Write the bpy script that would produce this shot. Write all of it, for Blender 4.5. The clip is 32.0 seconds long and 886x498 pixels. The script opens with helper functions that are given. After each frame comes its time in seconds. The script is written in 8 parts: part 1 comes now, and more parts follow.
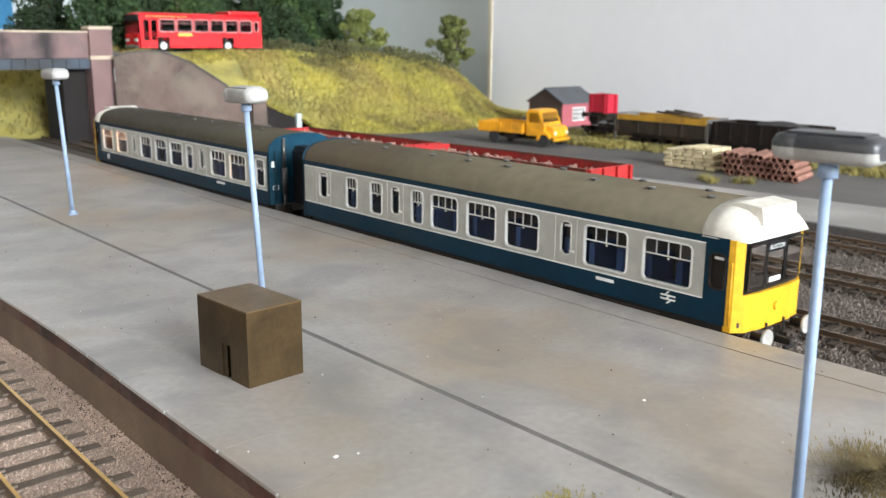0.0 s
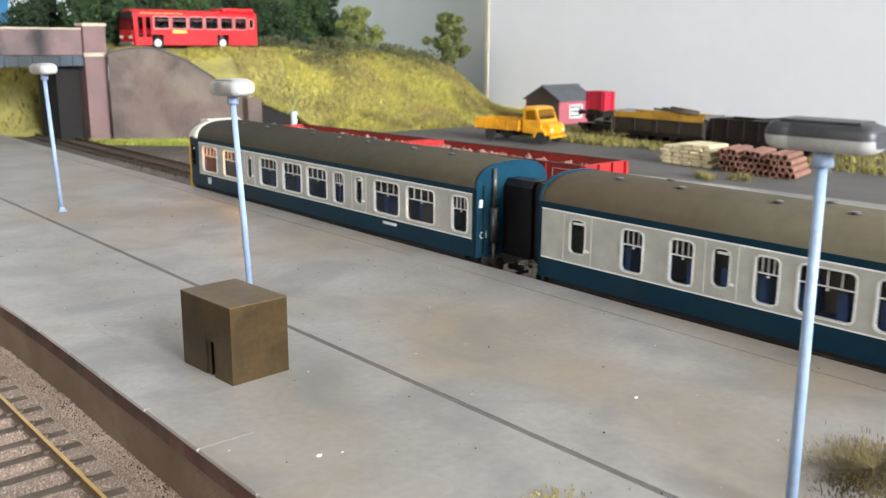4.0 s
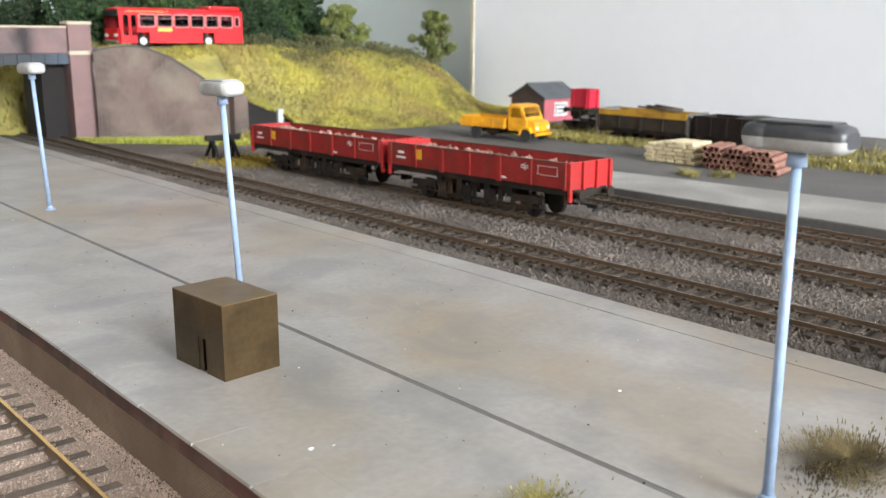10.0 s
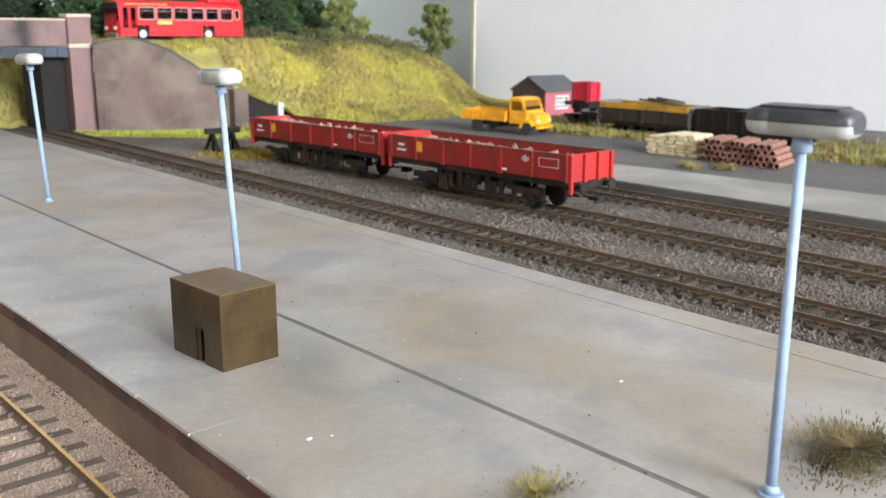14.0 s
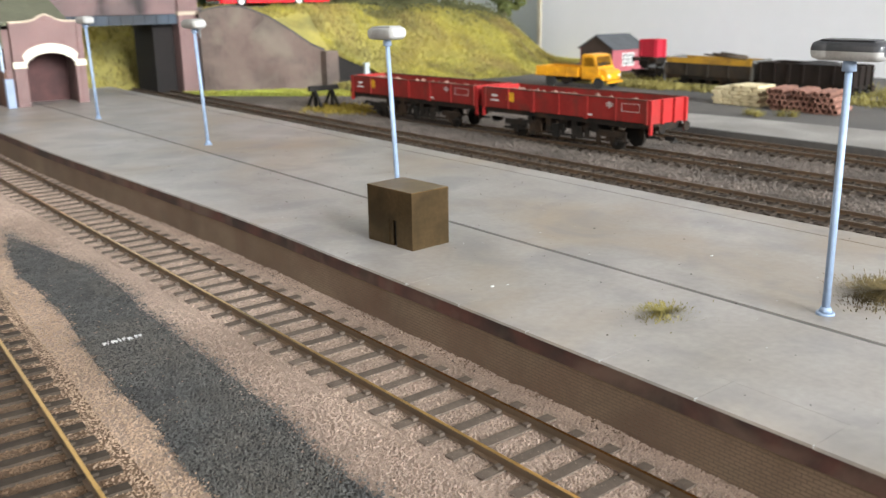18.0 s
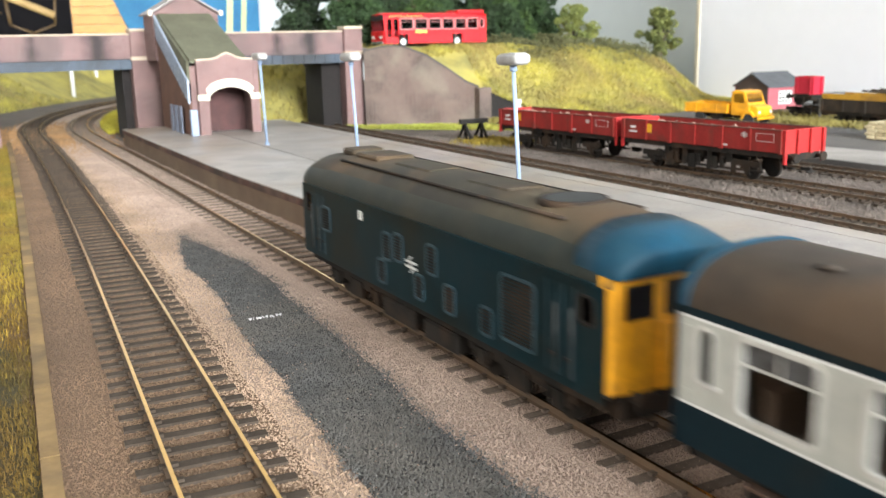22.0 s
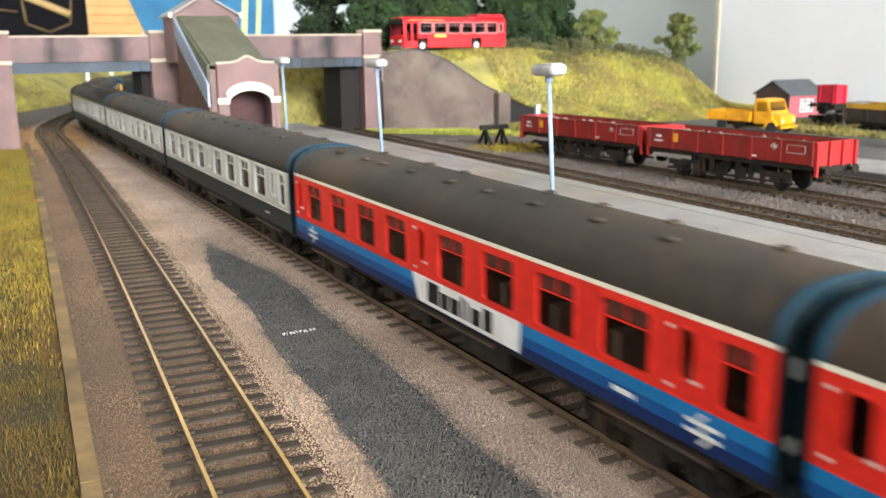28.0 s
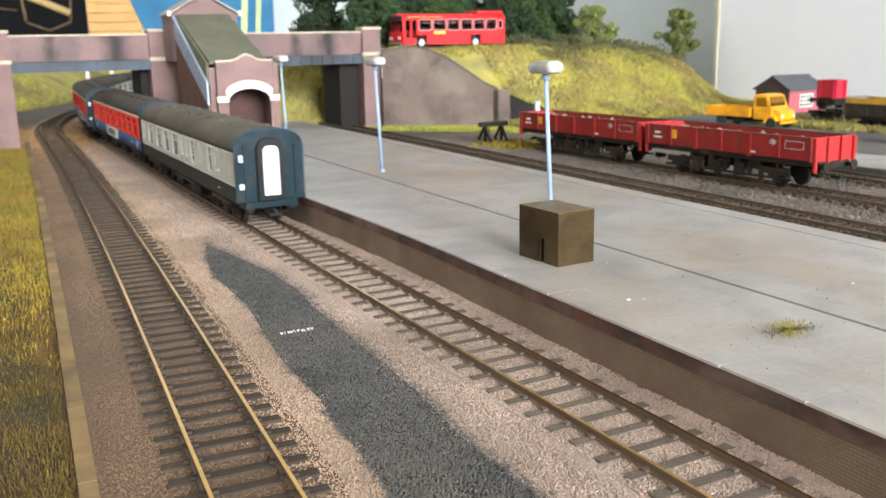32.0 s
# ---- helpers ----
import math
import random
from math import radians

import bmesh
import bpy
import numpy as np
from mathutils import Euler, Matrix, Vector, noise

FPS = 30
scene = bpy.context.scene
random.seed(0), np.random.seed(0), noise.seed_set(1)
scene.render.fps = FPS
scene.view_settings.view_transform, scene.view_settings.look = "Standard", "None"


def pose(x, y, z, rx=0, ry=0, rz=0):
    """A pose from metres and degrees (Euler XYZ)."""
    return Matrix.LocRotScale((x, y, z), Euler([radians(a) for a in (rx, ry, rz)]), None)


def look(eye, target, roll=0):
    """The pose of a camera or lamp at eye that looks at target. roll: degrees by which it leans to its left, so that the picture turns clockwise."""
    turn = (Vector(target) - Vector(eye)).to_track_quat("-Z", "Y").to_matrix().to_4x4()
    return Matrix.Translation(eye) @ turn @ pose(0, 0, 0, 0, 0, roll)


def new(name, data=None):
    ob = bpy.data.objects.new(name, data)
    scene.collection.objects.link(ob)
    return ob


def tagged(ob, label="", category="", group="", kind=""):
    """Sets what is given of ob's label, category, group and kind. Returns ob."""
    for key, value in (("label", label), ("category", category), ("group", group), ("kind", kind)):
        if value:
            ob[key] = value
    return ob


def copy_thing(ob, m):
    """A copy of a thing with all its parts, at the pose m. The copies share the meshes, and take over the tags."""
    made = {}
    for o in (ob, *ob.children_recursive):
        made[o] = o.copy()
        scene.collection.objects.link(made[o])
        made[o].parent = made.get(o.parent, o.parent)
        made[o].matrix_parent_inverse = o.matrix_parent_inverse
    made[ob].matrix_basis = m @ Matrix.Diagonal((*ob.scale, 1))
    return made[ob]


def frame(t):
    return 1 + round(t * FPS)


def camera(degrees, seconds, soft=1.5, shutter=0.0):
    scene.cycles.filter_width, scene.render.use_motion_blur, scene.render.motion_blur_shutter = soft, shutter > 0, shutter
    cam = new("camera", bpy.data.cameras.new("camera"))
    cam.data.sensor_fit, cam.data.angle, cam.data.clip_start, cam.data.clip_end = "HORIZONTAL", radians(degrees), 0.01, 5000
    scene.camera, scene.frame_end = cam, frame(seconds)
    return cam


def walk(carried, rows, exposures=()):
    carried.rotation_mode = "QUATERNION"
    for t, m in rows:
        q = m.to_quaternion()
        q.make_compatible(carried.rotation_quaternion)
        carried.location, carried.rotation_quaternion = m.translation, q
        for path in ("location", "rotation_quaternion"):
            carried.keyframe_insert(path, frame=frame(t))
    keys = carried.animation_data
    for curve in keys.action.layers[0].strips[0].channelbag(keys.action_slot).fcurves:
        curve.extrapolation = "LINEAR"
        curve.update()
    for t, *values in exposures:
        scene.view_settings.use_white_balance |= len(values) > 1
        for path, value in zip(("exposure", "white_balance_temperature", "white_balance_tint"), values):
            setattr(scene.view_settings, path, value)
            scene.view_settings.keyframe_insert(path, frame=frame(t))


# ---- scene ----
cam = camera(51.98, 32.0, 1.3, 0.5)
# seconds; place in millimetres; turn in degrees
ROWS = [
    (0, -48.08, -186.54, 82.50, 77.06, -0.39, -40.88),
    (0.5, -48.16, -186.43, 81.95, 77.04, -0.34, -40.84),
    (1, -47.66, -186.10, 82.19, 77.06, -0.46, -40.82),
    (1.5, -47.07, -186.49, 82.65, 77.08, -0.46, -40.87),
    (2, -46.59, -185.68, 81.79, 77.09, -0.49, -40.87),
    (2.5, -46.60, -185.79, 81.27, 77.05, -0.39, -40.88),
    (3, -46.21, -185.31, 81.12, 77.04, -0.34, -40.89),
    (3.5, -44.64, -185.13, 80.71, 77.02, -0.36, -40.89),
    (5.5, -42.18, -184.30, 79.86, 77.05, -0.28, -41.41),
    (6, -42.34, -184.52, 80.19, 77.08, -0.26, -41.44),
    (6.5, -42.72, -184.46, 79.62, 77.07, -0.26, -41.47),
    (7, -43.65, -185.27, 80.81, 77.11, -0.31, -41.55),
    (7.5, -44.15, -185.85, 80.35, 77.09, -0.30, -41.70),
    (8, -44.23, -186.04, 79.40, 77.00, -0.17, -41.80),
    (8.5, -44.63, -186.24, 80.41, 76.92, -0.14, -41.85),
    (9, -45.74, -186.92, 80.29, 76.87, -0.26, -41.85),
    (9.5, -45.62, -187.51, 80.38, 76.85, -0.24, -41.84),
    (10, -46.62, -188.05, 81.52, 76.83, -0.37, -41.88),
    (10.5, -46.93, -188.74, 81.26, 76.81, -0.33, -41.97),
    (11, -47.33, -189.37, 80.48, 76.81, -0.31, -41.98),
    (11.5, -48.63, -188.68, 81.38, 76.69, -0.37, -41.97),
    (12, -46.82, -188.36, 80.69, 76.61, -0.34, -41.92),
    (12.5, -45.93, -187.59, 79.46, 76.52, -0.22, -41.89),
    (13, -45.50, -188.67, 79.57, 76.48, -0.24, -41.88),
    (13.5, -44.86, -187.52, 79.40, 76.52, -0.28, -41.82),
    (14, -45.26, -186.93, 79.73, 76.51, -0.36, -41.82),
    (14.5, -50.46, -187.61, 81.03, 76.44, -0.33, -41.81),
    (16.5, -96.14, -210.97, 85.39, 75.20, 0.87, -41.36),
    (17, -105.14, -217.78, 83.78, 74.73, 0.92, -41.78),
    (17.5, -114.30, -220.09, 80.03, 74.28, 0.77, -41.20),
    (18, -116.28, -226.86, 79.98, 74.32, 0.72, -38.79),
    (18.5, -112.24, -239.49, 78.60, 75.26, 1.42, -35.04),
    (19, -112.66, -253.83, 77.83, 76.00, 1.64, -31.43),
    (19.5, -117.43, -260.42, 76.17, 76.40, 1.34, -28.92),
    (20, -118.92, -265.98, 73.17, 76.68, 1.35, -28.25),
    (20.5, -120.28, -266.11, 72.48, 76.78, 1.12, -28.54),
    (21, -119.62, -266.55, 72.87, 76.88, 1.14, -28.68),
    (21.5, -119.00, -264.71, 72.13, 77.04, 1.27, -28.70),
    (22, -120.97, -262.70, 73.43, 77.19, 1.21, -28.51),
    (22.5, -122.00, -258.73, 73.93, 77.23, 0.95, -28.26),
    (23, -123.45, -255.92, 73.74, 77.20, 0.84, -28.17),
    (23.5, -124.08, -254.13, 73.44, 77.03, 0.80, -28.21),
    (24, -123.68, -252.47, 73.70, 76.95, 0.75, -28.18),
    (24.5, -124.07, -252.11, 73.91, 76.98, 0.69, -28.10),
    (25, -124.44, -252.28, 74.51, 77.01, 0.65, -27.97),
    (25.5, -124.94, -252.09, 75.77, 77.08, 0.58, -27.95),
    (27.5, -125.75, -251.93, 76.39, 77.29, 0.67, -27.97),
    (28, -126.25, -251.80, 76.73, 77.29, 0.65, -27.86),
    (28.5, -126.49, -250.82, 76.55, 77.20, 0.56, -27.87),
    (29, -125.87, -249.97, 75.95, 77.23, 0.64, -27.89),
    (29.5, -125.40, -251.00, 75.67, 77.24, 0.69, -27.91),
    (30, -125.25, -249.16, 75.73, 77.25, 0.71, -27.91),
    (30.5, -125.14, -250.07, 75.22, 77.17, 0.70, -27.94),
    (31, -124.29, -250.63, 76.12, 77.02, 0.77, -27.93),
    (31.5, -124.41, -251.50, 77.15, 77.00, 0.80, -27.90),
    (32, -125.04, -252.91, 77.69, 77.05, 0.95, -27.82),
]
MM = 0.001
walk(cam, [(t, pose(x * MM, y * MM, z * MM, a, b, c)) for t, x, y, z, a, b, c in ROWS],
     [(0, -0.08, 6550, 10), (3, -0.03, 6550, 10), (6, 0.03, 6550, 10), (14.5, 0.05, 6550, 10), (18, -0.02, 6700, 10), (19.2, 0.0, 6700, 10), (20.2, 0.28, 6700, 10), (22, 0.42, 6700, 10), (23, 0.27, 6700, 10), (24, 0.25, 6700, 10), (29, 0.28, 6700, 10), (31, 0.3, 6700, 10), (32, 0.15, 6700, 10)])
cam.data.dof.use_dof = True
cam.data.dof.focus_distance = 0.25
cam.data.dof.aperture_fstop = 40.0

# ---- light: a room with one wide window behind the camera's right shoulder, and an added side fill ----
world = bpy.data.worlds.new("world")
scene.world = world
world.use_nodes = True
_bg = world.node_tree.nodes["Background"]
_sky = world.node_tree.nodes.new("ShaderNodeTexSky")
_sky.sky_type, _sky.sun_disc = "NISHITA", False
_sky.sun_elevation, _sky.sun_rotation = radians(35), radians(200)
world.node_tree.links.new(_sky.outputs[0], _bg.inputs[0])
_bg.inputs[1].default_value = 0.1


def area_lamp(name, x, y, z, tx, ty, tz, w, h, power, color):
    lamp = bpy.data.lights.new(name, "AREA")
    lamp.shape, lamp.size, lamp.size_y, lamp.energy, lamp.color = "RECTANGLE", w, h, power, color
    ob = new(name, lamp)
    ob.matrix_world = look((x, y, z), (tx, ty, tz))
    return ob


area_lamp("window_daylight", 0.5, -3.7, 1.12, 0.25, 0.4, 0.0, 2.4, 1.1, 590, (0.90, 0.96, 1.0))
# warm fill added on the left to lift west-facing sides; no known source
area_lamp("side_fill", -2.25, -0.3, 1.0, 0.2, 0.2, 0.0, 1.6, 1.2, 22, (1.0, 0.91, 0.80))


# ---- materials ----
def mat(name, a, b=None, size=8.0, rough=0.7, bump=0.1, metal=0.0, fine=None, spec=0.5, stain=None, stain_size=60.0, stain_amount=0.5, random_amount=0.0, coat=0.0, grain=0.14, stain2=None, stain2_size=30.0, stain2_amount=0.5):
    """Colour a varied towards b by noise of about `size` mm, with finer grain, stains and relief."""
    m = bpy.data.materials.new(name)
    m.use_nodes = True
    nt = m.node_tree
    n, l = nt.nodes, nt.links
    p = n["Principled BSDF"]
    p.inputs["Roughness"].default_value = rough
    p.inputs["Metallic"].default_value = metal
    p.inputs["Specular IOR Level"].default_value = spec
    p.inputs["Coat Weight"].default_value = coat
    b = b or tuple(v * 0.8 for v in a)
    tc = n.new("ShaderNodeTexCoord")
    t1, t2 = n.new("ShaderNodeTexNoise"), n.new("ShaderNodeTexNoise")
    t1.inputs["Scale"].default_value = 1000.0 / size
    t1.inputs["Detail"].default_value = 5
    t2.inputs["Scale"].default_value = 1000.0 / (fine or size / 8)
    t2.inputs["Detail"].default_value = 3
    for t in (t1, t2):
        l.new(tc.outputs["Object"], t.inputs["Vector"])
    r1 = n.new("ShaderNodeMapRange")
    r1.inputs["From Min"].default_value, r1.inputs["From Max"].default_value = 0.32, 0.68
    l.new(t1.outputs["Fac"], r1.inputs["Value"])
    mix = n.new("ShaderNodeMix")
    mix.data_type = "RGBA"
    mix.inputs["A"].default_value, mix.inputs["B"].default_value = (*a, 1), (*b, 1)
    l.new(r1.outputs[0], mix.inputs["Factor"])
    out = mix.outputs["Result"]
    g = n.new("ShaderNodeMapRange")
    g.inputs["From Min"].default_value, g.inputs["From Max"].default_value = 0.25, 0.75
    g.inputs["To Min"].default_value, g.inputs["To Max"].default_value = 1 - grain, 1 + grain
    l.new(t2.outputs["Fac"], g.inputs["Value"])
    mul = n.new("ShaderNodeVectorMath")
    mul.operation = "SCALE"
    l.new(out, mul.inputs[0])
    l.new(g.outputs[0], mul.inputs["Scale"])
    out = mul.outputs[0]
    for stain, stain_size, stain_amount, shift in ((stain, stain_size, stain_amount, 0.0), (stain2, stain2_size, stain2_amount, 3.7)):
        if not stain:
            continue
        t3 = n.new("ShaderNodeTexNoise")
        t3.inputs["Scale"].default_value = 1000.0 / stain_size
        t3.inputs["Detail"].default_value = 6
        t3.inputs["Distortion"].default_value = 0.6
        sh = n.new("ShaderNodeVectorMath")
        sh.inputs[1].default_value = (shift, shift, shift)
        l.new(tc.outputs["Object"], sh.inputs[0])
        l.new(sh.outputs[0], t3.inputs["Vector"])
        r3 = n.new("ShaderNodeMapRange")
        r3.inputs["From Min"].default_value, r3.inputs["From Max"].default_value = 0.47, 0.66
        r3.inputs["To Max"].default_value = stain_amount
        l.new(t3.outputs["Fac"], r3.inputs["Value"])
        mx = n.new("ShaderNodeMix")
        mx.data_type = "RGBA"
        l.new(r3.outputs[0], mx.inputs["Factor"])
        l.new(out, mx.inputs["A"])
        mx.inputs["B"].default_value = (*stain, 1)
        out = mx.outputs["Result"]
    if random_amount:
        oi = n.new("ShaderNodeObjectInfo")
        ge = n.new("ShaderNodeNewGeometry")
        ad = n.new("ShaderNodeMath")
        ad.operation = "ADD"
        l.new(oi.outputs["Random"], ad.inputs[0])
        l.new(ge.outputs["Random Per Island"], ad.inputs[1])
        rr = n.new("ShaderNodeMapRange")
        rr.inputs["From Max"].default_value = 2.0
        rr.inputs["To Min"].default_value, rr.inputs["To Max"].default_value = 1 - random_amount, 1 + random_amount
        l.new(ad.outputs[0], rr.inputs["Value"])
        m2 = n.new("ShaderNodeVectorMath")
        m2.operation = "SCALE"
        l.new(out, m2.inputs[0])
        l.new(rr.outputs[0], m2.inputs["Scale"])
        out = m2.outputs[0]
    l.new(out, p.inputs["Base Color"])
    if bump:
        bn = n.new("ShaderNodeBump")
        bn.inputs["Strength"].default_value = 0.6
        bn.inputs["Distance"].default_value = bump * MM
        l.new(t2.outputs["Fac"], bn.inputs["Height"])
        l.new(bn.outputs[0], p.inputs["Normal"])
    return m


def brick_mat(name, a, b, mortar, rough=0.85, w=3.0, h=1.0, soot=0.45, stain=(0.05, 0.045, 0.045), stain2=None, smoke=()):
    """Brickwork at 1:76: courses run along local x or y, heights along z."""
    m = mat(name, a, b, 25, rough, 0, stain=stain, stain_size=45, stain_amount=soot, stain2=stain2 or ((0.022, 0.02, 0.021) if soot > 0.82 else None), stain2_size=34, stain2_amount=soot)
    n, l = m.node_tree.nodes, m.node_tree.links
    p = n["Principled BSDF"]
    tc = n.new("ShaderNodeTexCoord")
    sp, cb, ad = n.new("ShaderNodeSeparateXYZ"), n.new("ShaderNodeCombineXYZ"), n.new("ShaderNodeMath")
    l.new(tc.outputs["Object"], sp.inputs[0])
    l.new(sp.outputs["X"], ad.inputs[0])
    l.new(sp.outputs["Y"], ad.inputs[1])
    l.new(ad.outputs[0], cb.inputs["X"])
    l.new(sp.outputs["Z"], cb.inputs["Y"])
    br = n.new("ShaderNodeTexBrick")
    br.inputs["Scale"].default_value = 1000.0
    br.inputs["Brick Width"].default_value, br.inputs["Row Height"].default_value = w, h
    br.inputs["Mortar Size"].default_value = 0.12
    br.inputs["Mortar Smooth"].default_value = 0.3
    l.new(cb.outputs[0], br.inputs["Vector"])
    src = p.inputs["Base Color"].links[0].from_socket
    mx = n.new("ShaderNodeMix")
    mx.data_type = "RGBA"
    l.new(br.outputs["Fac"], mx.inputs["Factor"])
    l.new(src, mx.inputs["A"])
    mx.inputs["B"].default_value = (*mortar, 1)
    l.new(mx.outputs["Result"], p.inputs["Base Color"])
    if soot > 0.82:
        sm = n.new("ShaderNodeVectorMath")
        sm.operation = "MULTIPLY"
        sm.inputs[1].default_value = (1.0, 1.0, 0.3)
        l.new(tc.outputs["Object"], sm.inputs[0])
        nz = n.new("ShaderNodeTexNoise")
        nz.inputs["Scale"].default_value, nz.inputs["Detail"].default_value = 13.0, 3
        l.new(sm.outputs[0], nz.inputs["Vector"])
        rg = n.new("ShaderNodeMapRange")
        rg.inputs["From Min"].default_value, rg.inputs["From Max"].default_value, rg.inputs["To Max"].default_value = 0.46, 0.6, soot
        l.new(nz.outputs["Fac"], rg.inputs["Value"])
        sx = n.new("ShaderNodeMix")
        sx.data_type = "RGBA"
        sx.inputs["B"].default_value = (0.035, 0.033, 0.036, 1)
        l.new(rg.outputs[0], sx.inputs["Factor"])
        l.new(mx.outputs["Result"], sx.inputs["A"])
        l.new(sx.outputs["Result"], p.inputs["Base Color"])
    for c, half in smoke:
        # a plume of soot above one track
        off, ab, dn, rg2, sx2 = n.new("ShaderNodeMath"), n.new("ShaderNodeMath"), n.new("ShaderNodeMath"), n.new("ShaderNodeMapRange"), n.new("ShaderNodeMix")
        wob = n.new("ShaderNodeTexNoise")
        wob.inputs["Scale"].default_value = 45.0
        l.new(tc.outputs["Object"], wob.inputs["Vector"])
        off.operation, off.inputs[1].default_value = "SUBTRACT", c * MM
        ab.operation, dn.operation = "ABSOLUTE", "MULTIPLY_ADD"
        dn.inputs[1].default_value = 0.02
        l.new(sp.outputs["X"], off.inputs[0])
        l.new(off.outputs[0], ab.inputs[0])
        l.new(wob.outputs["Fac"], dn.inputs[0])
        l.new(ab.outputs[0], dn.inputs[2])
        rg2.inputs["From Min"].default_value, rg2.inputs["From Max"].default_value = (half + 12) * MM, (half * 0.4 + 5) * MM
        rg2.inputs["To Max"].default_value = 0.88
        l.new(dn.outputs[0], rg2.inputs["Value"])
        sx2.data_type = "RGBA"
        sx2.inputs["B"].default_value = (0.022, 0.021, 0.023, 1)
        l.new(rg2.outputs[0], sx2.inputs["Factor"])
        l.new(p.inputs["Base Color"].links[0].from_socket, sx2.inputs["A"])
        l.new(sx2.outputs["Result"], p.inputs["Base Color"])
    bn = n.new("ShaderNodeBump")
    bn.invert = True
    bn.inputs["Distance"].default_value = 0.2 * MM
    l.new(br.outputs["Fac"], bn.inputs["Height"])
    l.new(bn.outputs[0], p.inputs["Normal"])
    return m


def glass_mat(name, tint=(0.5, 0.5, 0.5), rough=0.02):
    m = bpy.data.materials.new(name)
    m.use_nodes = True
    p = m.node_tree.nodes["Principled BSDF"]
    p.inputs["Base Color"].default_value = (*tint, 1)
    p.inputs["Roughness"].default_value = rough
    p.inputs["Transmission Weight"].default_value = 1.0
    p.inputs["IOR"].default_value = 1.2
    return m


def glow_mat(name, color, strength):
    m = bpy.data.materials.new(name)
    m.use_nodes = True
    p = m.node_tree.nodes["Principled BSDF"]
    p.inputs["Base Color"].default_value = (*color, 1)
    p.inputs["Emission Color"].default_value = (*color, 1)
    p.inputs["Emission Strength"].default_value = strength
    return m


CONCRETE = mat("platform_concrete", (0.335, 0.316, 0.300), (0.235, 0.212, 0.188), 45, 0.40, 0.05, fine=2.2, stain=(0.25, 0.18, 0.105), stain_size=75, stain_amount=0.6, grain=0.10, stain2=(0.15, 0.145, 0.148), stain2_size=24, stain2_amount=0.5)
FLECK = mat("white_filler", (0.50, 0.50, 0.49), (0.36, 0.36, 0.36), 3, 0.7, 0.02)
JOINT = mat("dark_joint", (0.11, 0.105, 0.10), (0.15, 0.14, 0.13), 20, 0.9, 0.05)
PLATFORM_WALL = brick_mat("platform_brick", (0.21, 0.150, 0.102), (0.145, 0.096, 0.062), (0.125, 0.088, 0.06), w=2.4, h=0.85, soot=0.5, stain=(0.06, 0.042, 0.03), stain2=(0.12, 0.058, 0.038))
PLATFORM_BAND = mat("red_brown_band", (0.10, 0.036, 0.027), (0.035, 0.02, 0.017), 10, 0.75, 0.1, stain=(0.02, 0.014, 0.012), stain_size=26, stain_amount=0.8, stain2=(0.15, 0.10, 0.075), stain2_size=18, stain2_amount=0.6)
BALLAST_BED = mat("ballast_tan", (0.33, 0.247, 0.197), (0.26, 0.192, 0.152), 40, 0.95, 0.5, fine=0.45, grain=0.3, stain=(0.19, 0.135, 0.10), stain_size=90, stain_amount=0.55)
BALLAST_GRAIN = mat("ballast_stone", (0.36, 0.268, 0.214), (0.25, 0.184, 0.147), 30, 0.95, 0, random_amount=0.42, stain=(0.19, 0.135, 0.10), stain_size=90, stain_amount=0.5)
# middle step: orange tan, with some of the left side's shade in it
MID_SHADE_GRAIN = mat("half_shaded_orange_tan_stone", (0.285, 0.200, 0.140), (0.20, 0.14, 0.096), 30, 0.95, 0, random_amount=0.42, stain=(0.12, 0.082, 0.055), stain_size=60, stain_amount=0.55)
DARK_BED = mat("dark_ballast_bed", (0.043, 0.043, 0.042), (0.03, 0.03, 0.029), 20, 0.95, 0.5, fine=0.5, grain=0.3)
DARK_GRAIN = mat("dark_ballast_stone", (0.06, 0.059, 0.056), (0.035, 0.034, 0.033), 6, 0.9, 0, random_amount=0.6, stain=(0.085, 0.075, 0.062), stain_size=40, stain_amount=0.5)
BROWN_BED = mat("goods_ballast", (0.075, 0.06, 0.05), (0.11, 0.088, 0.073), 35, 0.95, 0.6, fine=1.0, stain=(0.07, 0.055, 0.045), stain_size=80, stain_amount=0.6)
BROWN_GRAIN = mat("goods_ballast_stone", (0.15, 0.122, 0.105), (0.07, 0.058, 0.051), 25, 0.95, 0, random_amount=0.5)
# brown ballast whose colour also holds the shade on the left side
KERB_SHADE_GRAIN = mat("shaded_brown_ballast_stone", (0.15, 0.092, 0.054), (0.10, 0.062, 0.036), 30, 0.95, 0, random_amount=0.35, stain=(0.06, 0.038, 0.023), stain_size=70, stain_amount=0.6)
KERB_SHADE_BED = mat("shaded_brown_ballast_bed", (0.125, 0.075, 0.044), (0.082, 0.05, 0.029), 40, 0.95, 0.6, fine=0.5, grain=0.35)
RUST_GRAIN = mat("pale_ballast_stone", (0.42, 0.27, 0.19), (0.30, 0.2, 0.14), 20, 0.95, 0, random_amount=0.4)
SLEEPER = mat("sleeper_wood", (0.036, 0.027, 0.020), (0.060, 0.045, 0.034), 12, 0.9, 0.25, fine=1.2, random_amount=0.3, spec=0.2)
DUSTY_SLEEPER = mat("dusty_sleeper_wood", (0.098, 0.076, 0.060), (0.14, 0.108, 0.086), 10, 0.9, 0.25, fine=1.2, random_amount=0.3, spec=0.2)
# polished metal; the orange-gold tint paints in a warm reflection
RAIL_TOP = mat("gold_glint_rail_head", (0.80, 0.45, 0.14), (0.56, 0.31, 0.09), 60, 0.19, 0.02, metal=1.0)
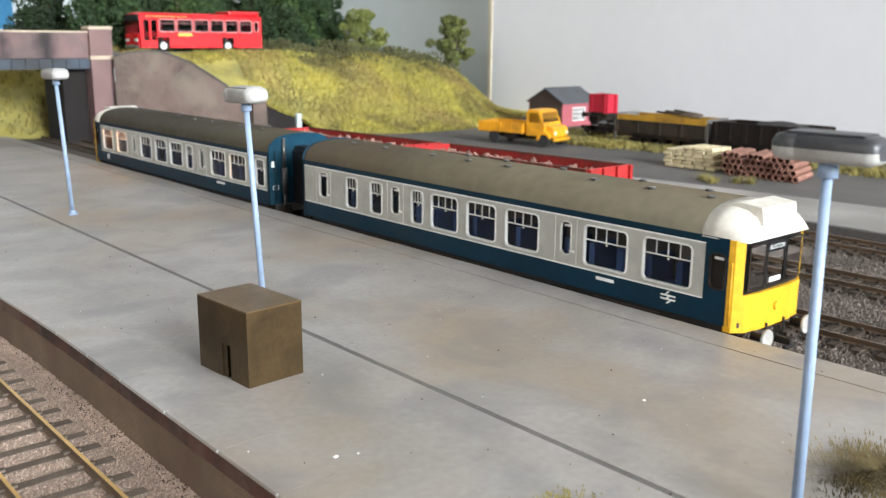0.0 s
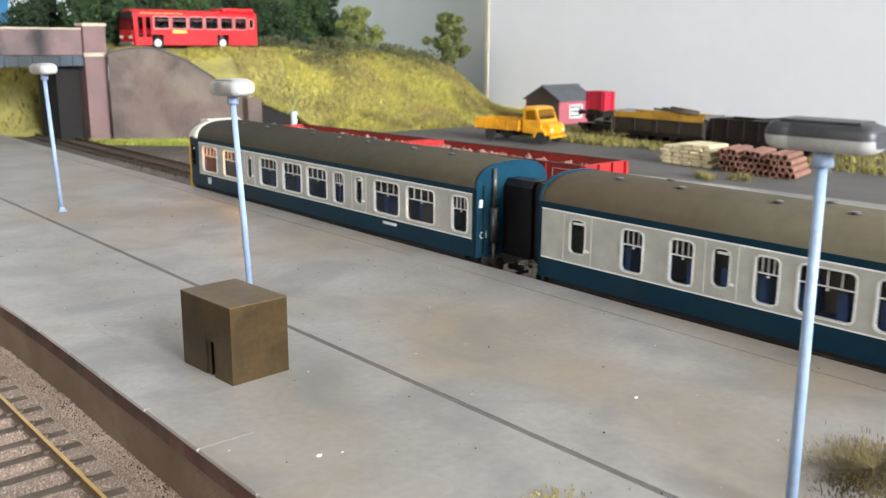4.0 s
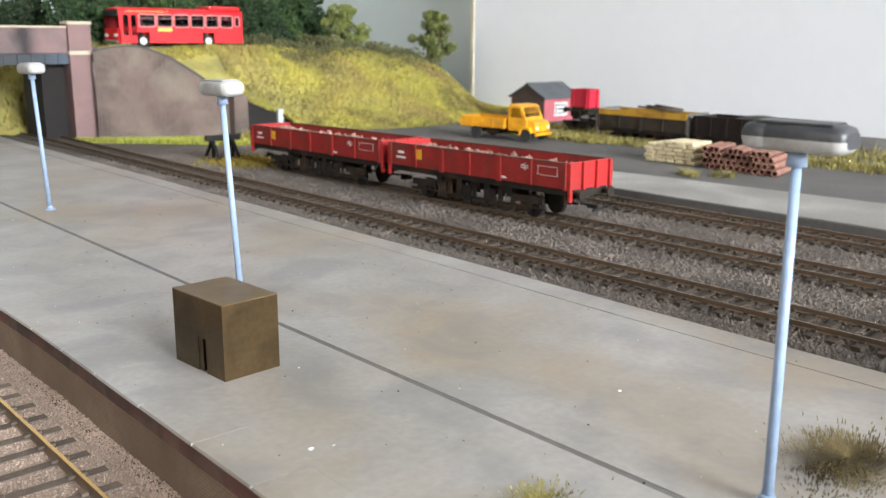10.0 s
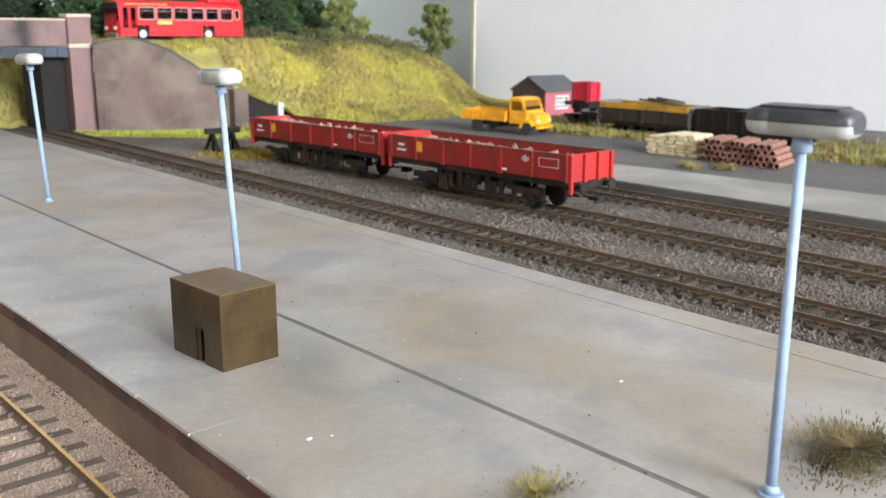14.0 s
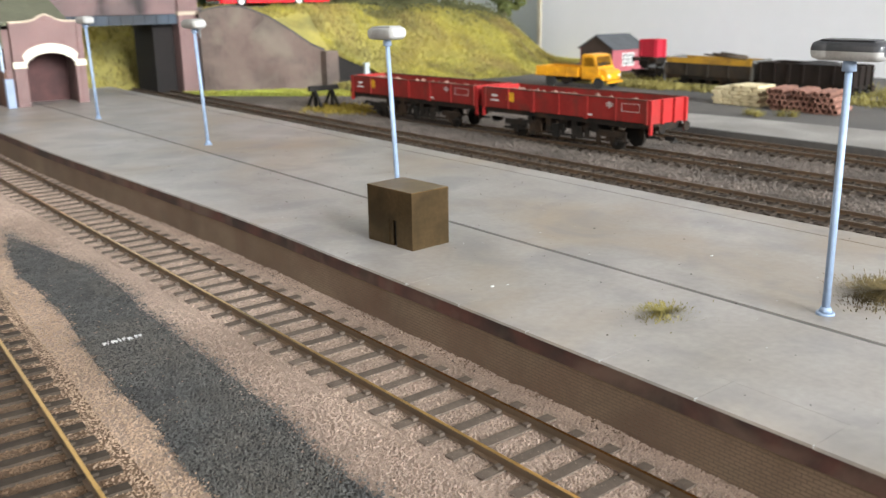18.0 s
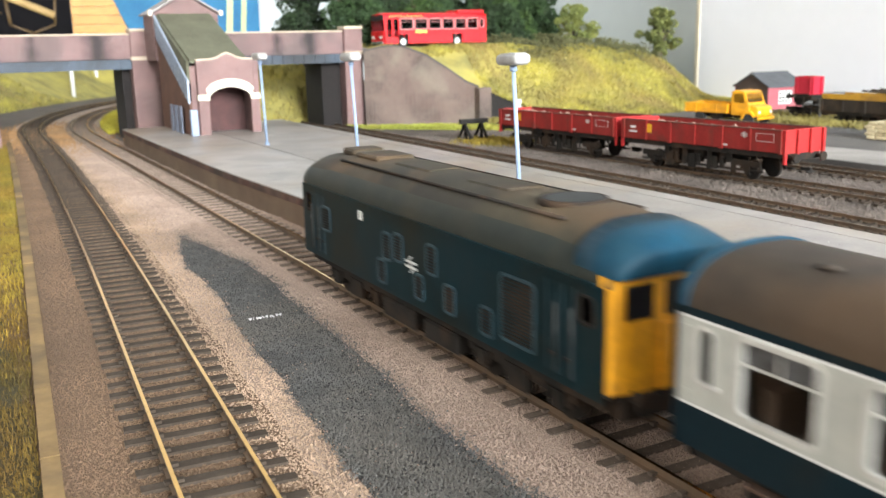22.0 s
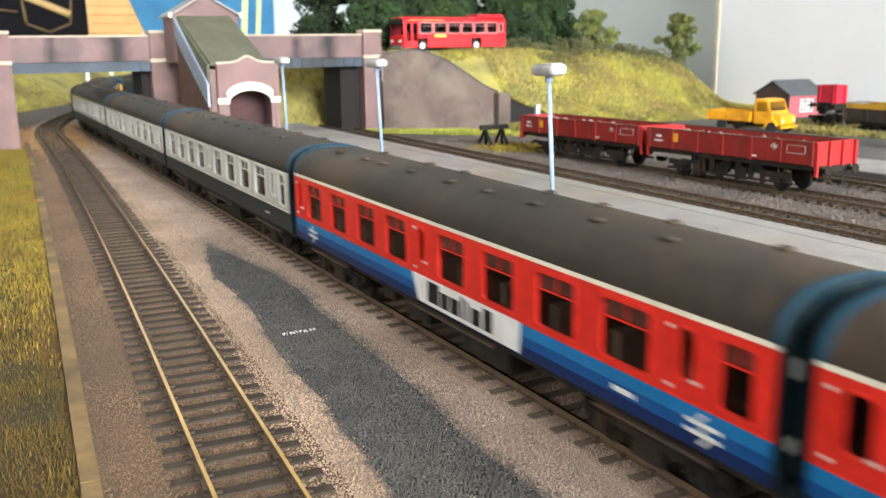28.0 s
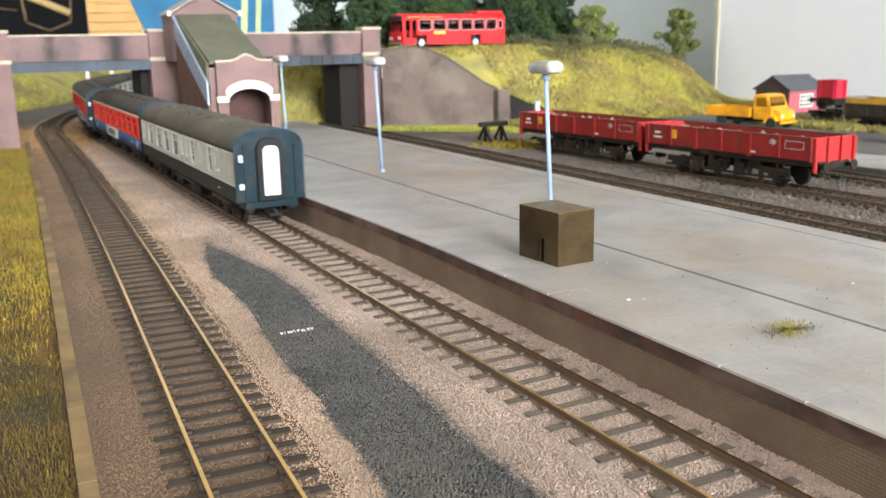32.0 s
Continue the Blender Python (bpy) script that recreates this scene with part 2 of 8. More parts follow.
RAIL_SIDE = mat("rail_side_rust", (0.13, 0.08, 0.045), (0.08, 0.055, 0.035), 15, 0.75, 0.1)
DULL_RAIL = mat("dull_rail_head", (0.20, 0.15, 0.11), (0.12, 0.09, 0.07), 40, 0.45, 0.05, metal=0.6)
YARD = mat("yard_tarmac", (0.06, 0.057, 0.056), (0.09, 0.084, 0.08), 80, 0.9, 0.3, fine=2.0, stain=(0.15, 0.135, 0.12), stain_size=140, stain_amount=0.55)
PALE_ROAD = mat("pale_roadway", (0.34, 0.32, 0.30), (0.24, 0.225, 0.21), 60, 0.9, 0.2, fine=2.0, stain=(0.15, 0.14, 0.13), stain_size=80, stain_amount=0.5)
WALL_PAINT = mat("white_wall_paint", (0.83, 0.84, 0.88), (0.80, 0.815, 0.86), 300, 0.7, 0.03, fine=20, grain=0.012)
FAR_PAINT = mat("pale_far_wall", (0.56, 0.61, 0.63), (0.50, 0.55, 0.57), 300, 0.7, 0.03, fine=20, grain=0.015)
CEILING_PAINT = mat("ceiling_paint", (0.48, 0.47, 0.45), (0.45, 0.44, 0.42), 400, 0.8, 0.1, fine=10, grain=0.02)
ROOM_PAINT = mat("room_wall_paint", (0.30, 0.28, 0.255), (0.27, 0.25, 0.23), 400, 0.8, 0.2, fine=10)
# sandy stone, its colour lowered to stand in for the left side's shade
KERB = mat("shaded_kerb_stone", (0.23, 0.145, 0.055), (0.14, 0.088, 0.034), 18, 0.85, 0.15, random_amount=0.2, stain=(0.06, 0.041, 0.021), stain_size=25, stain_amount=0.6)
HUT = mat("bronze_paint", (0.135, 0.090, 0.044), (0.085, 0.057, 0.028), 14, 0.36, 0.05, metal=0.85, fine=1.5, stain=(0.05, 0.034, 0.018), stain_size=12, stain_amount=0.6)
BLACKISH = mat("near_black", (0.012, 0.011, 0.010), (0.022, 0.019, 0.017), 15, 0.8, 0.1, spec=0.25)
UNDER = mat("underframe_dirt", (0.022, 0.018, 0.015), (0.012, 0.011, 0.010), 12, 0.85, 0.15, spec=0.2, stain=(0.07, 0.04, 0.022), stain_size=14, stain_amount=0.5)
POLE = mat("lamp_pole_paint", (0.26, 0.34, 0.475), (0.215, 0.29, 0.41), 20, 0.45, 0.03)
LAMP_HEAD = mat("lamp_head_paint", (0.40, 0.395, 0.385), (0.28, 0.27, 0.255), 6, 0.5, 0.05)
LAMP_DARK = mat("lamp_head_top", (0.03, 0.031, 0.036), (0.05, 0.05, 0.055), 8, 0.4, 0.02)
BRICK = brick_mat("red_brick", (0.245, 0.138, 0.130), (0.175, 0.096, 0.092), (0.32, 0.25, 0.235), soot=0.35)
SMOKE = ((-43, 6), (15, 15), (197, 5), (234, 11))  # centre and half width of each plume
SOOTED_BRICK = brick_mat("smoke_stained_brick", (0.235, 0.138, 0.135), (0.18, 0.102, 0.10), (0.31, 0.25, 0.235), soot=0.6, smoke=SMOKE)
STONE_CAP = mat("stone_capping", (0.52, 0.43, 0.33), (0.42, 0.34, 0.26), 12, 0.85, 0.1)
GIRDER = mat("blue_grey_girder", (0.05, 0.075, 0.11), (0.02, 0.028, 0.04), 30, 0.6, 0.1, stain=(0.012, 0.013, 0.015), stain_size=50, stain_amount=0.8)
# near-black brick for the abutments and the low wall past the pilaster
BLACK_BRICK_WALL = brick_mat("near_black_brick", (0.010, 0.0075, 0.007), (0.015, 0.010, 0.009), (0.016, 0.012, 0.011), stain=(0.006, 0.005, 0.005))
WING_WALL = brick_mat("wing_wall_brick", (0.20, 0.145, 0.122), (0.13, 0.085, 0.072), (0.17, 0.135, 0.115), soot=0.8, stain=(0.035, 0.03, 0.027), stain2=(0.23, 0.19, 0.15))


# ---- mesh helpers: all lengths in millimetres ----
def B():
    return bmesh.new()


def box(bm, x0, x1, y0, y1, z0, z1, mi=0):
    v = [bm.verts.new(c) for c in ((x0, y0, z0), (x1, y0, z0), (x1, y1, z0), (x0, y1, z0), (x0, y0, z1), (x1, y0, z1), (x1, y1, z1), (x0, y1, z1))]
    for f in ((3, 2, 1, 0), (4, 5, 6, 7), (0, 1, 5, 4), (1, 2, 6, 5), (2, 3, 7, 6), (3, 0, 4, 7)):
        bm.faces.new([v[i] for i in f]).material_index = mi
    return v


def prism(bm, pts, axis, a, b, mi=0):
    """Extrudes a polygon from a to b along an axis; pts are the other two coordinates in xyz order."""
    def at(p, k):
        return {"x": (k, p[0], p[1]), "y": (p[0], k, p[1]), "z": (p[0], p[1], k)}[axis]
    lo, hi = [bm.verts.new(at(p, a)) for p in pts], [bm.verts.new(at(p, b)) for p in pts]
    n = len(pts)
    fs = [bm.faces.new(lo), bm.faces.new(hi)]
    for i in range(n):
        fs.append(bm.faces.new((lo[i], lo[(i + 1) % n], hi[(i + 1) % n], hi[i])))
    for f in fs:
        f.material_index = mi


def rod(bm, p, q, r0, r1=None, n=12, mi=0, caps=True):
    p, q = Vector(p), Vector(q)
    r1 = r0 if r1 is None else r1
    d = (q - p).normalized()
    u = d.orthogonal().normalized()
    w = d.cross(u)
    ring = lambda c, r: [bm.verts.new(c + r * (math.cos(2 * math.pi * i / n) * u + math.sin(2 * math.pi * i / n) * w)) for i in range(n)]
    a, b = ring(p, r0), ring(q, r1)
    for i in range(n):
        f = bm.faces.new((a[i], a[(i + 1) % n], b[(i + 1) % n], b[i]))
        f.smooth, f.material_index = True, mi
    if caps:
        bm.faces.new(a[::-1]).material_index = mi
        bm.faces.new(b).material_index = mi


def bevel(bm, w, seg=1):
    bmesh.ops.bevel(bm, geom=bm.edges[:], offset=w, segments=seg, affect="EDGES", profile=0.6)


def part(name, bm, material, parent=None, label="", at=None):
    bmesh.ops.recalc_face_normals(bm, faces=bm.faces[:])
    bm.transform(Matrix.Scale(MM, 4))
    me = bpy.data.meshes.new(name)
    bm.to_mesh(me)
    bm.free()
    for m in (material if isinstance(material, (list, tuple)) else [material]):
        me.materials.append(m)
    ob = new(name, me)
    if at:
        ob.location = [c * MM for c in at]
    if parent:
        ob.parent = parent
    if label:
        ob["label"] = label
    return ob


def share(name, me, parent, x, y, z, rz=0.0):
    ob = new(name, me)
    ob.parent = parent
    ob.matrix_basis = pose(x * MM, y * MM, z * MM, 0, 0, rz)
    return ob


def thing(name, x, y, z, rz=0.0, label="", category="", group="", kind=""):
    ob = new(name)
    ob.matrix_basis = pose(x * MM, y * MM, z * MM, 0, 0, rz)
    ob.empty_display_size = 0.005
    return tagged(ob, label, category, group, kind)


def raw(name, verts, faces, material, parent=None, smooth=False):
    me = bpy.data.meshes.new(name)
    me.from_pydata((np.asarray(verts, float) * MM).tolist(), [], faces)
    for m in (material if isinstance(material, (list, tuple)) else [material]):
        me.materials.append(m)
    if smooth:
        me.polygons.foreach_set("use_smooth", [True] * len(me.polygons))
    ob = new(name, me)
    if parent:
        ob.parent = parent
    return ob


def grains(name, pts, sizes, material, label, category, seed=1):
    """Loose stones: a squashed, turned octahedron at each point."""
    rng = np.random.default_rng(seed)
    n = len(pts)
    base = np.array([(1, 0, 0), (-1, 0, 0), (0, 1, 0), (0, -1, 0), (0, 0, 1), (0, 0, -1)], float)
    v = base[None] * rng.uniform(0.55, 1.2, (n, 6, 1)) * np.asarray(sizes)[:, None, None]
    a, b = rng.uniform(0, 6.28, n), rng.uniform(0, 6.28, n)
    ca, sa, cb, sb = np.cos(a)[:, None], np.sin(a)[:, None], np.cos(b)[:, None], np.sin(b)[:, None]
    x, y, z = v[..., 0], v[..., 1], v[..., 2]
    x, y = ca * x - sa * y, sa * x + ca * y
    y, z = cb * y - sb * z, sb * y + cb * z
    v = np.stack([x, y, z], -1) + np.asarray(pts)[:, None]
    tri = np.array([(0, 2, 4), (2, 1, 4), (1, 3, 4), (3, 0, 4), (2, 0, 5), (1, 2, 5), (3, 1, 5), (0, 3, 5)])
    f = (np.arange(n)[:, None, None] * 6 + tri[None]).reshape(-1, 3)
    return tagged(raw(name, v.reshape(-1, 3), f.tolist(), material), label, category, kind="stuff")


def dust(name, pts, sizes, material, label, category, seed=1):
    """Fine ballast: a small crooked chip, open below, at each point."""
    rng = np.random.default_rng(seed)
    n = len(pts)
    base = np.array([(1, 0, -0.5), (0, 1, -0.5), (-1, 0, -0.5), (0, -1, -0.5), (0, 0, 0.8)], float)
    v = base[None] * rng.uniform(0.6, 1.3, (n, 5, 1)) * np.asarray(sizes)[:, None, None]
    v[:, 4, :2] = rng.normal(0, 0.45, (n, 2)) * np.asarray(sizes)[:, None]
    a = rng.uniform(0, 6.28, n)
    c, s = np.cos(a)[:, None], np.sin(a)[:, None]
    x, y = c * v[..., 0] - s * v[..., 1], s * v[..., 0] + c * v[..., 1]
    v = np.stack([x, y, v[..., 2]], -1) + np.asarray(pts)[:, None]
    tri = np.array([(0, 1, 4), (1, 2, 4), (2, 3, 4), (3, 0, 4)])
    f = (np.arange(n)[:, None, None] * 5 + tri[None]).reshape(-1, 3)
    return tagged(raw(name, v.reshape(-1, 3), f.tolist(), material), label, category, kind="stuff")


def blades(name, pts, heights, material, label, category, lean=0.5, width=0.22, seed=2):
    """Grass: a thin bent blade at each point."""
    rng = np.random.default_rng(seed)
    n = len(pts)
    a, k = rng.uniform(0, 6.28, n), rng.uniform(0.1, lean, n)
    h = np.asarray(heights)
    d = np.stack([np.cos(a), np.sin(a), 0 * a], -1)
    s = np.stack([-np.sin(a), np.cos(a), 0 * a], -1) * width
    up = np.array([0, 0, 1.0])
    p = np.asarray(pts, float)
    mid = p + (d * (k * 0.4)[:, None] + up * 0.6) * h[:, None]
    tip = p + (d * k[:, None] + up * (1 - 0.3 * k)[:, None]) * h[:, None]
    v = np.stack([p - s, p + s, mid + s * 0.8, mid - s * 0.8, tip], 1).reshape(-1, 3)
    i = np.arange(n)[:, None] * 5
    quads, tris = (i + np.array([0, 1, 2, 3])).tolist(), (i + np.array([3, 2, 4])).tolist()
    return tagged(raw(name, v, quads + tris, material), label, category, kind="stuff")


# ---- plan ----
RAIL_Z, BED_Z = -13.4, -16.6
A_X, DMU_X, C_X, D_X, E_X, F_X = 8.7, 199.5, 254.6, 323.8, 392.8, 660.0
BRIDGE_Y = 690.0


def a_line(s):
    """Centre of the running line beside the platform at the distance s along it: x, y, heading (degrees, turned left)."""
    if s < 760:
        return A_X - 0.002 * max(s, 0), s, 0.1
    r = 1150.0
    th = (s - 760) / r
    return A_X - 1.5 + r * (1 - math.cos(th)), 760 + r * math.sin(th), -math.degrees(th)


def b_line(s):
    """Centre of the siding beside the kerb."""
    if s < 800:
        return -75.2 + 0.061 * s - 0.000025 * max(s, 0) ** 2, s, math.degrees(math.atan(-0.061 + 0.00005 * max(s, 0)))
    x, y, h = b_line(799.9)
    r, th = 1200.0, (s - 800) / 1200.0
    return x + r * (1 - math.cos(th)) + 0.021 * r * math.sin(th), y + r * math.sin(th), h - math.degrees(th)


def straight(x, y0):
    return lambda s: (x, y0 + s, 0.0)


# ---- setting: room ----
def room():
    bm = B()
    box(bm, 868, 900, -3900, 765, -700, 1700)
    part("wall_east", bm, WALL_PAINT)
    tagged(bpy.data.objects["wall_east"], "smooth white painted wall behind the layout", "wall", kind="structure")
    bm = B()
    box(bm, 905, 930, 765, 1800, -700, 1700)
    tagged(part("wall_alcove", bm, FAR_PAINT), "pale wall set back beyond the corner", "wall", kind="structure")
    bm = B()
    box(bm, 866, 905, 765.5, 772, -60, 1700)
    tagged(part("trim", bm, mat("corner_trim", (0.62, 0.55, 0.42), None, 60, 0.6, 0.05)), "cream trim strip on the wall corner", "trim", kind="structure")
    bm = B()
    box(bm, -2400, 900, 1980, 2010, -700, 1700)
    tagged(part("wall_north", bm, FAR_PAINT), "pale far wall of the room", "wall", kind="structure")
    # south wall with the window opening
    bm = B()
    for a in ((-2400, -750, -700, 1700), (1670, 1700, -700, 1700), (-750, 1670, -700, 280), (-750, 1670, 1650, 1700)):
        box(bm, a[0], a[1], -3930, -3900, a[2], a[3])
    tagged(part("wall_south", bm, ROOM_PAINT), "room wall with a wide window opening", "wall", kind="structure")
    # unseen west wall; its opening is added to suit the side fill
    bm = B()
    for a in ((-3930, -1150, -700, 1700), (550, 2010, -700, 1700), (-1150, 550, -700, 380), (-1150, 550, 1620, 1700)):
        box(bm, -2430, -2400, a[0], a[1], a[2], a[3])
    tagged(part("wall_west", bm, ROOM_PAINT), "unseen room wall with an opening added for the side fill", "wall", kind="structure")
    bm = B()
    box(bm, 1700, 1730, -3930, -3900, -700, 1700)
    box(bm, 900, 1730, -3895, -3870, -700, 1700)
    tagged(part("wall_return", bm, ROOM_PAINT), "short return of the room wall", "wall", kind="structure")
    bm = B()
    box(bm, -2430, 1730, -3930, 2010, 1700, 1730)
    tagged(part("ceiling", bm, CEILING_PAINT), "plain white ceiling", "ceiling", kind="structure")
    bm = B()
    box(bm, -2430, 1730, -3930, 2010, -730, -700)
    tagged(part("floor", bm, mat("room_floor", (0.12, 0.085, 0.06), (0.09, 0.065, 0.045), 200, 0.6, 0.1)), "brown room floor", "floor", kind="structure")


room()


def smooth(a, b, t):
    t = min(max((t - a) / (b - a), 0.0), 1.0)
    return t * t * (3 - 2 * t)


# ---- ground ----
def ground():
    bm = B()
    box(bm, -420, 864, -760, 1960, -60, BED_Z - 0.6)
    tagged(part("ground", bm, BROWN_BED), "baseboard with scattered brown ballast and earth", "ground", kind="structure")
    bm = B()
    box(bm, -118, 29, -700, 760, BED_Z - 0.6, BED_Z)
    tagged(part("ballast_bed", bm, BALLAST_BED), "tan ballast between the near tracks", "ballast", kind="structure")
    bm = B()
    q = [bm.verts.new((x, y, BED_Z + 0.2)) for x, y in ((-117, -300), (-108, -300), (-90, 0), (-74, 300), (-66, 500), (-58, 755), (-117, 755))]
    bm.faces.new(q)
    tagged(part("shaded_brown_ballast_bed", bm, KERB_SHADE_BED), "browner ballast around the kerbside track, darkened for shade", "ballast", kind="structure")
    bm = B()
    left = [(-28, 178), (-33, 160), (-40, 121), (-40, 90), (-40.5, 63), (-44, 35), (-47, 10), (-48, -12), (-48.5, -32), (-51, -55), (-56, -130), (-60, -300), (-60, -600)]
    right = [(-27, -600), (-27, -300), (-27, -117), (-27, -75), (-23, -39), (-21.5, 0), (-20, 48), (-17, 76), (-17.5, 110), (-23, 150)]
    v = [bm.verts.new((x, y, BED_Z + 0.3)) for x, y in left + right]
    bm.faces.new(v)
    tagged(part("cinder_path", bm, DARK_BED), "strip of dark grey cinder ballast", "ballast", kind="structure")
    for name, line, top, m, label in (("near_track_bed", a_line, 0.55, BALLAST_BED, "tan ballast packed between the sleepers"), ("kerb_track_bed", b_line, 0.3, KERB_SHADE_BED, "brown ballast packed between the sleepers, darkened for shade")):
        bm = B()
        rows = []
        for s in np.arange(-640, 760, 10.0):
            x, y, h = line(s)
            k = 0.25 * math.sin(s / 13.0)
            rows.append([bm.verts.new((x + u + k, y, BED_Z + z)) for u, z in ((-19.5, 0.05), (-16.5, top), (16.5, top), (19.5, 0.05))])
        for p, q in zip(rows, rows[1:]):
            for i in range(3):
                bm.faces.new((p[i], p[i + 1], q[i + 1], q[i]))
        tagged(part(name, bm, m), label, "ballast", kind="structure")
    # ballast beyond the bridge follows both curves
    bm = B()
    rows = []
    for s in np.arange(755, 1680, 25):
        (ax, ay, _), (bx, by, _) = a_line(s), b_line(s)
        rows.append([bm.verts.new((bx - 22, by, BED_Z - 0.2)), bm.verts.new((ax + 24, ay, BED_Z - 0.2))])
    for p, q in zip(rows, rows[1:]):
        bm.faces.new((p[0], p[1], q[1], q[0]))
    tagged(part("far_ballast", bm, BALLAST_BED), "tan ballast on the curve beyond the bridge", "ballast", kind="structure")
    # grass verge on the near side and the goods yard
    bm = B()
    xs, ys = np.linspace(-420, -113, 30), np.linspace(-700, 1900, 70)
    g = [[bm.verts.new((x, y, -15.5 + 5 * smooth(-115, -190, x) + 1.2 * noise.noise((x / 20, y / 20, 0)))) for x in xs] for y in ys]
    for i in range(len(ys) - 1):
        for j in range(len(xs) - 1):
            bm.faces.new((g[i][j], g[i][j + 1], g[i + 1][j + 1], g[i + 1][j]))
    tagged(part("verge", bm, VERGE), "verge of ochre and green grass mat, darkened for shade", "grass", kind="structure")
    bm = B()
    box(bm, 417, 862, -740, 640, BED_Z - 0.6, -12.2)
    tagged(part("yard", bm, YARD), "dark tarmac goods yard", "yard", kind="structure")
    bm = B()
    v = [bm.verts.new((x, y, -11.9)) for x, y in ((419, -700), (500, -700), (497, 0), (490, 90), (482, 180), (474, 240), (440, 330), (419, 380))]
    bm.faces.new(v)
    tagged(part("roadway", bm, PALE_ROAD), "pale worn roadway of the goods yard", "road", kind="structure")


# ochre and green mat, with the shade over the verge put into its colour
VERGE = mat("shaded_grass_mat", (0.050, 0.032, 0.006), (0.026, 0.022, 0.005), 25, 0.95, 0.8, fine=1.2, stain=(0.045, 0.022, 0.005), stain_size=60, stain_amount=0.7)
HILL = mat("hill_grass_mat", (0.40, 0.335, 0.08), (0.26, 0.235, 0.075), 30, 0.95, 0.9, fine=2.0, stain=(0.10, 0.085, 0.035), stain_size=45, stain_amount=0.6)
ground()


# ---- tracks ----
def sleeper_mesh(material):
    bm = B()
    box(bm, -15.5, 15.5, -1.55, 1.55, -0.9, 0.55)
    for s in (-1, 1):
        for dx in (-1.3, 1.3):
            box(bm, s * 8.7 + dx - 0.75, s * 8.7 + dx + 0.75, -0.75, 0.75, 0.55, 1.25)
    bm.transform(Matrix.Scale(MM, 4))
    me = bpy.data.meshes.new("sleeper")
    bm.to_mesh(me)
    bm.free()
    me.materials.append(material)
    return me


SLEEPER_MESH, DUSTY_MESH = sleeper_mesh(SLEEPER), sleeper_mesh(DUSTY_SLEEPER)


def track(name, line, s0, s1, label, head, pitch=8.4, seed=3, drop=lambda y: 0.0, mesh=None):
    t = thing(name, 0, 0, 0, 0, label, "railway track", "tracks of the layout")
    rng = random.Random(seed)
    steps = np.arange(s0, s1 + 0.1, 20.0)
    for side in (-1, 1):
        bm = B()
        rings = []
        for s in steps:
            x, y, h = line(s)
            c, w = math.cos(radians(h)), math.sin(radians(h))
            prof = ((-0.45, 0), (0.45, 0), (0.45, -0.75), (0.15, -0.9), (0.15, -1.8), (0.95, -2.1), (-0.95, -2.1), (-0.15, -1.8), (-0.15, -0.9), (-0.45, -0.75))
            rings.append([bm.verts.new((x + (side * 8.7 + u) * c, y + (side * 8.7 + u) * w, RAIL_Z + z - drop(y))) for u, z in prof])
        for a, b in zip(rings, rings[1:]):
            for i in range(10):
                bm.faces.new((a[i], a[(i + 1) % 10], b[(i + 1) % 10], b[i])).material_index = 0 if i == 0 else 1
        bm.faces.new(rings[0])
        bm.faces.new(rings[-1])
        part("rail", bm, [head, RAIL_SIDE], t)
    for k in range(int((s1 - s0) / pitch)):
        s = s0 + k * pitch + rng.uniform(-0.25, 0.25)
        x, y, h = line(s)
        share("sleeper", mesh or SLEEPER_MESH, t, x + rng.uniform(-0.5, 0.5), y, RAIL_Z - 2.65 - drop(y), h + rng.uniform(-1.2, 1.2))
    return t


def siding_drop(y):
    """The wagon siding falls gently towards the bridge."""
    return 0.0115 * max(0.0, min(y, 480) - 110)


# ---- platform ----
def edge_x(y):
    return 30.4 + 0.01 * y if y < 60 else 31.0 - 8.5 * smooth(60, 330, y)


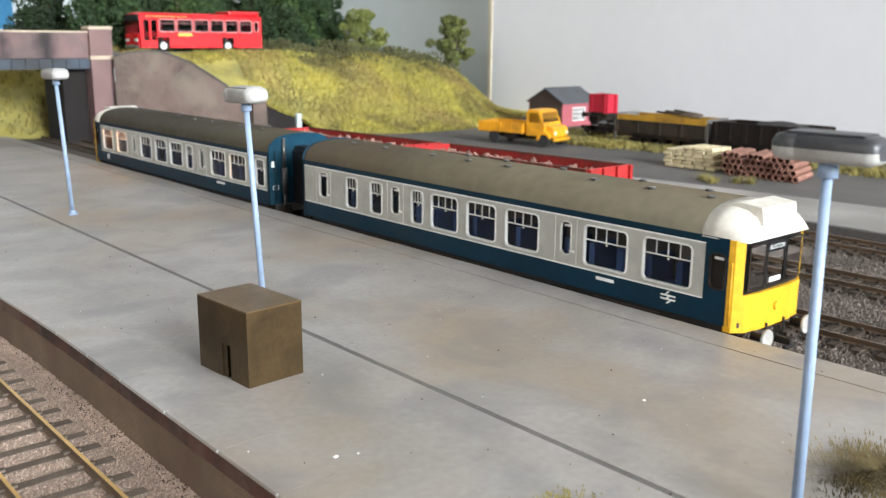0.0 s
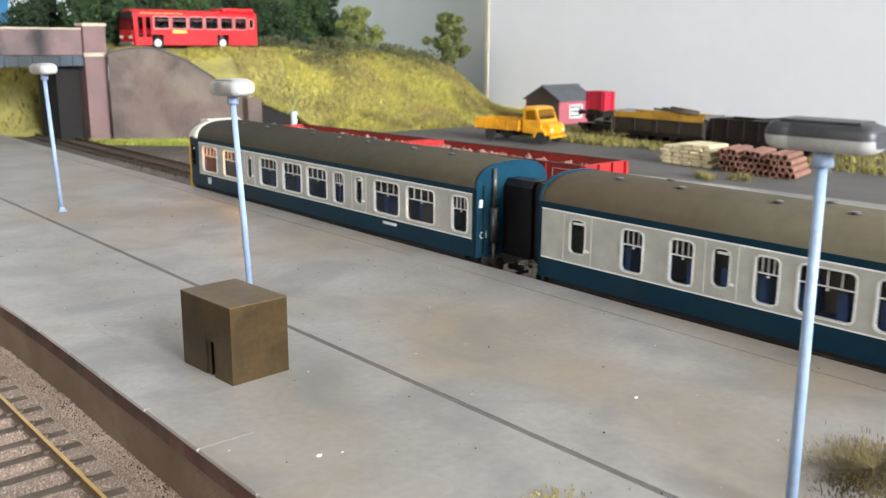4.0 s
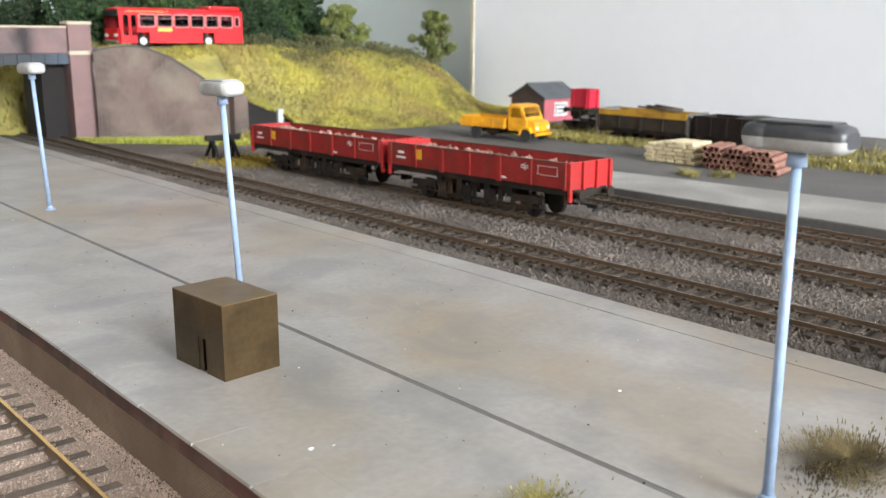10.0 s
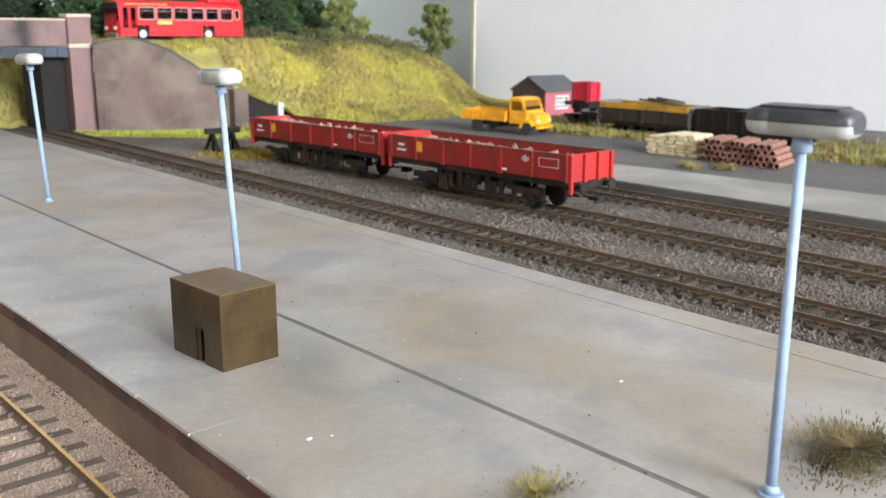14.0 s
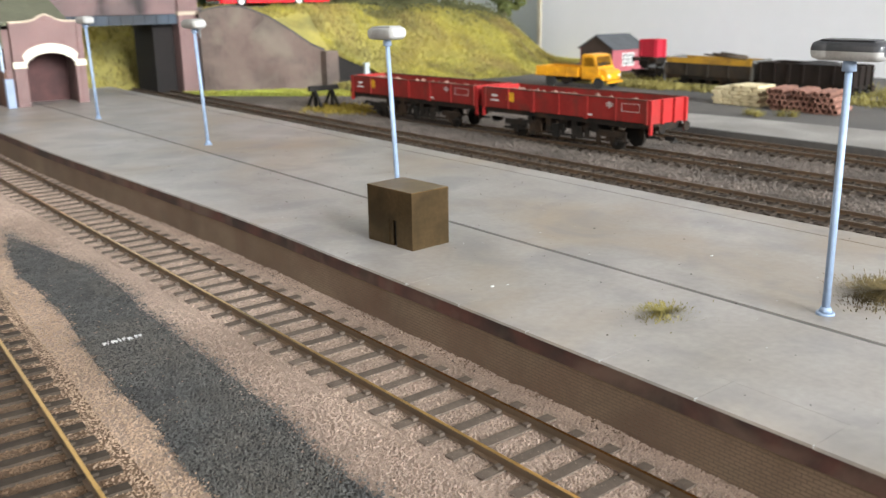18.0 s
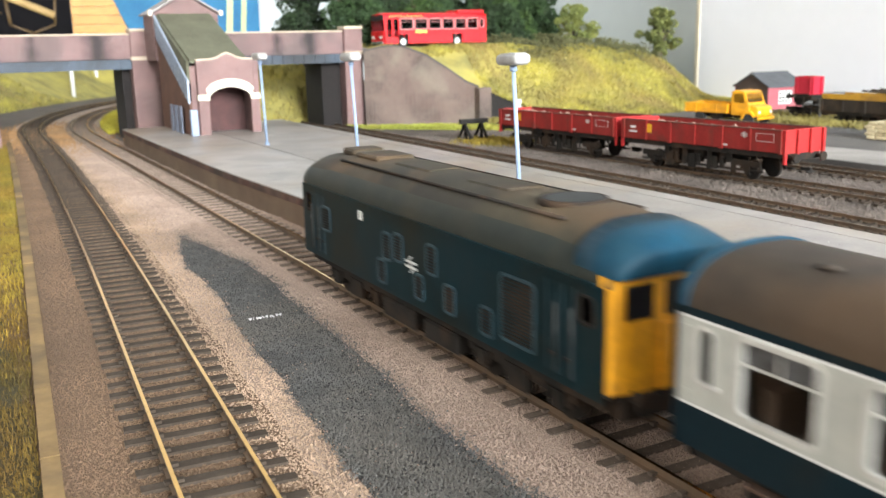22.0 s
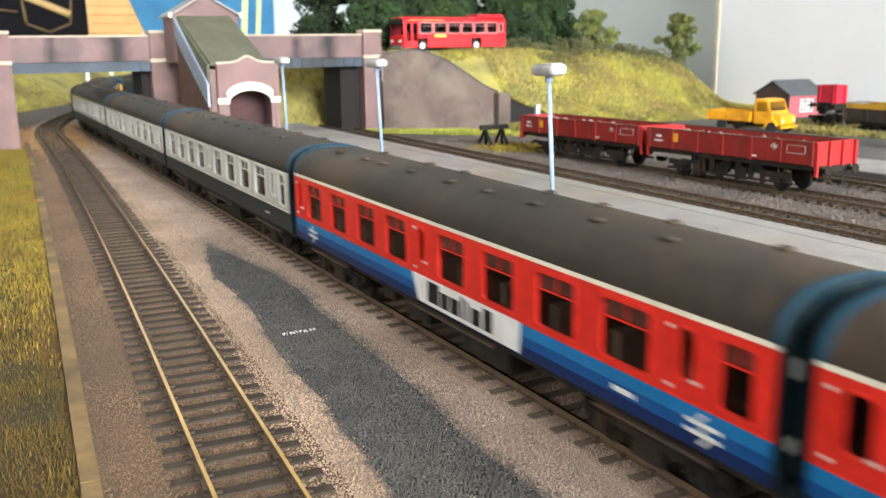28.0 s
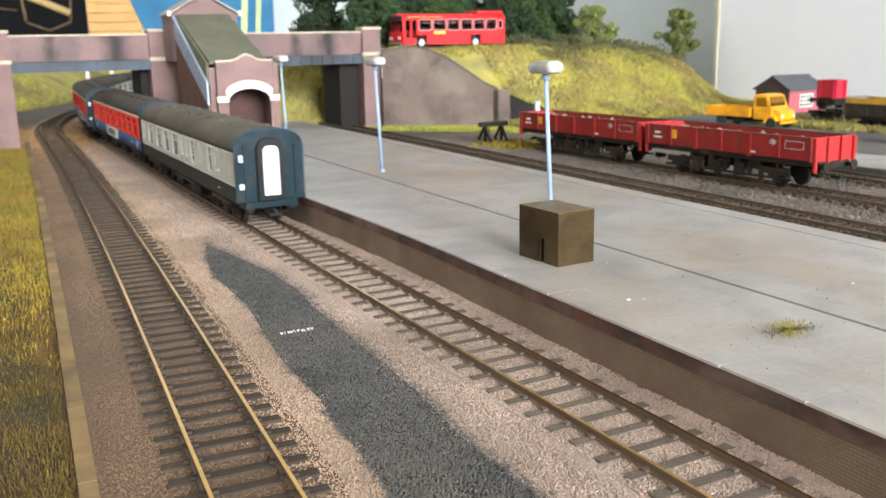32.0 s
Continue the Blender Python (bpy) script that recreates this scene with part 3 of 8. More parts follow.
def platform():
    t = thing("platform", 0, 0, 0, 0, "long grey concrete island platform with brick faces", "platform", kind="structure")
    ys = list(range(-640, 641, 20))
    def slab(name, xa, xb, z0, z1, m, label=""):
        bm = B()
        rows = []
        for y in ys:
            a, b = xa(y), xb(y)
            rows.append([bm.verts.new(c) for c in ((a, y, z0), (b, y, z0), (b, y, z1), (a, y, z1))])
        for p, q in zip(rows, rows[1:]):
            for i in range(4):
                bm.faces.new((p[i], p[(i + 1) % 4], q[(i + 1) % 4], q[i]))
        bm.faces.new(rows[0])
        bm.faces.new(rows[-1])
        return part(name, bm, m, t, label)
    slab("deck", lambda y: edge_x(y) + 13.2, lambda y: 85.7, -3.0, 0.0, CONCRETE, "stained grey concrete deck")
    slab("deck", lambda y: 87.5, lambda y: 168.2 + 0.5 * math.sin(y / 37), -3.0, 0.0, CONCRETE, "stained grey concrete deck")
    slab("far_coping", lambda y: 168.5 + 0.5 * math.sin(y / 37), lambda y: 179.2 + 0.25 * math.sin(y / 23), -3.0, 0.1, CONCRETE, "grey edge strip with a thin crack")
    slab("joint", lambda y: 85.7, lambda y: 87.5, -2.9, -0.25, JOINT, "dark joint line along the deck")
    slab("core", lambda y: edge_x(y) + 1.0, lambda y: 176.5, -24.0, -3.05, PLATFORM_WALL, "dark brown ribbed platform face")
    slab("band", lambda y: edge_x(y) + 0.45, lambda y: edge_x(y) + 13.1, -4.6, -0.65, PLATFORM_BAND, "dark red band under the coping")
    rng = random.Random(5)
    y = -636.0
    while y < 630:
        w = rng.choice((18.5, 23.0, 24.0, 26.0))
        if y + w > 640:
            break
        bm = B()
        a, b = edge_x(y), edge_x(y + w)
        dz = rng.uniform(-0.03, 0.03)
        da = rng.uniform(-0.12, 0.12)
        bot = [bm.verts.new(c) for c in ((a + da, y + 0.04, -0.6), (a + 13.2, y + 0.04, -0.6), (b + 13.2, y + w - 0.04, -0.6), (b + da, y + w - 0.04, -0.6))]
        top = [bm.verts.new((v.co.x + (0.25 if i in (0, 3) else 0), v.co.y, dz)) for i, v in enumerate(bot)]
        bm.faces.new(bot), bm.faces.new(top)
        for i in range(4):
            bm.faces.new((bot[i], bot[(i + 1) % 4], top[(i + 1) % 4], top[i]))
        part("coping_slab", bm, CONCRETE, t)
        if rng.random() < 0.85:
            bm = B()
            k = rng.uniform(0.2, 1.3)
            box(bm, a - 0.05, a + k, y - 0.1, y + 0.1, -0.4, 0.08)
            part("joint_fleck", bm, FLECK, t)
        y += w
    return t


# ---- bridge ----
def bridge():
    t = thing("road_bridge", 0, BRIDGE_Y, 0, 0, "red brick road bridge with blue-grey girders over the tracks", "bridge")
    for x0, x1 in ((-250, -100), (-79, 46), (76, 272)):
        bm = B()
        box(bm, x0, x1, 2, 7, 64, 87)
        part("parapet", bm, SOOTED_BRICK, t)
        bm = B()
        box(bm, x0, x1, 0.5, 8.5, 87, 88.6)
        part("capping", bm, STONE_CAP, t)
        bm = B()
        box(bm, x0, x1, 1, 60, 54, 63.5)
        part("girder", bm, GIRDER, t, "riveted blue-grey girder")
        for x in np.arange(x0 + 6, x1 - 4, 12):
            bm = B()
            box(bm, x, x + 0.9, -0.2, 1, 54.6, 63)
            part("stiffener", bm, GIRDER, t)
        bm = B()
        box(bm, x0, x1, 53, 58, 64, 87)
        part("parapet", bm, SOOTED_BRICK, t)
    bm = B()
    box(bm, -250, 300, 7, 53, 63.5, 66)
    part("road_deck", bm, YARD, t, "grey road surface")
    for x0, x1 in ((-100, -79), (46, 76), (272, 293)):
        bm = B()
        box(bm, x0, x1, -3, 14, -24, 90)
        part("pier", bm, BRICK, t)
        bm = B()
        box(bm, x0 - 1, x1 + 1, -4.2, 15, 90, 93)
        bevel(bm, 0.6)
        part("pier_cap", bm, STONE_CAP, t)
        bm = B()
        box(bm, x0 - 0.8, x1 + 0.8, -3.9, 14.6, 62.5, 66)
        part("string_course", bm, STONE_CAP, t)
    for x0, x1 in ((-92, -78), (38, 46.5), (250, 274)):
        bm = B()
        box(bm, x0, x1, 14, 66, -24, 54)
        part("abutment", bm, BLACK_BRICK_WALL, t, "near-black abutment wall")


bridge()


def wing_top(f):
    """Height of the wall's top at the fraction f of its length from the pier."""
    return float(np.interp(f, (0, 0.12, 0.25, 0.35, 0.55, 0.72, 0.9, 1), (65, 68.5, 70, 69, 59, 45, 29, 24)))


def wing_wall():
    t = thing("wing_wall", 0, 0, 0, 0, "curved stone retaining wall below the road", "retaining wall", kind="structure")
    # from the pier down to the pilaster
    p0, p1 = Vector((290, 678, 0)), Vector((398, 612, 0))
    n = 18
    bm = B()
    d = (p1 - p0).normalized()
    k = Vector((d.y, -d.x, 0)) * -7
    front, back = [], []
    for i in range(n + 1):
        f = i / n
        p = p0.lerp(p1, f)
        top = wing_top(f)
        front.append((bm.verts.new((p.x, p.y, -24)), bm.verts.new((p.x, p.y, top))))
        back.append((bm.verts.new((p.x + k.x, p.y + k.y, -24)), bm.verts.new((p.x + k.x, p.y + k.y, top))))
    for i in range(n):
        bm.faces.new((front[i][0], front[i + 1][0], front[i + 1][1], front[i][1]))
        bm.faces.new((back[i][0], back[i][1], back[i + 1][1], back[i + 1][0]))
        bm.faces.new((front[i][1], front[i + 1][1], back[i + 1][1], back[i][1]))
    for e in (0, n):
        bm.faces.new((front[e][0], front[e][1], back[e][1], back[e][0]))
    part("wall_face", bm, WING_WALL, t)
    bm = B()
    for i in range(n):
        a, b = i / n, (i + 1) / n
        pa, pb = p0.lerp(p1, a), p0.lerp(p1, b)
        za, zb = wing_top(a), wing_top(b)
        q = [bm.verts.new(c) for c in ((pa.x - k.x * 0.1, pa.y - k.y * 0.1, za + 0.2), (pb.x - k.x * 0.1, pb.y - k.y * 0.1, zb + 0.2), (pb.x + k.x * 1.1, pb.y + k.y * 1.1, zb + 0.2), (pa.x + k.x * 1.1, pa.y + k.y * 1.1, za + 0.2))]
        r = [bm.verts.new((v.co.x, v.co.y, v.co.z + 1.8)) for v in q]
        bm.faces.new(q), bm.faces.new(r)
        for j in range(4):
            bm.faces.new((q[j], q[(j + 1) % 4], r[(j + 1) % 4], r[j]))
    part("capping", bm, mat("dark_capping", (0.09, 0.08, 0.075), None, 20, 0.9, 0.1), t)
    bm = B()
    box(bm, 394, 409, 604, 618, -24, 24)
    part("pilaster", bm, WING_WALL, t)
    bm = B()
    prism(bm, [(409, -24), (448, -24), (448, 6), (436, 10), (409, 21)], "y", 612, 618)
    part("lower_wall", bm, BLACK_BRICK_WALL, t)
    bm = B()
    box(bm, 446, 452, 609, 616, -24, 9)
    part("end_post", bm, mat("pale_post", (0.45, 0.5, 0.52), None, 20, 0.7), t)


wing_wall()


# ---- embankment ----
def foot_y(x):
    if x < 400:
        return 678 - (x - 290) * 66 / 108
    return float(np.interp(x, (400, 450, 536, 600, 661, 760, 830, 870), (612, 616, 560, 552, 560, 610, 655, 690)))


def foot_z(x):
    """Height at which the slope starts: the top of the retaining wall, then the yard."""
    if x < 398:
        return wing_top((x - 290) / 108) - 0.5
    return float(np.interp(x, (398, 409, 436, 448, 475), (23, 20, 9, 5, -13)))


def top_z(x):
    return float(np.interp(x, (200, 480, 600, 700, 770, 830, 870), (69, 69, 64, 54, 40, -4, -14)))


def hill_z(x, y):
    f, base = foot_y(x), foot_z(x)
    rise = 130 - 58 * smooth(520, 450, x)
    w = smooth(f, f + rise, y)
    z = base + (top_z(x) - base) * w
    road = smooth(684, 694, y) * (1 - smooth(746, 756, y)) * smooth(500, 475, x)
    z += (2.2 * noise.noise((x / 22, y / 22, 3)) + 5.0 * noise.noise((x / 60, y / 60, 7))) * w * (1 - road)
    return z - 2 * road


def embankment():
    bm = B()
    xs, ys = np.linspace(294, 866, 96), np.linspace(540, 1100, 90)
    g = []
    for y in ys:
        g.append([bm.verts.new((x, y, hill_z(x, y))) for x in xs])
    for i in range(len(ys) - 1):
        for j in range(len(xs) - 1):
            a = (xs[j] + xs[j + 1]) / 2
            if ys[i] > foot_y(a) + (2 if a < 450 else -12):
                f = bm.faces.new((g[i][j], g[i][j + 1], g[i + 1][j + 1], g[i + 1][j]))
                f.smooth = True
    bmesh.ops.delete(bm, geom=[v for v in bm.verts if not v.link_faces], context="VERTS")
    tagged(part("embankment", bm, HILL), "steep embankment of yellow and olive grass", "embankment", kind="structure")
    # land beyond the bridge
    bm = B()
    xs, ys = np.linspace(-420, 300, 60), np.linspace(760, 1960, 60)
    g = []
    for y in ys:
        row = []
        for x in xs:
            cx = a_line(y)[0] if y < 1750 else 700
            left, right = smooth(cx - 150, cx - 330, x), smooth(cx + 60, cx + 190, x) * smooth(755, 880, y)
            z = -16.5 + 68 * max(left * smooth(700, 1000, y), right) + 2.5 * noise.noise((x / 25, y / 25, 5))
            z -= 3.0 * (1 - smooth(cx - 150, cx - 190, x)) * (1 - smooth(cx + 40, cx + 80, x))
            row.append(bm.verts.new((x, y, z)))
        g.append(row)
    for i in range(len(ys) - 1):
        for j in range(len(xs) - 1):
            bm.faces.new((g[i][j], g[i][j + 1], g[i + 1][j + 1], g[i + 1][j])).smooth = True
    tagged(part("cutting", bm, HILL), "grassy cutting beyond the bridge", "embankment", kind="structure")
    bm = B()
    box(bm, 294, 470, 696, 746, 63, 69.4)
    tagged(part("road", bm, YARD), "road on top of the embankment", "road", kind="structure")


embankment()


# ---- rolling stock; y runs forward, z from the rail head, in millimetres ----
RAIL_BLUE = mat("rail_blue", (0.003, 0.024, 0.045), (0.0025, 0.019, 0.036), 30, 0.3, 0.02, spec=0.16, stain=(0.010, 0.024, 0.032), stain_size=30, stain_amount=0.4)
DARK_BLUE = mat("faded_rail_blue", (0.004, 0.019, 0.025), (0.007, 0.013, 0.013), 25, 0.4, 0.03, spec=0.1, stain=(0.02, 0.018, 0.011), stain_size=22, stain_amount=0.6, stain2=(0.003, 0.024, 0.036), stain2_size=40, stain2_amount=0.5)
# paler blue for the grille frames and door edges
PALER_BLUE = mat("paler_blue_edge", (0.022, 0.058, 0.078), (0.012, 0.035, 0.048), 5, 0.45, 0.02)
COACH_BLUE = mat("coach_blue", (0.004, 0.015, 0.022), (0.006, 0.014, 0.018), 25, 0.4, 0.02, spec=0.16, stain=(0.014, 0.016, 0.015), stain_size=25, stain_amount=0.5)
END_NAVY = mat("dark_end_blue", (0.006, 0.020, 0.029), (0.003, 0.010, 0.015), 8, 0.4, 0.05, spec=0.15, stain=(0.035, 0.045, 0.05), stain_size=10, stain_amount=0.5)
END_BLUE = mat("end_blue", (0.005, 0.045, 0.080), (0.003, 0.026, 0.047), 14, 0.42, 0.05, spec=0.15, stain=(0.02, 0.055, 0.075), stain_size=14, stain_amount=0.4)
RAIL_GREY = mat("rail_grey", (0.37, 0.37, 0.335), (0.33, 0.33, 0.298), 40, 0.45, 0.02, spec=0.25)
COACH_GREY = mat("coach_grey", (0.44, 0.445, 0.405), (0.38, 0.385, 0.345), 40, 0.45, 0.02, spec=0.25)
WHITE_LINE = mat("white_lining", (0.75, 0.75, 0.73), None, 20, 0.5, 0)
ROOF_OLIVE = mat("olive_grey_roof", (0.082, 0.070, 0.044), (0.062, 0.053, 0.034), 35, 0.7, 0.06, spec=0.25, stain=(0.085, 0.050, 0.027), stain_size=80, stain_amount=0.4)
ROOF_DARK = mat("weathered_dark_roof", (0.027, 0.022, 0.018), (0.046, 0.034, 0.024), 40, 0.6, 0.08, spec=0.2, stain=(0.085, 0.053, 0.030), stain_size=50, stain_amount=0.6)
ROOF_BROWN = mat("brown_dusted_roof", (0.050, 0.042, 0.027), (0.022, 0.019, 0.015), 22, 0.65, 0.08, spec=0.25, stain=(0.11, 0.066, 0.034), stain_size=36, stain_amount=0.6)
ROOF_DUSTY = mat("tan_dusted_roof", (0.085, 0.072, 0.050), (0.056, 0.047, 0.034), 24, 0.7, 0.08, spec=0.25, stain=(0.13, 0.095, 0.062), stain_size=34, stain_amount=0.5)
YELLOW = mat("warning_yellow", (0.66, 0.37, 0.022), (0.60, 0.32, 0.02), 20, 0.4, 0.02, spec=0.3)
LOCO_YELLOW = mat("grimy_yellow", (0.78, 0.36, 0.015), (0.66, 0.29, 0.012), 14, 0.45, 0.03, stain=(0.30, 0.13, 0.02), stain_size=12, stain_amount=0.5)
WHITE_DOME = mat("white_dome_paint", (0.64, 0.615, 0.56), (0.56, 0.54, 0.48), 25, 0.5, 0.02, spec=0.3, stain=(0.45, 0.40, 0.32), stain_size=10, stain_amount=0.4)
CAB_BLACK = mat("cab_black", (0.009, 0.009, 0.011), None, 10, 0.35, 0, spec=0.2)
FERRY_RED = mat("ferry_red", (0.64, 0.028, 0.018), (0.57, 0.025, 0.016), 30, 0.4, 0.02, spec=0.2)
SEA_LIGHT = mat("light_sea_blue", (0.010, 0.155, 0.38), None, 30, 0.4, 0.02, spec=0.2)
SEA_MID = mat("mid_sea_blue", (0.006, 0.07, 0.235), None, 30, 0.4, 0.02, spec=0.2)
SEA_DARK = mat("deep_sea_blue", (0.006, 0.02, 0.09), None, 30, 0.4, 0.02, spec=0.2)
CREAM_LINE = mat("cream_lining", (0.80, 0.76, 0.64), None, 20, 0.5, 0)
FIRST_YELLOW = mat("first_class_yellow", (0.75, 0.52, 0.08), None, 20, 0.5, 0)
SILVER = mat("silver_window_frame", (0.78, 0.78, 0.76), (0.68, 0.68, 0.66), 8, 0.3, 0.02, metal=0.4)
GREY_TRIM = mat("grey_window_bar", (0.55, 0.54, 0.5), None, 8, 0.5, 0)
VENT = mat("dull_metal_vent", (0.12, 0.118, 0.115), (0.07, 0.07, 0.068), 5, 0.35, 0.02, metal=0.6)
BUFFER_PALE = mat("pale_buffer_face", (0.40, 0.39, 0.37), (0.3, 0.29, 0.27), 4, 0.45, 0.02)
CLEAR = glass_mat("window_glass", (0.68, 0.70, 0.71), 0.02)
SMOKED = glass_mat("smoked_glass", (0.5, 0.45, 0.41), 0.05)
# reflections in the coaches' upper panes, painted as plain colours
PALE_REFLECTION = mat("pale_top_light_reflection", (0.13, 0.135, 0.14), (0.055, 0.055, 0.055), 4, 0.2, 0)
RED_REFLECTION = mat("reddish_top_light_reflection", (0.10, 0.03, 0.025), (0.06, 0.022, 0.02), 6, 0.25, 0)
COACH_CABIN = mat("coach_interior", (0.13, 0.10, 0.08), (0.08, 0.062, 0.05), 14, 0.8, 0.05)
SEAT = mat("blue_moquette", (0.014, 0.042, 0.13), (0.02, 0.052, 0.15), 6, 0.9, 0.1)
CABIN = mat("cabin_lining", (0.10, 0.088, 0.078), (0.07, 0.062, 0.055), 20, 0.8, 0.05)
WOODY = mat("warm_cabin_lining", (0.25, 0.105, 0.042), (0.16, 0.066, 0.028), 12, 0.7, 0.05, stain=(0.06, 0.03, 0.018), stain_size=14, stain_amount=0.7)
BULB = glow_mat("cabin_lamp_glow", (1.0, 0.42, 0.10), 250.0)
MARKING = mat("white_marking", (0.72, 0.73, 0.72), None, 6, 0.6, 0)
BLIND = mat("white_gangway_blind", (0.60, 0.63, 0.62), (0.54, 0.57, 0.57), 10, 0.6, 0.02)


def side_panel(bm, x, y0, y1, bands, holes, depth=1.0):
    """One bodyside at x: painted bands (z0, z1, material index) with openings (ya, yb, za, zb) and their reveals."""
    ys = sorted({y0, y1, *(h[0] for h in holes), *(h[1] for h in holes)})
    zs = sorted({z for b in bands for z in b[:2]} | {z for h in holes for z in h[2:4]})
    s = -1 if x < 0 else 1
    for a, b in zip(ys, ys[1:]):
        for c, d in zip(zs, zs[1:]):
            my, mz = (a + b) / 2, (c + d) / 2
            if any(h[0] < my < h[1] and h[2] < mz < h[3] for h in holes):
                continue
            mi = next((k for p, q, k in bands if p <= mz <= q), 0)
            bm.faces.new([bm.verts.new(v) for v in ((x, a, c), (x, b, c), (x, b, d), (x, a, d))]).material_index = mi
    for a, b, c, d in holes:
        o, i = x, x - s * depth
        ring = ((a, c), (b, c), (b, d), (a, d))
        for p, q in zip(ring, ring[1:] + ring[:1]):
            bm.faces.new([bm.verts.new(v) for v in ((o, *p), (o, *q), (i, *q), (i, *p))]).material_index = len(bands) and bands[-1][2]


def rounded(w, h, r, n=3):
    pts = []
    for cx, cy, a0 in ((w / 2 - r, h / 2 - r, 0), (-w / 2 + r, h / 2 - r, 90), (-w / 2 + r, -h / 2 + r, 180), (w / 2 - r, -h / 2 + r, 270)):
        for k in range(n + 1):
            a = radians(a0 + 90 * k / n)
            pts.append((cx + r * math.cos(a), cy + r * math.sin(a)))
    return pts


def ring_frame(bm, x, yc, zc, w, h, t, out, r=2.0):
    """A rounded window frame standing `out` proud of x."""
    s = -1 if x < 0 else 1
    o, i = rounded(w, h, r), rounded(w - 2 * t, h - 2 * t, max(r - t, 0.3))
    n = len(o)
    vo, vi = [bm.verts.new((x + s * out, yc + a, zc + b)) for a, b in o], [bm.verts.new((x + s * out, yc + a, zc + b)) for a, b in i]
    bo, bi = [bm.verts.new((x - s * 0.2, yc + a, zc + b)) for a, b in o], [bm.verts.new((x - s * 0.9, yc + a, zc + b)) for a, b in i]
    for k in range(n):
        j = (k + 1) % n
        bm.faces.new((vo[k], vo[j], vi[j], vi[k]))
        bm.faces.new((vo[k], bo[k], bo[j], vo[j]))
        bm.faces.new((vi[k], vi[j], bi[j], bi[k]))


def roof_profile(w, z0, z1, n=14):
    return [(w / 2 * math.copysign(abs(math.cos(a)) ** 0.75, math.cos(a)), z0 + (z1 - z0) * math.sin(a) ** 0.9) for a in (math.pi * k / n for k in range(n + 1))]


def roof_shell(bm, w, z0, z1, stations, n=14, edge=0):
    """Lofts the roof arc through stations (y, width factor, height factor)."""
    rings = []
    for y, fw, fh in stations:
        rings.append([bm.verts.new((x * fw, y, z0 + (z - z0) * fh)) for x, z in roof_profile(w, z0, z1, n)])
    for a, b in zip(rings, rings[1:]):
        for k in range(n):
            f = bm.faces.new((a[k], a[k + 1], b[k + 1], b[k]))
            f.smooth, f.material_index = True, int(k < edge or k >= n - edge)
    for r in (rings[0], rings[-1]):
        bm.faces.new(r)


def arrows(parent, x, yc, zc, size, name="emblem"):
    """The operator's emblem as plain white bars."""
    bm = B()
    s = -1 if x < 0 else 1
    k = size
    xo = x + s * 0.08
    for z in (-0.18, 0.18):
        box(bm, min(x, xo), max(x, xo), yc - k / 2, yc + k / 2, zc + (z * 0.62 - 0.05) * k, zc + (z * 0.62 + 0.05) * k)
    for a, b, z0, z1 in ((0.22, -0.06, 0.12, 0.36), (-0.22, 0.06, -0.12, -0.36), (0.1, -0.1, -0.1, 0.1)):
        prism(bm, [(yc + (a - 0.07) * k, zc + z0 * k), (yc + (a + 0.07) * k, zc + z0 * k), (yc + (b + 0.07) * k, zc + z1 * k), (yc + (b - 0.07) * k, zc + z1 * k)], "x", min(x, xo), max(x, xo) + 0.01)
    part(name, bm, MARKING, parent, "white emblem bars")


def wheelset(parent, y, r, gauge=8.7):
    for s in (-1, 1):
        bm = B()
        rod(bm, (s * (gauge - 0.9), y, r), (s * (gauge + 1.4), y, r), r, r, 18)
        rod(bm, (s * (gauge + 1.4), y, r), (s * (gauge + 2.0), y, r), r * 0.35, r * 0.3, 10)
        part("wheel", bm, UNDER, parent)


def bogie(parent, y, base=30.0, r=6.0):
    bm = B()
    for s in (-1, 1):
        box(bm, s * 12.5 - 1.0, s * 12.5 + 1.0, y - base / 2 - 7, y + base / 2 + 7, 6.5, 9.5)
        for dy in (-base / 2, base / 2):
            box(bm, s * 13 - 1.3, s * 13 + 1.6, y + dy - 2.4, y + dy + 2.4, 3.8, 8.2)
            for q in (-4.2, 4.2):
                rod(bm, (s * 13.2, y + dy + q, 5.2), (s * 13.2, y + dy + q, 9.5), 1.1, 1.1, 8)
        box(bm, s * 13 - 1, s * 13 + 1, y - 5, y + 5, 2.8, 8.5)
    box(bm, -12, 12, y - 4, y + 4, 6, 11)
    b = part("bogie", bm, UNDER, parent, "dirty brown bogie frame")
    for dy in (-base / 2, base / 2):
        wheelset(b, y + dy, r)


def buffers(parent, y, sgn, z=13.8, spread=11.4, head=None):
    for s in (-1, 1):
        bm = B()
        rod(bm, (s * spread, y, z), (s * spread, y + sgn * 4.5, z), 1.3, 1.1, 10)
        shank = part("buffer", bm, UNDER, parent)
        bm = B()
        rod(bm, (s * spread, y + sgn * 4.5, z), (s * spread, y + sgn * 5.3, z), 3.0, 2.8, 20)
        part("buffer_head", bm, head or UNDER, shank)


def hook(parent, y, sgn):
    bm = B()
    box(bm, -0.8, 0.8, min(y, y + sgn * 7), max(y, y + sgn * 7), 8, 10)
    box(bm, -3.2, 3.2, min(y + sgn * 6, y + sgn * 7), max(y + sgn * 6, y + sgn * 7), 7, 8.2)
    part("coupling", bm, BLACKISH, parent)


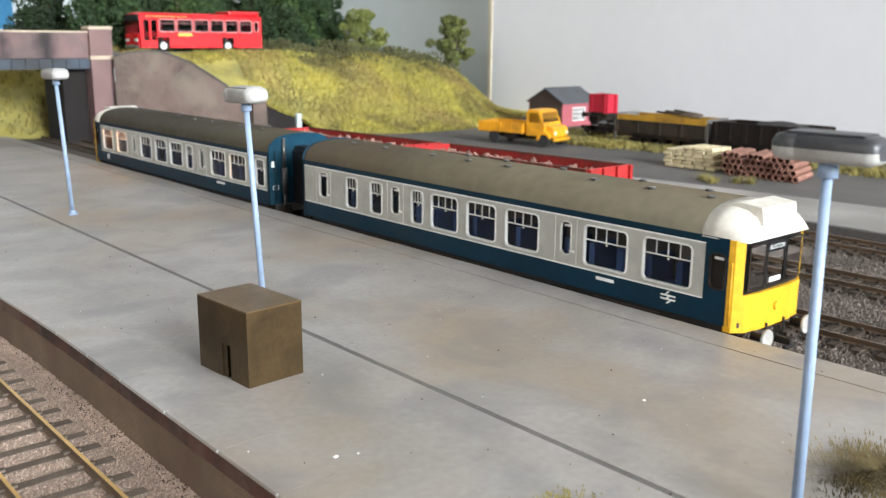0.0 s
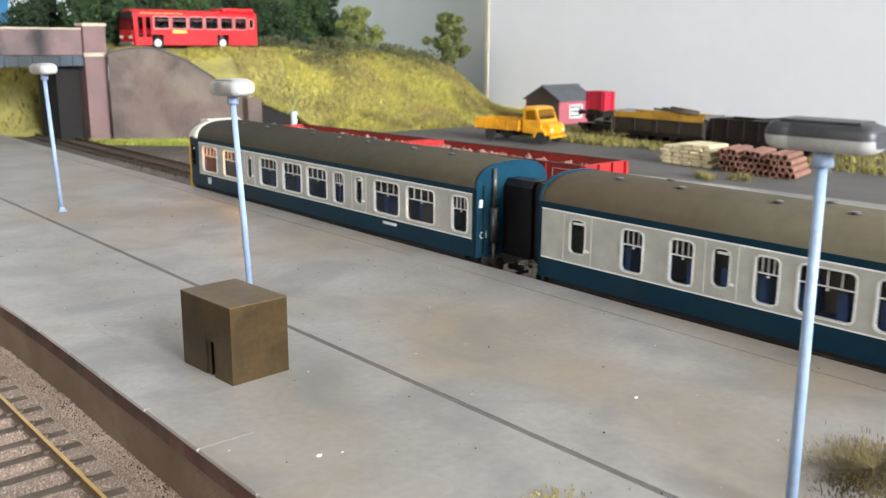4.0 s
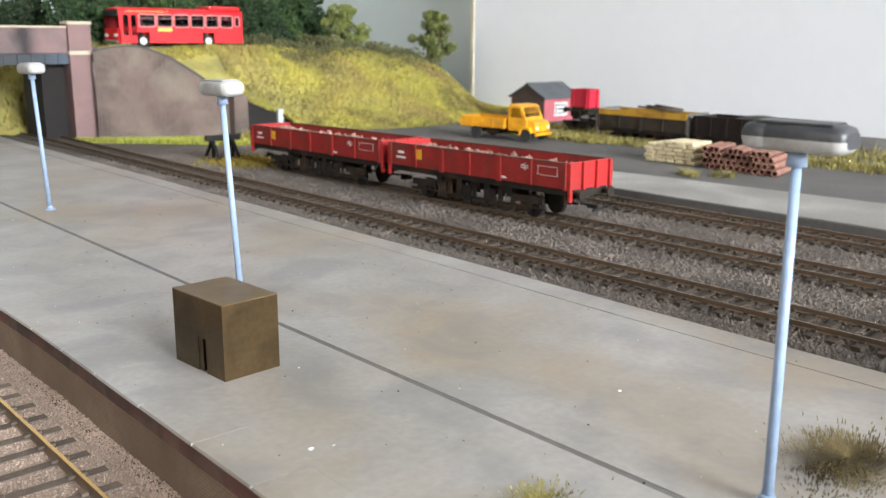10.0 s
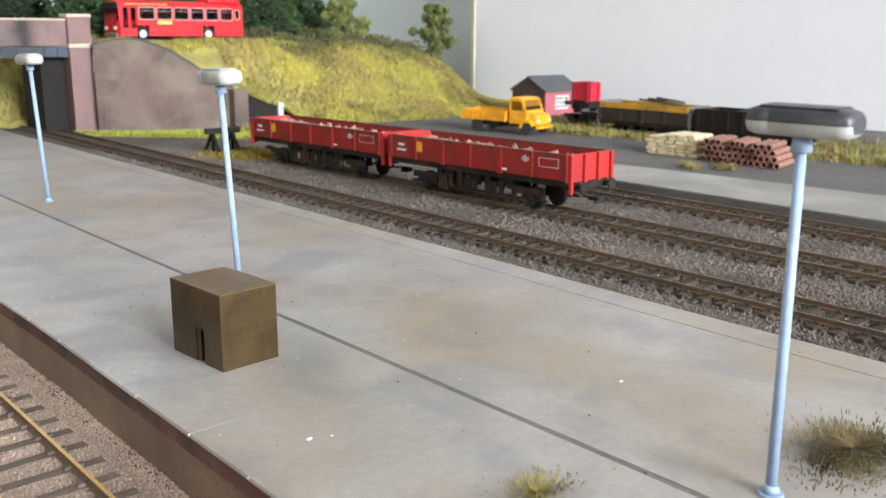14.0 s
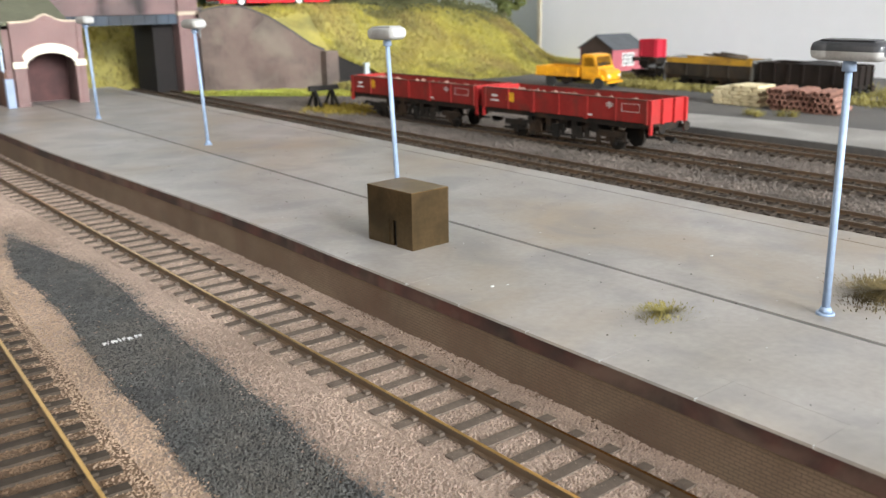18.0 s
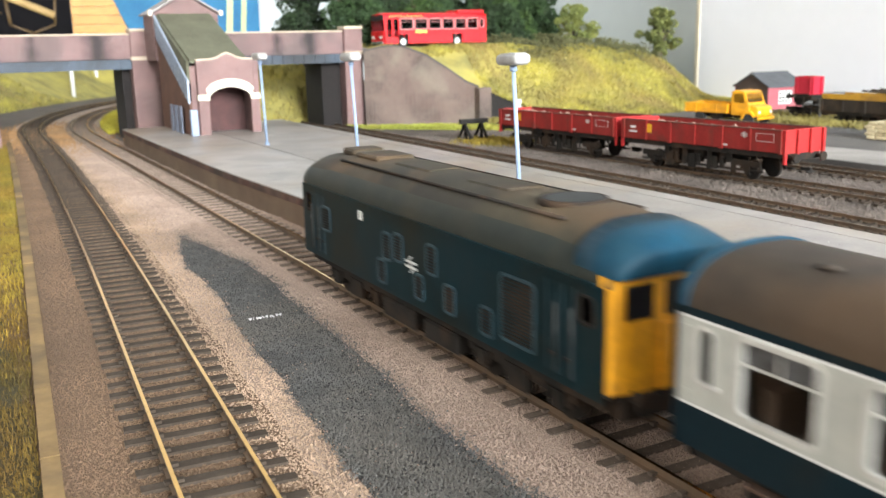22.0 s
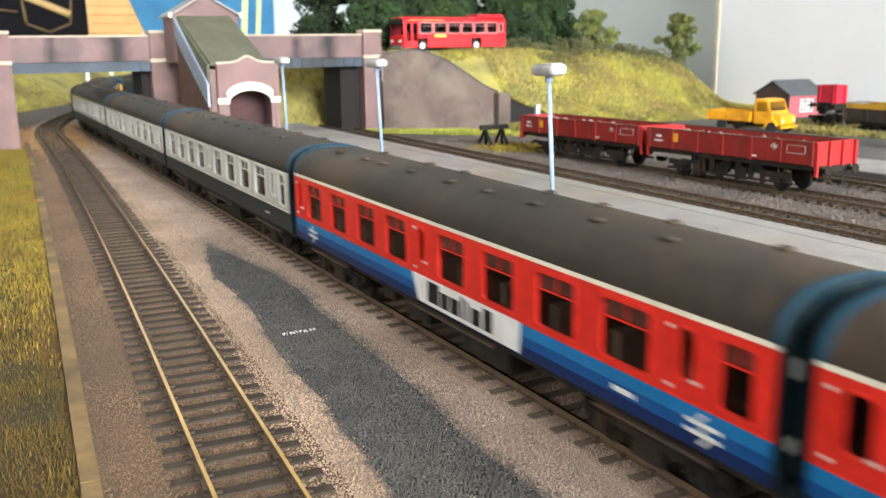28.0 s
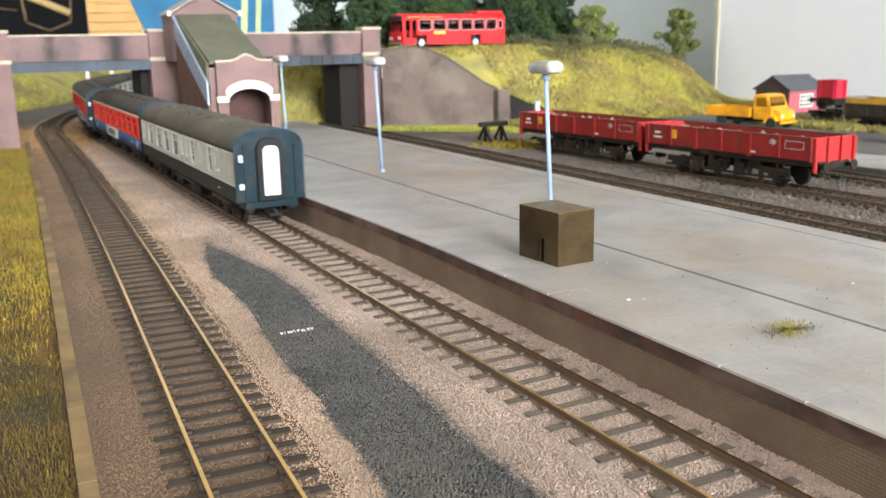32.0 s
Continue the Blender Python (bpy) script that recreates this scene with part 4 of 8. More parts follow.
def window_set(parent, x, wins, frame_mat, glass, bar_z=None, bars=0, frame=1.0):
    """Panes with frames and sliding-light bars; wins: (ya, yb, za, zb)."""
    s = -1 if x < 0 else 1
    for ya, yb, za, zb in wins:
        bm = B()
        box(bm, x - s * 1.1 - 0.12, x - s * 1.1 + 0.12, ya, yb, za, zb)
        w = part("window", bm, glass, parent)
        w.visible_shadow = False
        bm = B()
        ring_frame(bm, x, (ya + yb) / 2, (za + zb) / 2, yb - ya + 2 * frame * 0.8, zb - za + 2 * frame * 0.8, frame, 0.25)
        part("frame", bm, frame_mat, w)
        if bar_z and yb - ya > 6:
            bm = B()
            zz = zb - (zb - za) * bar_z
            xa, xb = sorted((x - s * 0.75, x - s * 0.35))
            box(bm, xa, xb, ya, yb, zz - 0.2, zz + 0.2)
            for k in range(1, bars):
                yy = ya + (yb - ya) * k / bars
                box(bm, xa, xb, yy - 0.13, yy + 0.13, zz, zb)
            part("sliding_light", bm, frame_mat, w)


def door_line(parent, x, ya, yb, za, zb, m, handle=None):
    """Thin raised door edges and a handle."""
    s = -1 if x < 0 else 1
    bm = B()
    for y in (ya, yb):
        xa, xb = sorted((x, x + s * 0.14))
        box(bm, xa, xb, y - 0.14, y + 0.14, za, zb)
    part("door_edge", bm, m, parent)
    bm = B()
    xa, xb = sorted((x, x + s * 0.5))
    box(bm, xa, xb, ya + 0.8, ya + 2.6, za + 4, za + 4.7)
    part("door_handle", bm, handle or SILVER, parent)


def shell_common(t, L, W, zb, z0, roof_m, seats, interior, seat_m=None):
    bm = B()
    box(bm, -W / 2 + 1.6, W / 2 - 1.6, -L / 2 + 1, L / 2 - 1, zb, zb + 1.5)
    part("floor", bm, CABIN, t)
    bm = B()
    box(bm, -0.3, 0.3, -L / 2 + 2, L / 2 - 2, zb + 1.5, z0)
    part("partition", bm, interior, t)
    if seats:
        bm = B()
        for y in np.arange(-L / 2 + 22, L / 2 - 20, 11.5):
            for s in (-1, 1):
                box(bm, s * 9.5 - 6, s * 9.5 + 6, y, y + 2.2, zb + 1.5, zb + 15.5)
                box(bm, s * 9.5 - 6, s * 9.5 + 6, y - 4.5, y + 6.5, zb + 1.5, zb + 6)
        part("seats", bm, seat_m or SEAT, t, "" if seat_m else "blue moquette seats")


def under_gear(t, L, zb, boxes):
    bm = B()
    for s in (-1, 1):
        box(bm, s * 14 - 1, s * 14 + 1, -L / 2 + 2, L / 2 - 2, zb - 3.0, zb - 0.05)
    box(bm, -13, 13, -L / 2 + 3, L / 2 - 3, zb - 2, zb - 0.1)
    part("underframe", bm, UNDER, t)
    for ya, yb, z in boxes:
        for s in (-1, 1):
            bm = B()
            xa, xb = sorted((s * 6, s * 14.5))
            box(bm, xa, xb, ya, yb, z, zb - 2.8)
            bevel(bm, 0.4)
            part("equipment_box", bm, UNDER, t)


def vents(t, ys, xs, z, w, m, k=1.0):
    for y in ys:
        for x in xs:
            zz = z - abs(x) * 0.12
            bm = B()
            rod(bm, (x, y, zz - 1.2), (x, y, zz + 0.5 * k), 1.0 * k, 0.8 * k, 10)
            rod(bm, (x, y, zz + 0.5 * k), (x, y, zz + 1.3 * k), 1.9 * k, 1.5 * k, 12)
            part("roof_vent", bm, m, t)


def pillow(y0, y1, L):
    return [(L / 2 - b, L / 2 - a) for a, b in zip(y0, y1)]


RUST_STEP = mat("rusty_footboard", (0.075, 0.042, 0.026), (0.04, 0.026, 0.018), 8, 0.85, 0.1)


# -- hauled coaches --
MK_WIN = [(16, 30), (41, 54.5), (66, 80), (90, 104), (126.5, 140.5), (151.5, 165.5), (177, 191), (202, 216.5), (237, 244)]
FIRST_WIN = [(31, 43), (59.5, 72.5), (80.5, 87.5), (101.5, 110), (118, 132), (140.5, 149.5), (154.5, 170.5), (175, 183.5), (199.5, 213)]
FIRST_DOOR = [(4, 8), (93, 98), (187.5, 193), (232, 238)]
MK_DOOR = [(5.5, 9), (113, 117), (225.5, 230)]
BRAKE_WIN = [(29, 42), (56, 70), (81, 95), (107, 121), (157, 165), (198, 205)]
BRAKE_DOOR = [(5.5, 9.5), (128, 133.5), (143, 148.5), (175, 180), (213, 219)]


def coach(name, livery, label, wins=None, doors=None, blind=False, roof=None, L=250.0, panel=(108.5, 112.5, 169.0, 169.5)):
    W, zb, zl, zt, z0, z1 = 35.6, 14.0, 22.4, 38.7, 40.2, 49.8
    t = thing(name, 0, 0, RAIL_Z, 0, label, "railway coach", "carriages of the express")
    wins, doors = wins or MK_WIN, doors or MK_DOOR
    if livery == "ferry":
        mats = [SEA_DARK, SEA_MID, SEA_LIGHT, FERRY_RED, CREAM_LINE]
        bands = [(zb, 16.8, 0), (16.8, 19.4, 1), (19.4, zl, 2), (zl, 39.1, 3), (39.1, z0, 4)]
        fm = FERRY_RED
    else:
        mats = [COACH_BLUE, WHITE_LINE, COACH_GREY, WHITE_LINE, COACH_BLUE]
        # top blue band is livery, made taller to include the gutter's shadow
        bands = [(zb, zl - 0.5, 0), (zl - 0.5, zl, 1), (zl, zt - 0.5, 2), (zt - 0.5, zt, 3), (zt, z0, 4)]
        fm = GREY_TRIM
    W_ = [(L / 2 - b - 0.8, L / 2 - a + 0.8, 24.0, 37.4) for a, b in wins]
    D_ = [(L / 2 - b, L / 2 - a, 26.5, 37.0) for a, b in doors]
    for s in (-1, 1):
        bm = B()
        side_panel(bm, s * W / 2, -L / 2, L / 2, bands, W_ + D_)
        side = part("bodyside", bm, mats, t, "red, white and blue bodyside" if livery == "ferry" else "blue and grey bodyside")
        if s < 0:
            window_set(side, s * W / 2, W_, fm, SMOKED, 0.32, 2, 0.9)
            window_set(side, s * W / 2, D_, fm, SMOKED, None, 0, 0.6)
            # opaque plates over the upper panes carry the painted reflections
            for ya, yb, za, zz in W_:
                bm = B()
                box(bm, s * W / 2 - s * 0.95 - 0.06, s * W / 2 - s * 0.95 + 0.06, ya, yb, zz - 4.0, zz)
                part("top_light_reflection", bm, RED_REFLECTION if livery == "ferry" else PALE_REFLECTION, side)
            for a, b in doors:
                for dz in (24.2, 36.2):
                    bm = B()
                    xa, xb = sorted((s * W / 2, s * (W / 2 + 0.35)))
                    box(bm, xa, xb, L / 2 - a + 1.7, L / 2 - a + 3.0, dz, dz + 0.7)
                    part("hinge", bm, mats[2] if livery == "plain" else GREY_TRIM, side)
                door_line(t, s * W / 2, L / 2 - b - 2.2, L / 2 - a + 2.2, zl + 0.3, zt - 0.8, FERRY_RED if livery == "ferry" else COACH_GREY)
        else:
            window_set(side, s * W / 2, W_[::2], fm, SMOKED, None, 0, 0.9)
    bm = B()
    roof_shell(bm, W, z0, z1, [(-L / 2, 1, 0.97), (-L / 2 + 3, 1, 1), (L / 2 - 3, 1, 1), (L / 2, 1, 0.97)])
    part("roof", bm, roof or ROOF_DARK, t)
    for y in (-L / 2 + 1.2, L / 2 - 1.2):
        bm = B()
        roof_shell(bm, W + 0.5, z0, z1 + 0.3, [(y - 0.9, 1, 1), (y + 0.9, 1, 1)])
        part("end_rib", bm, END_BLUE, t, "blue rib at the roof end")
    vents(t, [L / 2 - o for o in (22, 47, 62, 85, 112, 134, 158, 184, 209)], (-6,), z1, W, roof or ROOF_DARK)
    vents(t, [L / 2 - o for o in (36, 74, 98, 146, 170, 196, 228)], (6.5,), z1, W, roof or ROOF_DARK)
    for e in (-1, 1):
        y = e * L / 2
        bm = B()
        pts = [(-W / 2, zb), (W / 2, zb)] + roof_profile(W, z0, z1 - 0.3)
        prism(bm, [(x, z) for x, z in pts], "y", y - 0.6, y + 0.6)
        end = part("end_wall", bm, END_NAVY, t, "blue coach end")
        bm = B()
        arch = [(-6.8, zb + 0.5), (6.8, zb + 0.5), (6.8, 41), (5.2, 44.2), (2.2, 45.6), (-2.2, 45.6), (-5.2, 44.2), (-6.8, 41)]
        prism(bm, arch, "y", *sorted((y + e * 0.6, y + e * 3.2)))
        part("gangway", bm, CAB_BLACK, end, "black gangway bellows")
        bm = B()
        arch = [(-4.0, zb + 3), (4.0, zb + 3), (4.0, 39.0), (3.4, 40.6), (2.0, 41.6), (-2.0, 41.6), (-3.4, 40.6), (-4.0, 39.0)]
        prism(bm, arch, "y", *sorted((y + e * 3.2, y + e * 3.5)))
        part("gangway_door", bm, BLIND if blind and e < 0 else UNDER, end, "bright white gangway blind" if blind and e < 0 else "")
        for x in (-13, 13):
            bm = B()
            box(bm, x - 0.4, x + 0.4, *sorted((y + e * 0.6, y + e * 1.4)), zb + 2, 42)
            part("end_pipe", bm, END_NAVY, end)
        bm = B()
        box(bm, -15.5, -13.6, *sorted((y + e * 0.6, y + e * 0.75)), 34, 37.5)
        box(bm, -15.8, -13.2, *sorted((y + e * 0.6, y + e * 0.75)), 20.5, 23)
        part("end_label", bm, MARKING, end)
        bm = B()
        prism(bm, [(-14.5, y - e * 0.5), (14.5, y - e * 0.5), (13, y + e * 1.6), (6, y + e * 2.4), (-6, y + e * 2.4), (-13, y + e * 1.6)], "z", 10.8, zb - 0.05)
        part("buffer_beam", bm, END_NAVY, end, "dirty blue buffer beam")
        buffers(t, y - e * 4.4, e, 11.6, 11.0, CAB_BLACK)
        hook(t, y, e)
    if livery == "first":
        bm = B()
        box(bm, -W / 2 - 0.12, -W / 2 + 0.05, L / 2 - 142, L / 2 - 1.5, zt - 1.0, zt + 0.5)
        part("first_class_stripe", bm, FIRST_YELLOW, t, "yellow first class stripe")
    shell_common(t, L, W, zb, z0, roof, True, COACH_CABIN, COACH_CABIN)
    under_gear(t, L, zb, [(-34, -8, 4.5), (12, 30, 5.5), (38, 46, 7)])
    for s in (-1, 1):
        for ya, yb in ((-110, -74), (-30, 20), (72, 108)):
            bm = B()
            box(bm, *sorted((s * 15.6, s * 17.6)), ya, yb, zb - 2.6, zb - 2.0)
            part("footboard", bm, RUST_STEP, t, "rust-brown footboard")
    for y in (-L / 2 + 37, L / 2 - 37):
        bogie(t, y, 33.0, 6.0)
    if livery == "ferry":
        bm = B()
        x = -W / 2 - 0.06
        prism(bm, [(L / 2 - panel[0], zl + 0.2), (L / 2 - panel[1], zb + 0.4), (L / 2 - panel[2], zb + 0.4), (L / 2 - panel[3], zl + 0.2)], "x", x - 0.04, x + 0.05)
        part("name_panel", bm, MARKING, t, "white name panel")
        for a, b, h in (((119, 126, 6.2), (127, 132, 4.6), (133, 138, 4.6), (139, 140.5, 6.2), (142, 143.5, 5.6), (145, 150, 4.6), (151.5, 156, 6.0))):
            bm = B()
            k0 = panel[0] - 108.5
            box(bm, x - 0.12, x - 0.03, L / 2 - b - k0, L / 2 - a - k0, 15.6, 15.6 + h)
            part("letter_bar", bm, CAB_BLACK, t)
        arrows(t, -W / 2, L / 2 - 20, 18.3, 9)
        arrows(t, -W / 2, L / 2 - 233, 18.3, 9)
        bm = B()
        box(bm, x - 0.05, x + 0.03, L / 2 - 213, L / 2 - 206, 17.5, 18.7)
        part("number_bar", bm, MARKING, t)
    else:
        bm = B()
        x = -W / 2 - 0.06
        box(bm, x - 0.05, x + 0.03, L / 2 - 220, L / 2 - 215, 17.4, 18.1)
        part("number_bar", bm, GREY_TRIM, t)
    return t


# -- diesel railcars --
CAR_A = dict(L=236.0, wins=[(19, 35), (42.5, 58.5), (80, 96), (101.6, 117.6), (122.6, 138.6), (144, 152), (174, 190.5), (195.5, 212.5), (223, 231.5)], doors=[(67.5, 72), (160.5, 165.5)], grey=(14.5, 234))
CAR_B = dict(L=231.0, wins=[(17, 34.5), (41, 58.5), (79.5, 95.5), (101, 116.5), (122, 137.5), (143, 150), (170, 178), (188, 196)], doors=[(64.5, 69), (158, 163.5), (211, 217.5)], grey=(12.5, 230))


def railcar(name, spec, label, lit, cab_end):
    """A railcar whose cab is at +y; turned round for the other end of the set by cab_end = -1."""
    L, W, zb, zl, zt, z0, z1 = spec["L"], 37.0, 14.7, 22.0, 38.7, 40.8, 49.6
    t = thing(name, 0, 0, RAIL_Z, 0, label, "railcar", "two-car railcar set")
    e = cab_end
    Y = lambda o: e * (L / 2 - o)
    span = lambda a, b, c, d: (*sorted((Y(a), Y(b))), c, d)
    wins = [span(a, b, 23.4, 36.6) for a, b in spec["wins"]]
    doors = [span(a, b, 25.2, 36.4) for a, b in spec["doors"]]
    cabdoor = [span(5.6, 10.6, 25.5, 35.8)]
    g0, g1 = sorted((Y(spec["grey"][0]), Y(spec["grey"][1])))
    for s in (-1, 1):
        bm = B()
        side_panel(bm, s * W / 2, g0, g1, [(zb, zl - 0.5, 0), (zl - 0.5, zl, 2), (zl, zt - 0.5, 1), (zt - 0.5, zt, 2), (zt, z0, 0)], wins + doors)
        a0, a1 = sorted((Y(4.6), Y(spec["grey"][0])))
        side_panel(bm, s * W / 2, a0, a1, [(zb, z0, 0)], cabdoor)
        b0, b1 = sorted((Y(spec["grey"][1]), Y(L)))
        side_panel(bm, s * W / 2, b0, b1, [(zb, z0, 0)], [])
        side = part("bodyside", bm, [RAIL_BLUE, RAIL_GREY, WHITE_LINE], t, "rail blue and grey bodyside")
        window_set(side, s * W / 2, wins, SILVER, CLEAR, 0.36, 4, 0.55)
        if s < 0:
            for ya, yb, za, zb_ in wins:
                bm = B()
                rod(bm, (-W / 2 + 0.9, (ya + yb) / 2, zb_ - 5.6), (-W / 2 + 0.7, (ya + yb) / 2, zb_ - 5.6), 0.42, None, 10)
                part("window_notice", bm, MARKING, side, "tiny round window notice")
            for ya, yb, za, zb_ in doors + cabdoor:
                bm = B()
                box(bm, -W / 2 + 0.6, -W / 2 + 0.8, ya + 1.0, yb - 1.0, zb_ - 1.7, zb_ - 0.9)
                part("door_notice", bm, MARKING, side)
        window_set(side, s * W / 2, doors, GREY_TRIM, CLEAR, None, 0, 0.4)
        window_set(side, s * W / 2, cabdoor, UNDER, CLEAR, None, 0, 0.5)
        for a, b in spec["doors"]:
            y = sorted((Y(a), Y(b)))
            door_line(t, s * W / 2, y[0] - 2.6, y[1] + 2.6, zl + 0.3, zt - 0.8, GREY_TRIM)
    # roof with a white dome over the cab
    bm = B()
    roof_shell(bm, W, z0, z1, [(Y(L), 1, 0.96), (Y(L - 3), 1, 1), (Y(14), 1, 1)])
    part("roof", bm, ROOF_OLIVE, t)
    bm = B()
    roof_shell(bm, W, z0 - 0.6, z1 + 0.05, [(Y(14.05), 1.003, 1), (Y(9), 1.003, 1), (Y(5), 0.99, 0.92), (Y(2), 0.96, 0.72), (Y(0.2), 0.92, 0.42), (Y(-0.7), 0.88, 0.15)])
    dome = part("dome", bm, WHITE_DOME, t, "white roof dome over the cab")
    bm = B()
    y = sorted((Y(9.5), Y(0.2)))
    prism(bm, [(Y(13), z1 - 0.8), (Y(8), z1 + 0.6), (Y(0.6), z1 - 0.2), (Y(-0.2), z1 - 5.5), (Y(8), z1 - 4)], "x", -9.5, 9.5)
    part("headcode_box", bm, WHITE_DOME, dome)
    # cab front
    plan = [(-W / 2, Y(5)), (-W / 2 + 0.2, Y(2.6)), (-W / 2 + 3.2, Y(0.2)), (-8, Y(-0.9)), (8, Y(-0.9)), (W / 2 - 3.2, Y(0.2)), (W / 2 - 0.2, Y(2.6)), (W / 2, Y(5))]
    bm = B()
    prism(bm, plan, "z", zb - 1.6, 24.4)
    cab = part("cab_front", bm, YELLOW, t, "warning-yellow cab front")
    for s in (-1, 1):
        bm = B()
        prism(bm, [(s * W / 2, Y(5)), (s * (W / 2 - 0.2), Y(2.6)), (s * (W / 2 - 2.4), Y(0.8)), (s * (W / 2 - 3.4), Y(2.0)), (s * (W / 2 - 1.6), Y(5))], "z", 24.4, z0 - 0.2)
        part("cab_pillar", bm, YELLOW, cab)
        bm = B()
        rod(bm, (s * (W / 2 - 0.2), Y(3.4), 15), (s * (W / 2 - 0.2), Y(3.4), 34), 0.3, 0.3, 6)
        part("handrail", bm, YELLOW, cab)
    bm = B()
    prism(bm, [(-W / 2 + 2.4, Y(1.3)), (-8, Y(0.5)), (8, Y(0.5)), (W / 2 - 2.4, Y(1.3)), (W / 2 - 2.6, Y(2.6)), (-W / 2 + 2.6, Y(2.6))], "z", 24.4, z0)
    mask = part("window_surround", bm, CAB_BLACK, cab, "black windscreen surround")
    for x0, x1 in ((-14.5, -6.2), (-4.8, 4.8), (6.2, 14.5)):
        bm = B()
        y = sorted((Y(0.42), Y(0.3) if abs(x0 + x1) < 1 else Y(0.1)))
        box(bm, x0, x1, y[0], y[1], 25.8, 38.6)
        bevel(bm, 0.3)
        w = part("windscreen", bm, glass_dark, mask)
        bm = B()
        xc, zc = (x0 + x1) / 2, 32.2
        pts = rounded(x1 - x0 + 0.8, 13.6, 1.2)
        inner = rounded(x1 - x0, 12.8, 1.0)
        yy = Y(0.02) if abs(xc) < 1 else Y(0.0)
        vo = [bm.verts.new((xc + a, yy, zc + b)) for a, b in pts]
        vi = [bm.verts.new((xc + a, yy, zc + b)) for a, b in inner]
        for k in range(len(pts)):
            j = (k + 1) % len(pts)
            bm.faces.new((vo[k], vo[j], vi[j], vi[k]))
        part("seal", bm, UNDER, w)
    # black sheet added behind the windscreen in place of the cab's dark interior
    bm = B()
    box(bm, -W / 2 + 0.6, W / 2 - 0.6, *sorted((Y(4.4), Y(4.9))), zb, z0)
    part("cab_dark_sheet", bm, CAB_BLACK, t)
    bm = B()
    for z in (19.0,):
        rod(bm, (0, Y(-0.8), z), (0, Y(-1.7), z), 1.4, 1.2, 14)
    part("tail_lamp", bm, YELLOW, cab)
    for x in (-5, 5):
        bm = B()
        rod(bm, (x, Y(-1.3), 14.5), (x, Y(-1.3), 9.5), 0.35, 0.35, 6)
        part("hose", bm, BLACKISH, cab)
    # destination blind above the middle windscreen
    if cab_end < 0:
        bm = B()
        box(bm, -4.6, 4.6, *sorted((Y(0.2), Y(0.08))), 35.8, 38.3)
        part("destination_blind", bm, CAB_BLACK, cab)
        cu = bpy.data.curves.new("destination_text", "FONT")
        cu.body, cu.size, cu.align_x, cu.align_y = "BUXTON", 2.0 * MM, "CENTER", "CENTER"
        cu.materials.append(MARKING)
        txt = new("destination_text", cu)
        txt.parent = cab
        txt.matrix_basis = pose(0, Y(0.02) * MM, 37.05 * MM, 90, 0, 0)
        bm = B()
        box(bm, -3.2, 3.2, *sorted((Y(0.2), Y(0.05))), 26.4, 27.9)
        part("headcode_bar", bm, MARKING, cab)
    buffers(t, Y(-0.5), e, 11.8, 11.4, BUFFER_PALE)
    hook(t, Y(0), e)
    # inner end
    bm = B()
    y = Y(L)
    pts = [(-W / 2, zb), (W / 2, zb)] + roof_profile(W, z0, z1 - 0.4)
    prism(bm, pts, "y", y - 0.5, y + 0.5)
    end = part("end_wall", bm, END_BLUE, t, "blue inner end")
    bm = B()
    roof_shell(bm, W + 0.4, z0, z1 + 0.2, [(y - 0.7, 1, 1), (y + 0.7, 1, 1)])
    part("end_rib", bm, END_BLUE, t, "blue rib at the roof end")
    bm = B()
    prism(bm, [(-4.8, zb), (4.8, zb), (4.8, 41), (3, 43.5), (-3, 43.5), (-4.8, 41)], "y", *sorted((y, y - e * 15)))
    part("gangway", bm, CAB_BLACK, end, "black gangway bellows")
    bm = B()
    rod(bm, (-10.5, y - e * 1.6, 33), (-10.5, y - e * 1.6, z0 + 7), 0.8, None, 10)
    rod(bm, (-10.5, y - e * 1.6, 20), (-10.5, y - e * 1.6, 33), 1.5, None, 12)
    rod(bm, (-10.5, y - e * 1.6, 11), (-10.5, y - e * 1.6, 20), 0.8, None, 10)
    part("exhaust_pipe", bm, VENT, end, "dull grey exhaust pipe")
    bm = B()
    rod(bm, (-15.4, y - e * 0.9, 16), (-15.4, y - e * 0.9, z0 + 1), 0.3, None, 6)
    part("conduit", bm, END_NAVY, end)
    bm = B()
    box(bm, -15.5, 15.5, *sorted((y, y - e * 1.2)), 10.5, zb - 0.05)
    part("buffer_beam", bm, VENT, end, "grey dusty buffer beam")
    buffers(t, y, -e, 12.0, 11.4, UNDER)
    if lit:
        cu = bpy.data.curves.new("coach_letters", "FONT")
        cu.body, cu.size, cu.align_x, cu.align_y = "C1", 3.6 * MM, "CENTER", "CENTER"
        cu.materials.append(MARKING)
        txt = new("coach_letters", cu)
        txt.parent = end
        txt.matrix_basis = pose(-15.0 * MM, (y - e * 0.75) * MM, 23.0 * MM, 90, 0, 0)
    bm = B()
    box(bm, -17.3, -15.6, *sorted((y - e * 0.5, y - e * 0.7)), 33.5, 36.5)
    part("end_label", bm, MARKING, end)
    hook(t, y, -e)
    shell_common(t, L, W, zb, z0, None, True, CABIN)
    under_gear(t, L, zb, [(-40, -14, 4), (10, 36, 4)])
    for s in (-1, 1):
        # near-black strip serves as solebar and as the shadow gap below the body
        bm = B()
        box(bm, *sorted((s * 15.2, s * 17.9)), -L / 2 + 6, L / 2 - 8, zb - 2.0, zb - 0.06)
        part("solebar", bm, BLACKISH, t, "near-black solebar and shadow gap")
        for ya, yb in ((-88, -62), (-6, 20), (58, 84)):
            bm = B()
            box(bm, *sorted((s * 17.0, s * 18.9)), ya, yb, zb - 1.9, zb - 1.2)
            part("footboard", bm, UNDER, t)
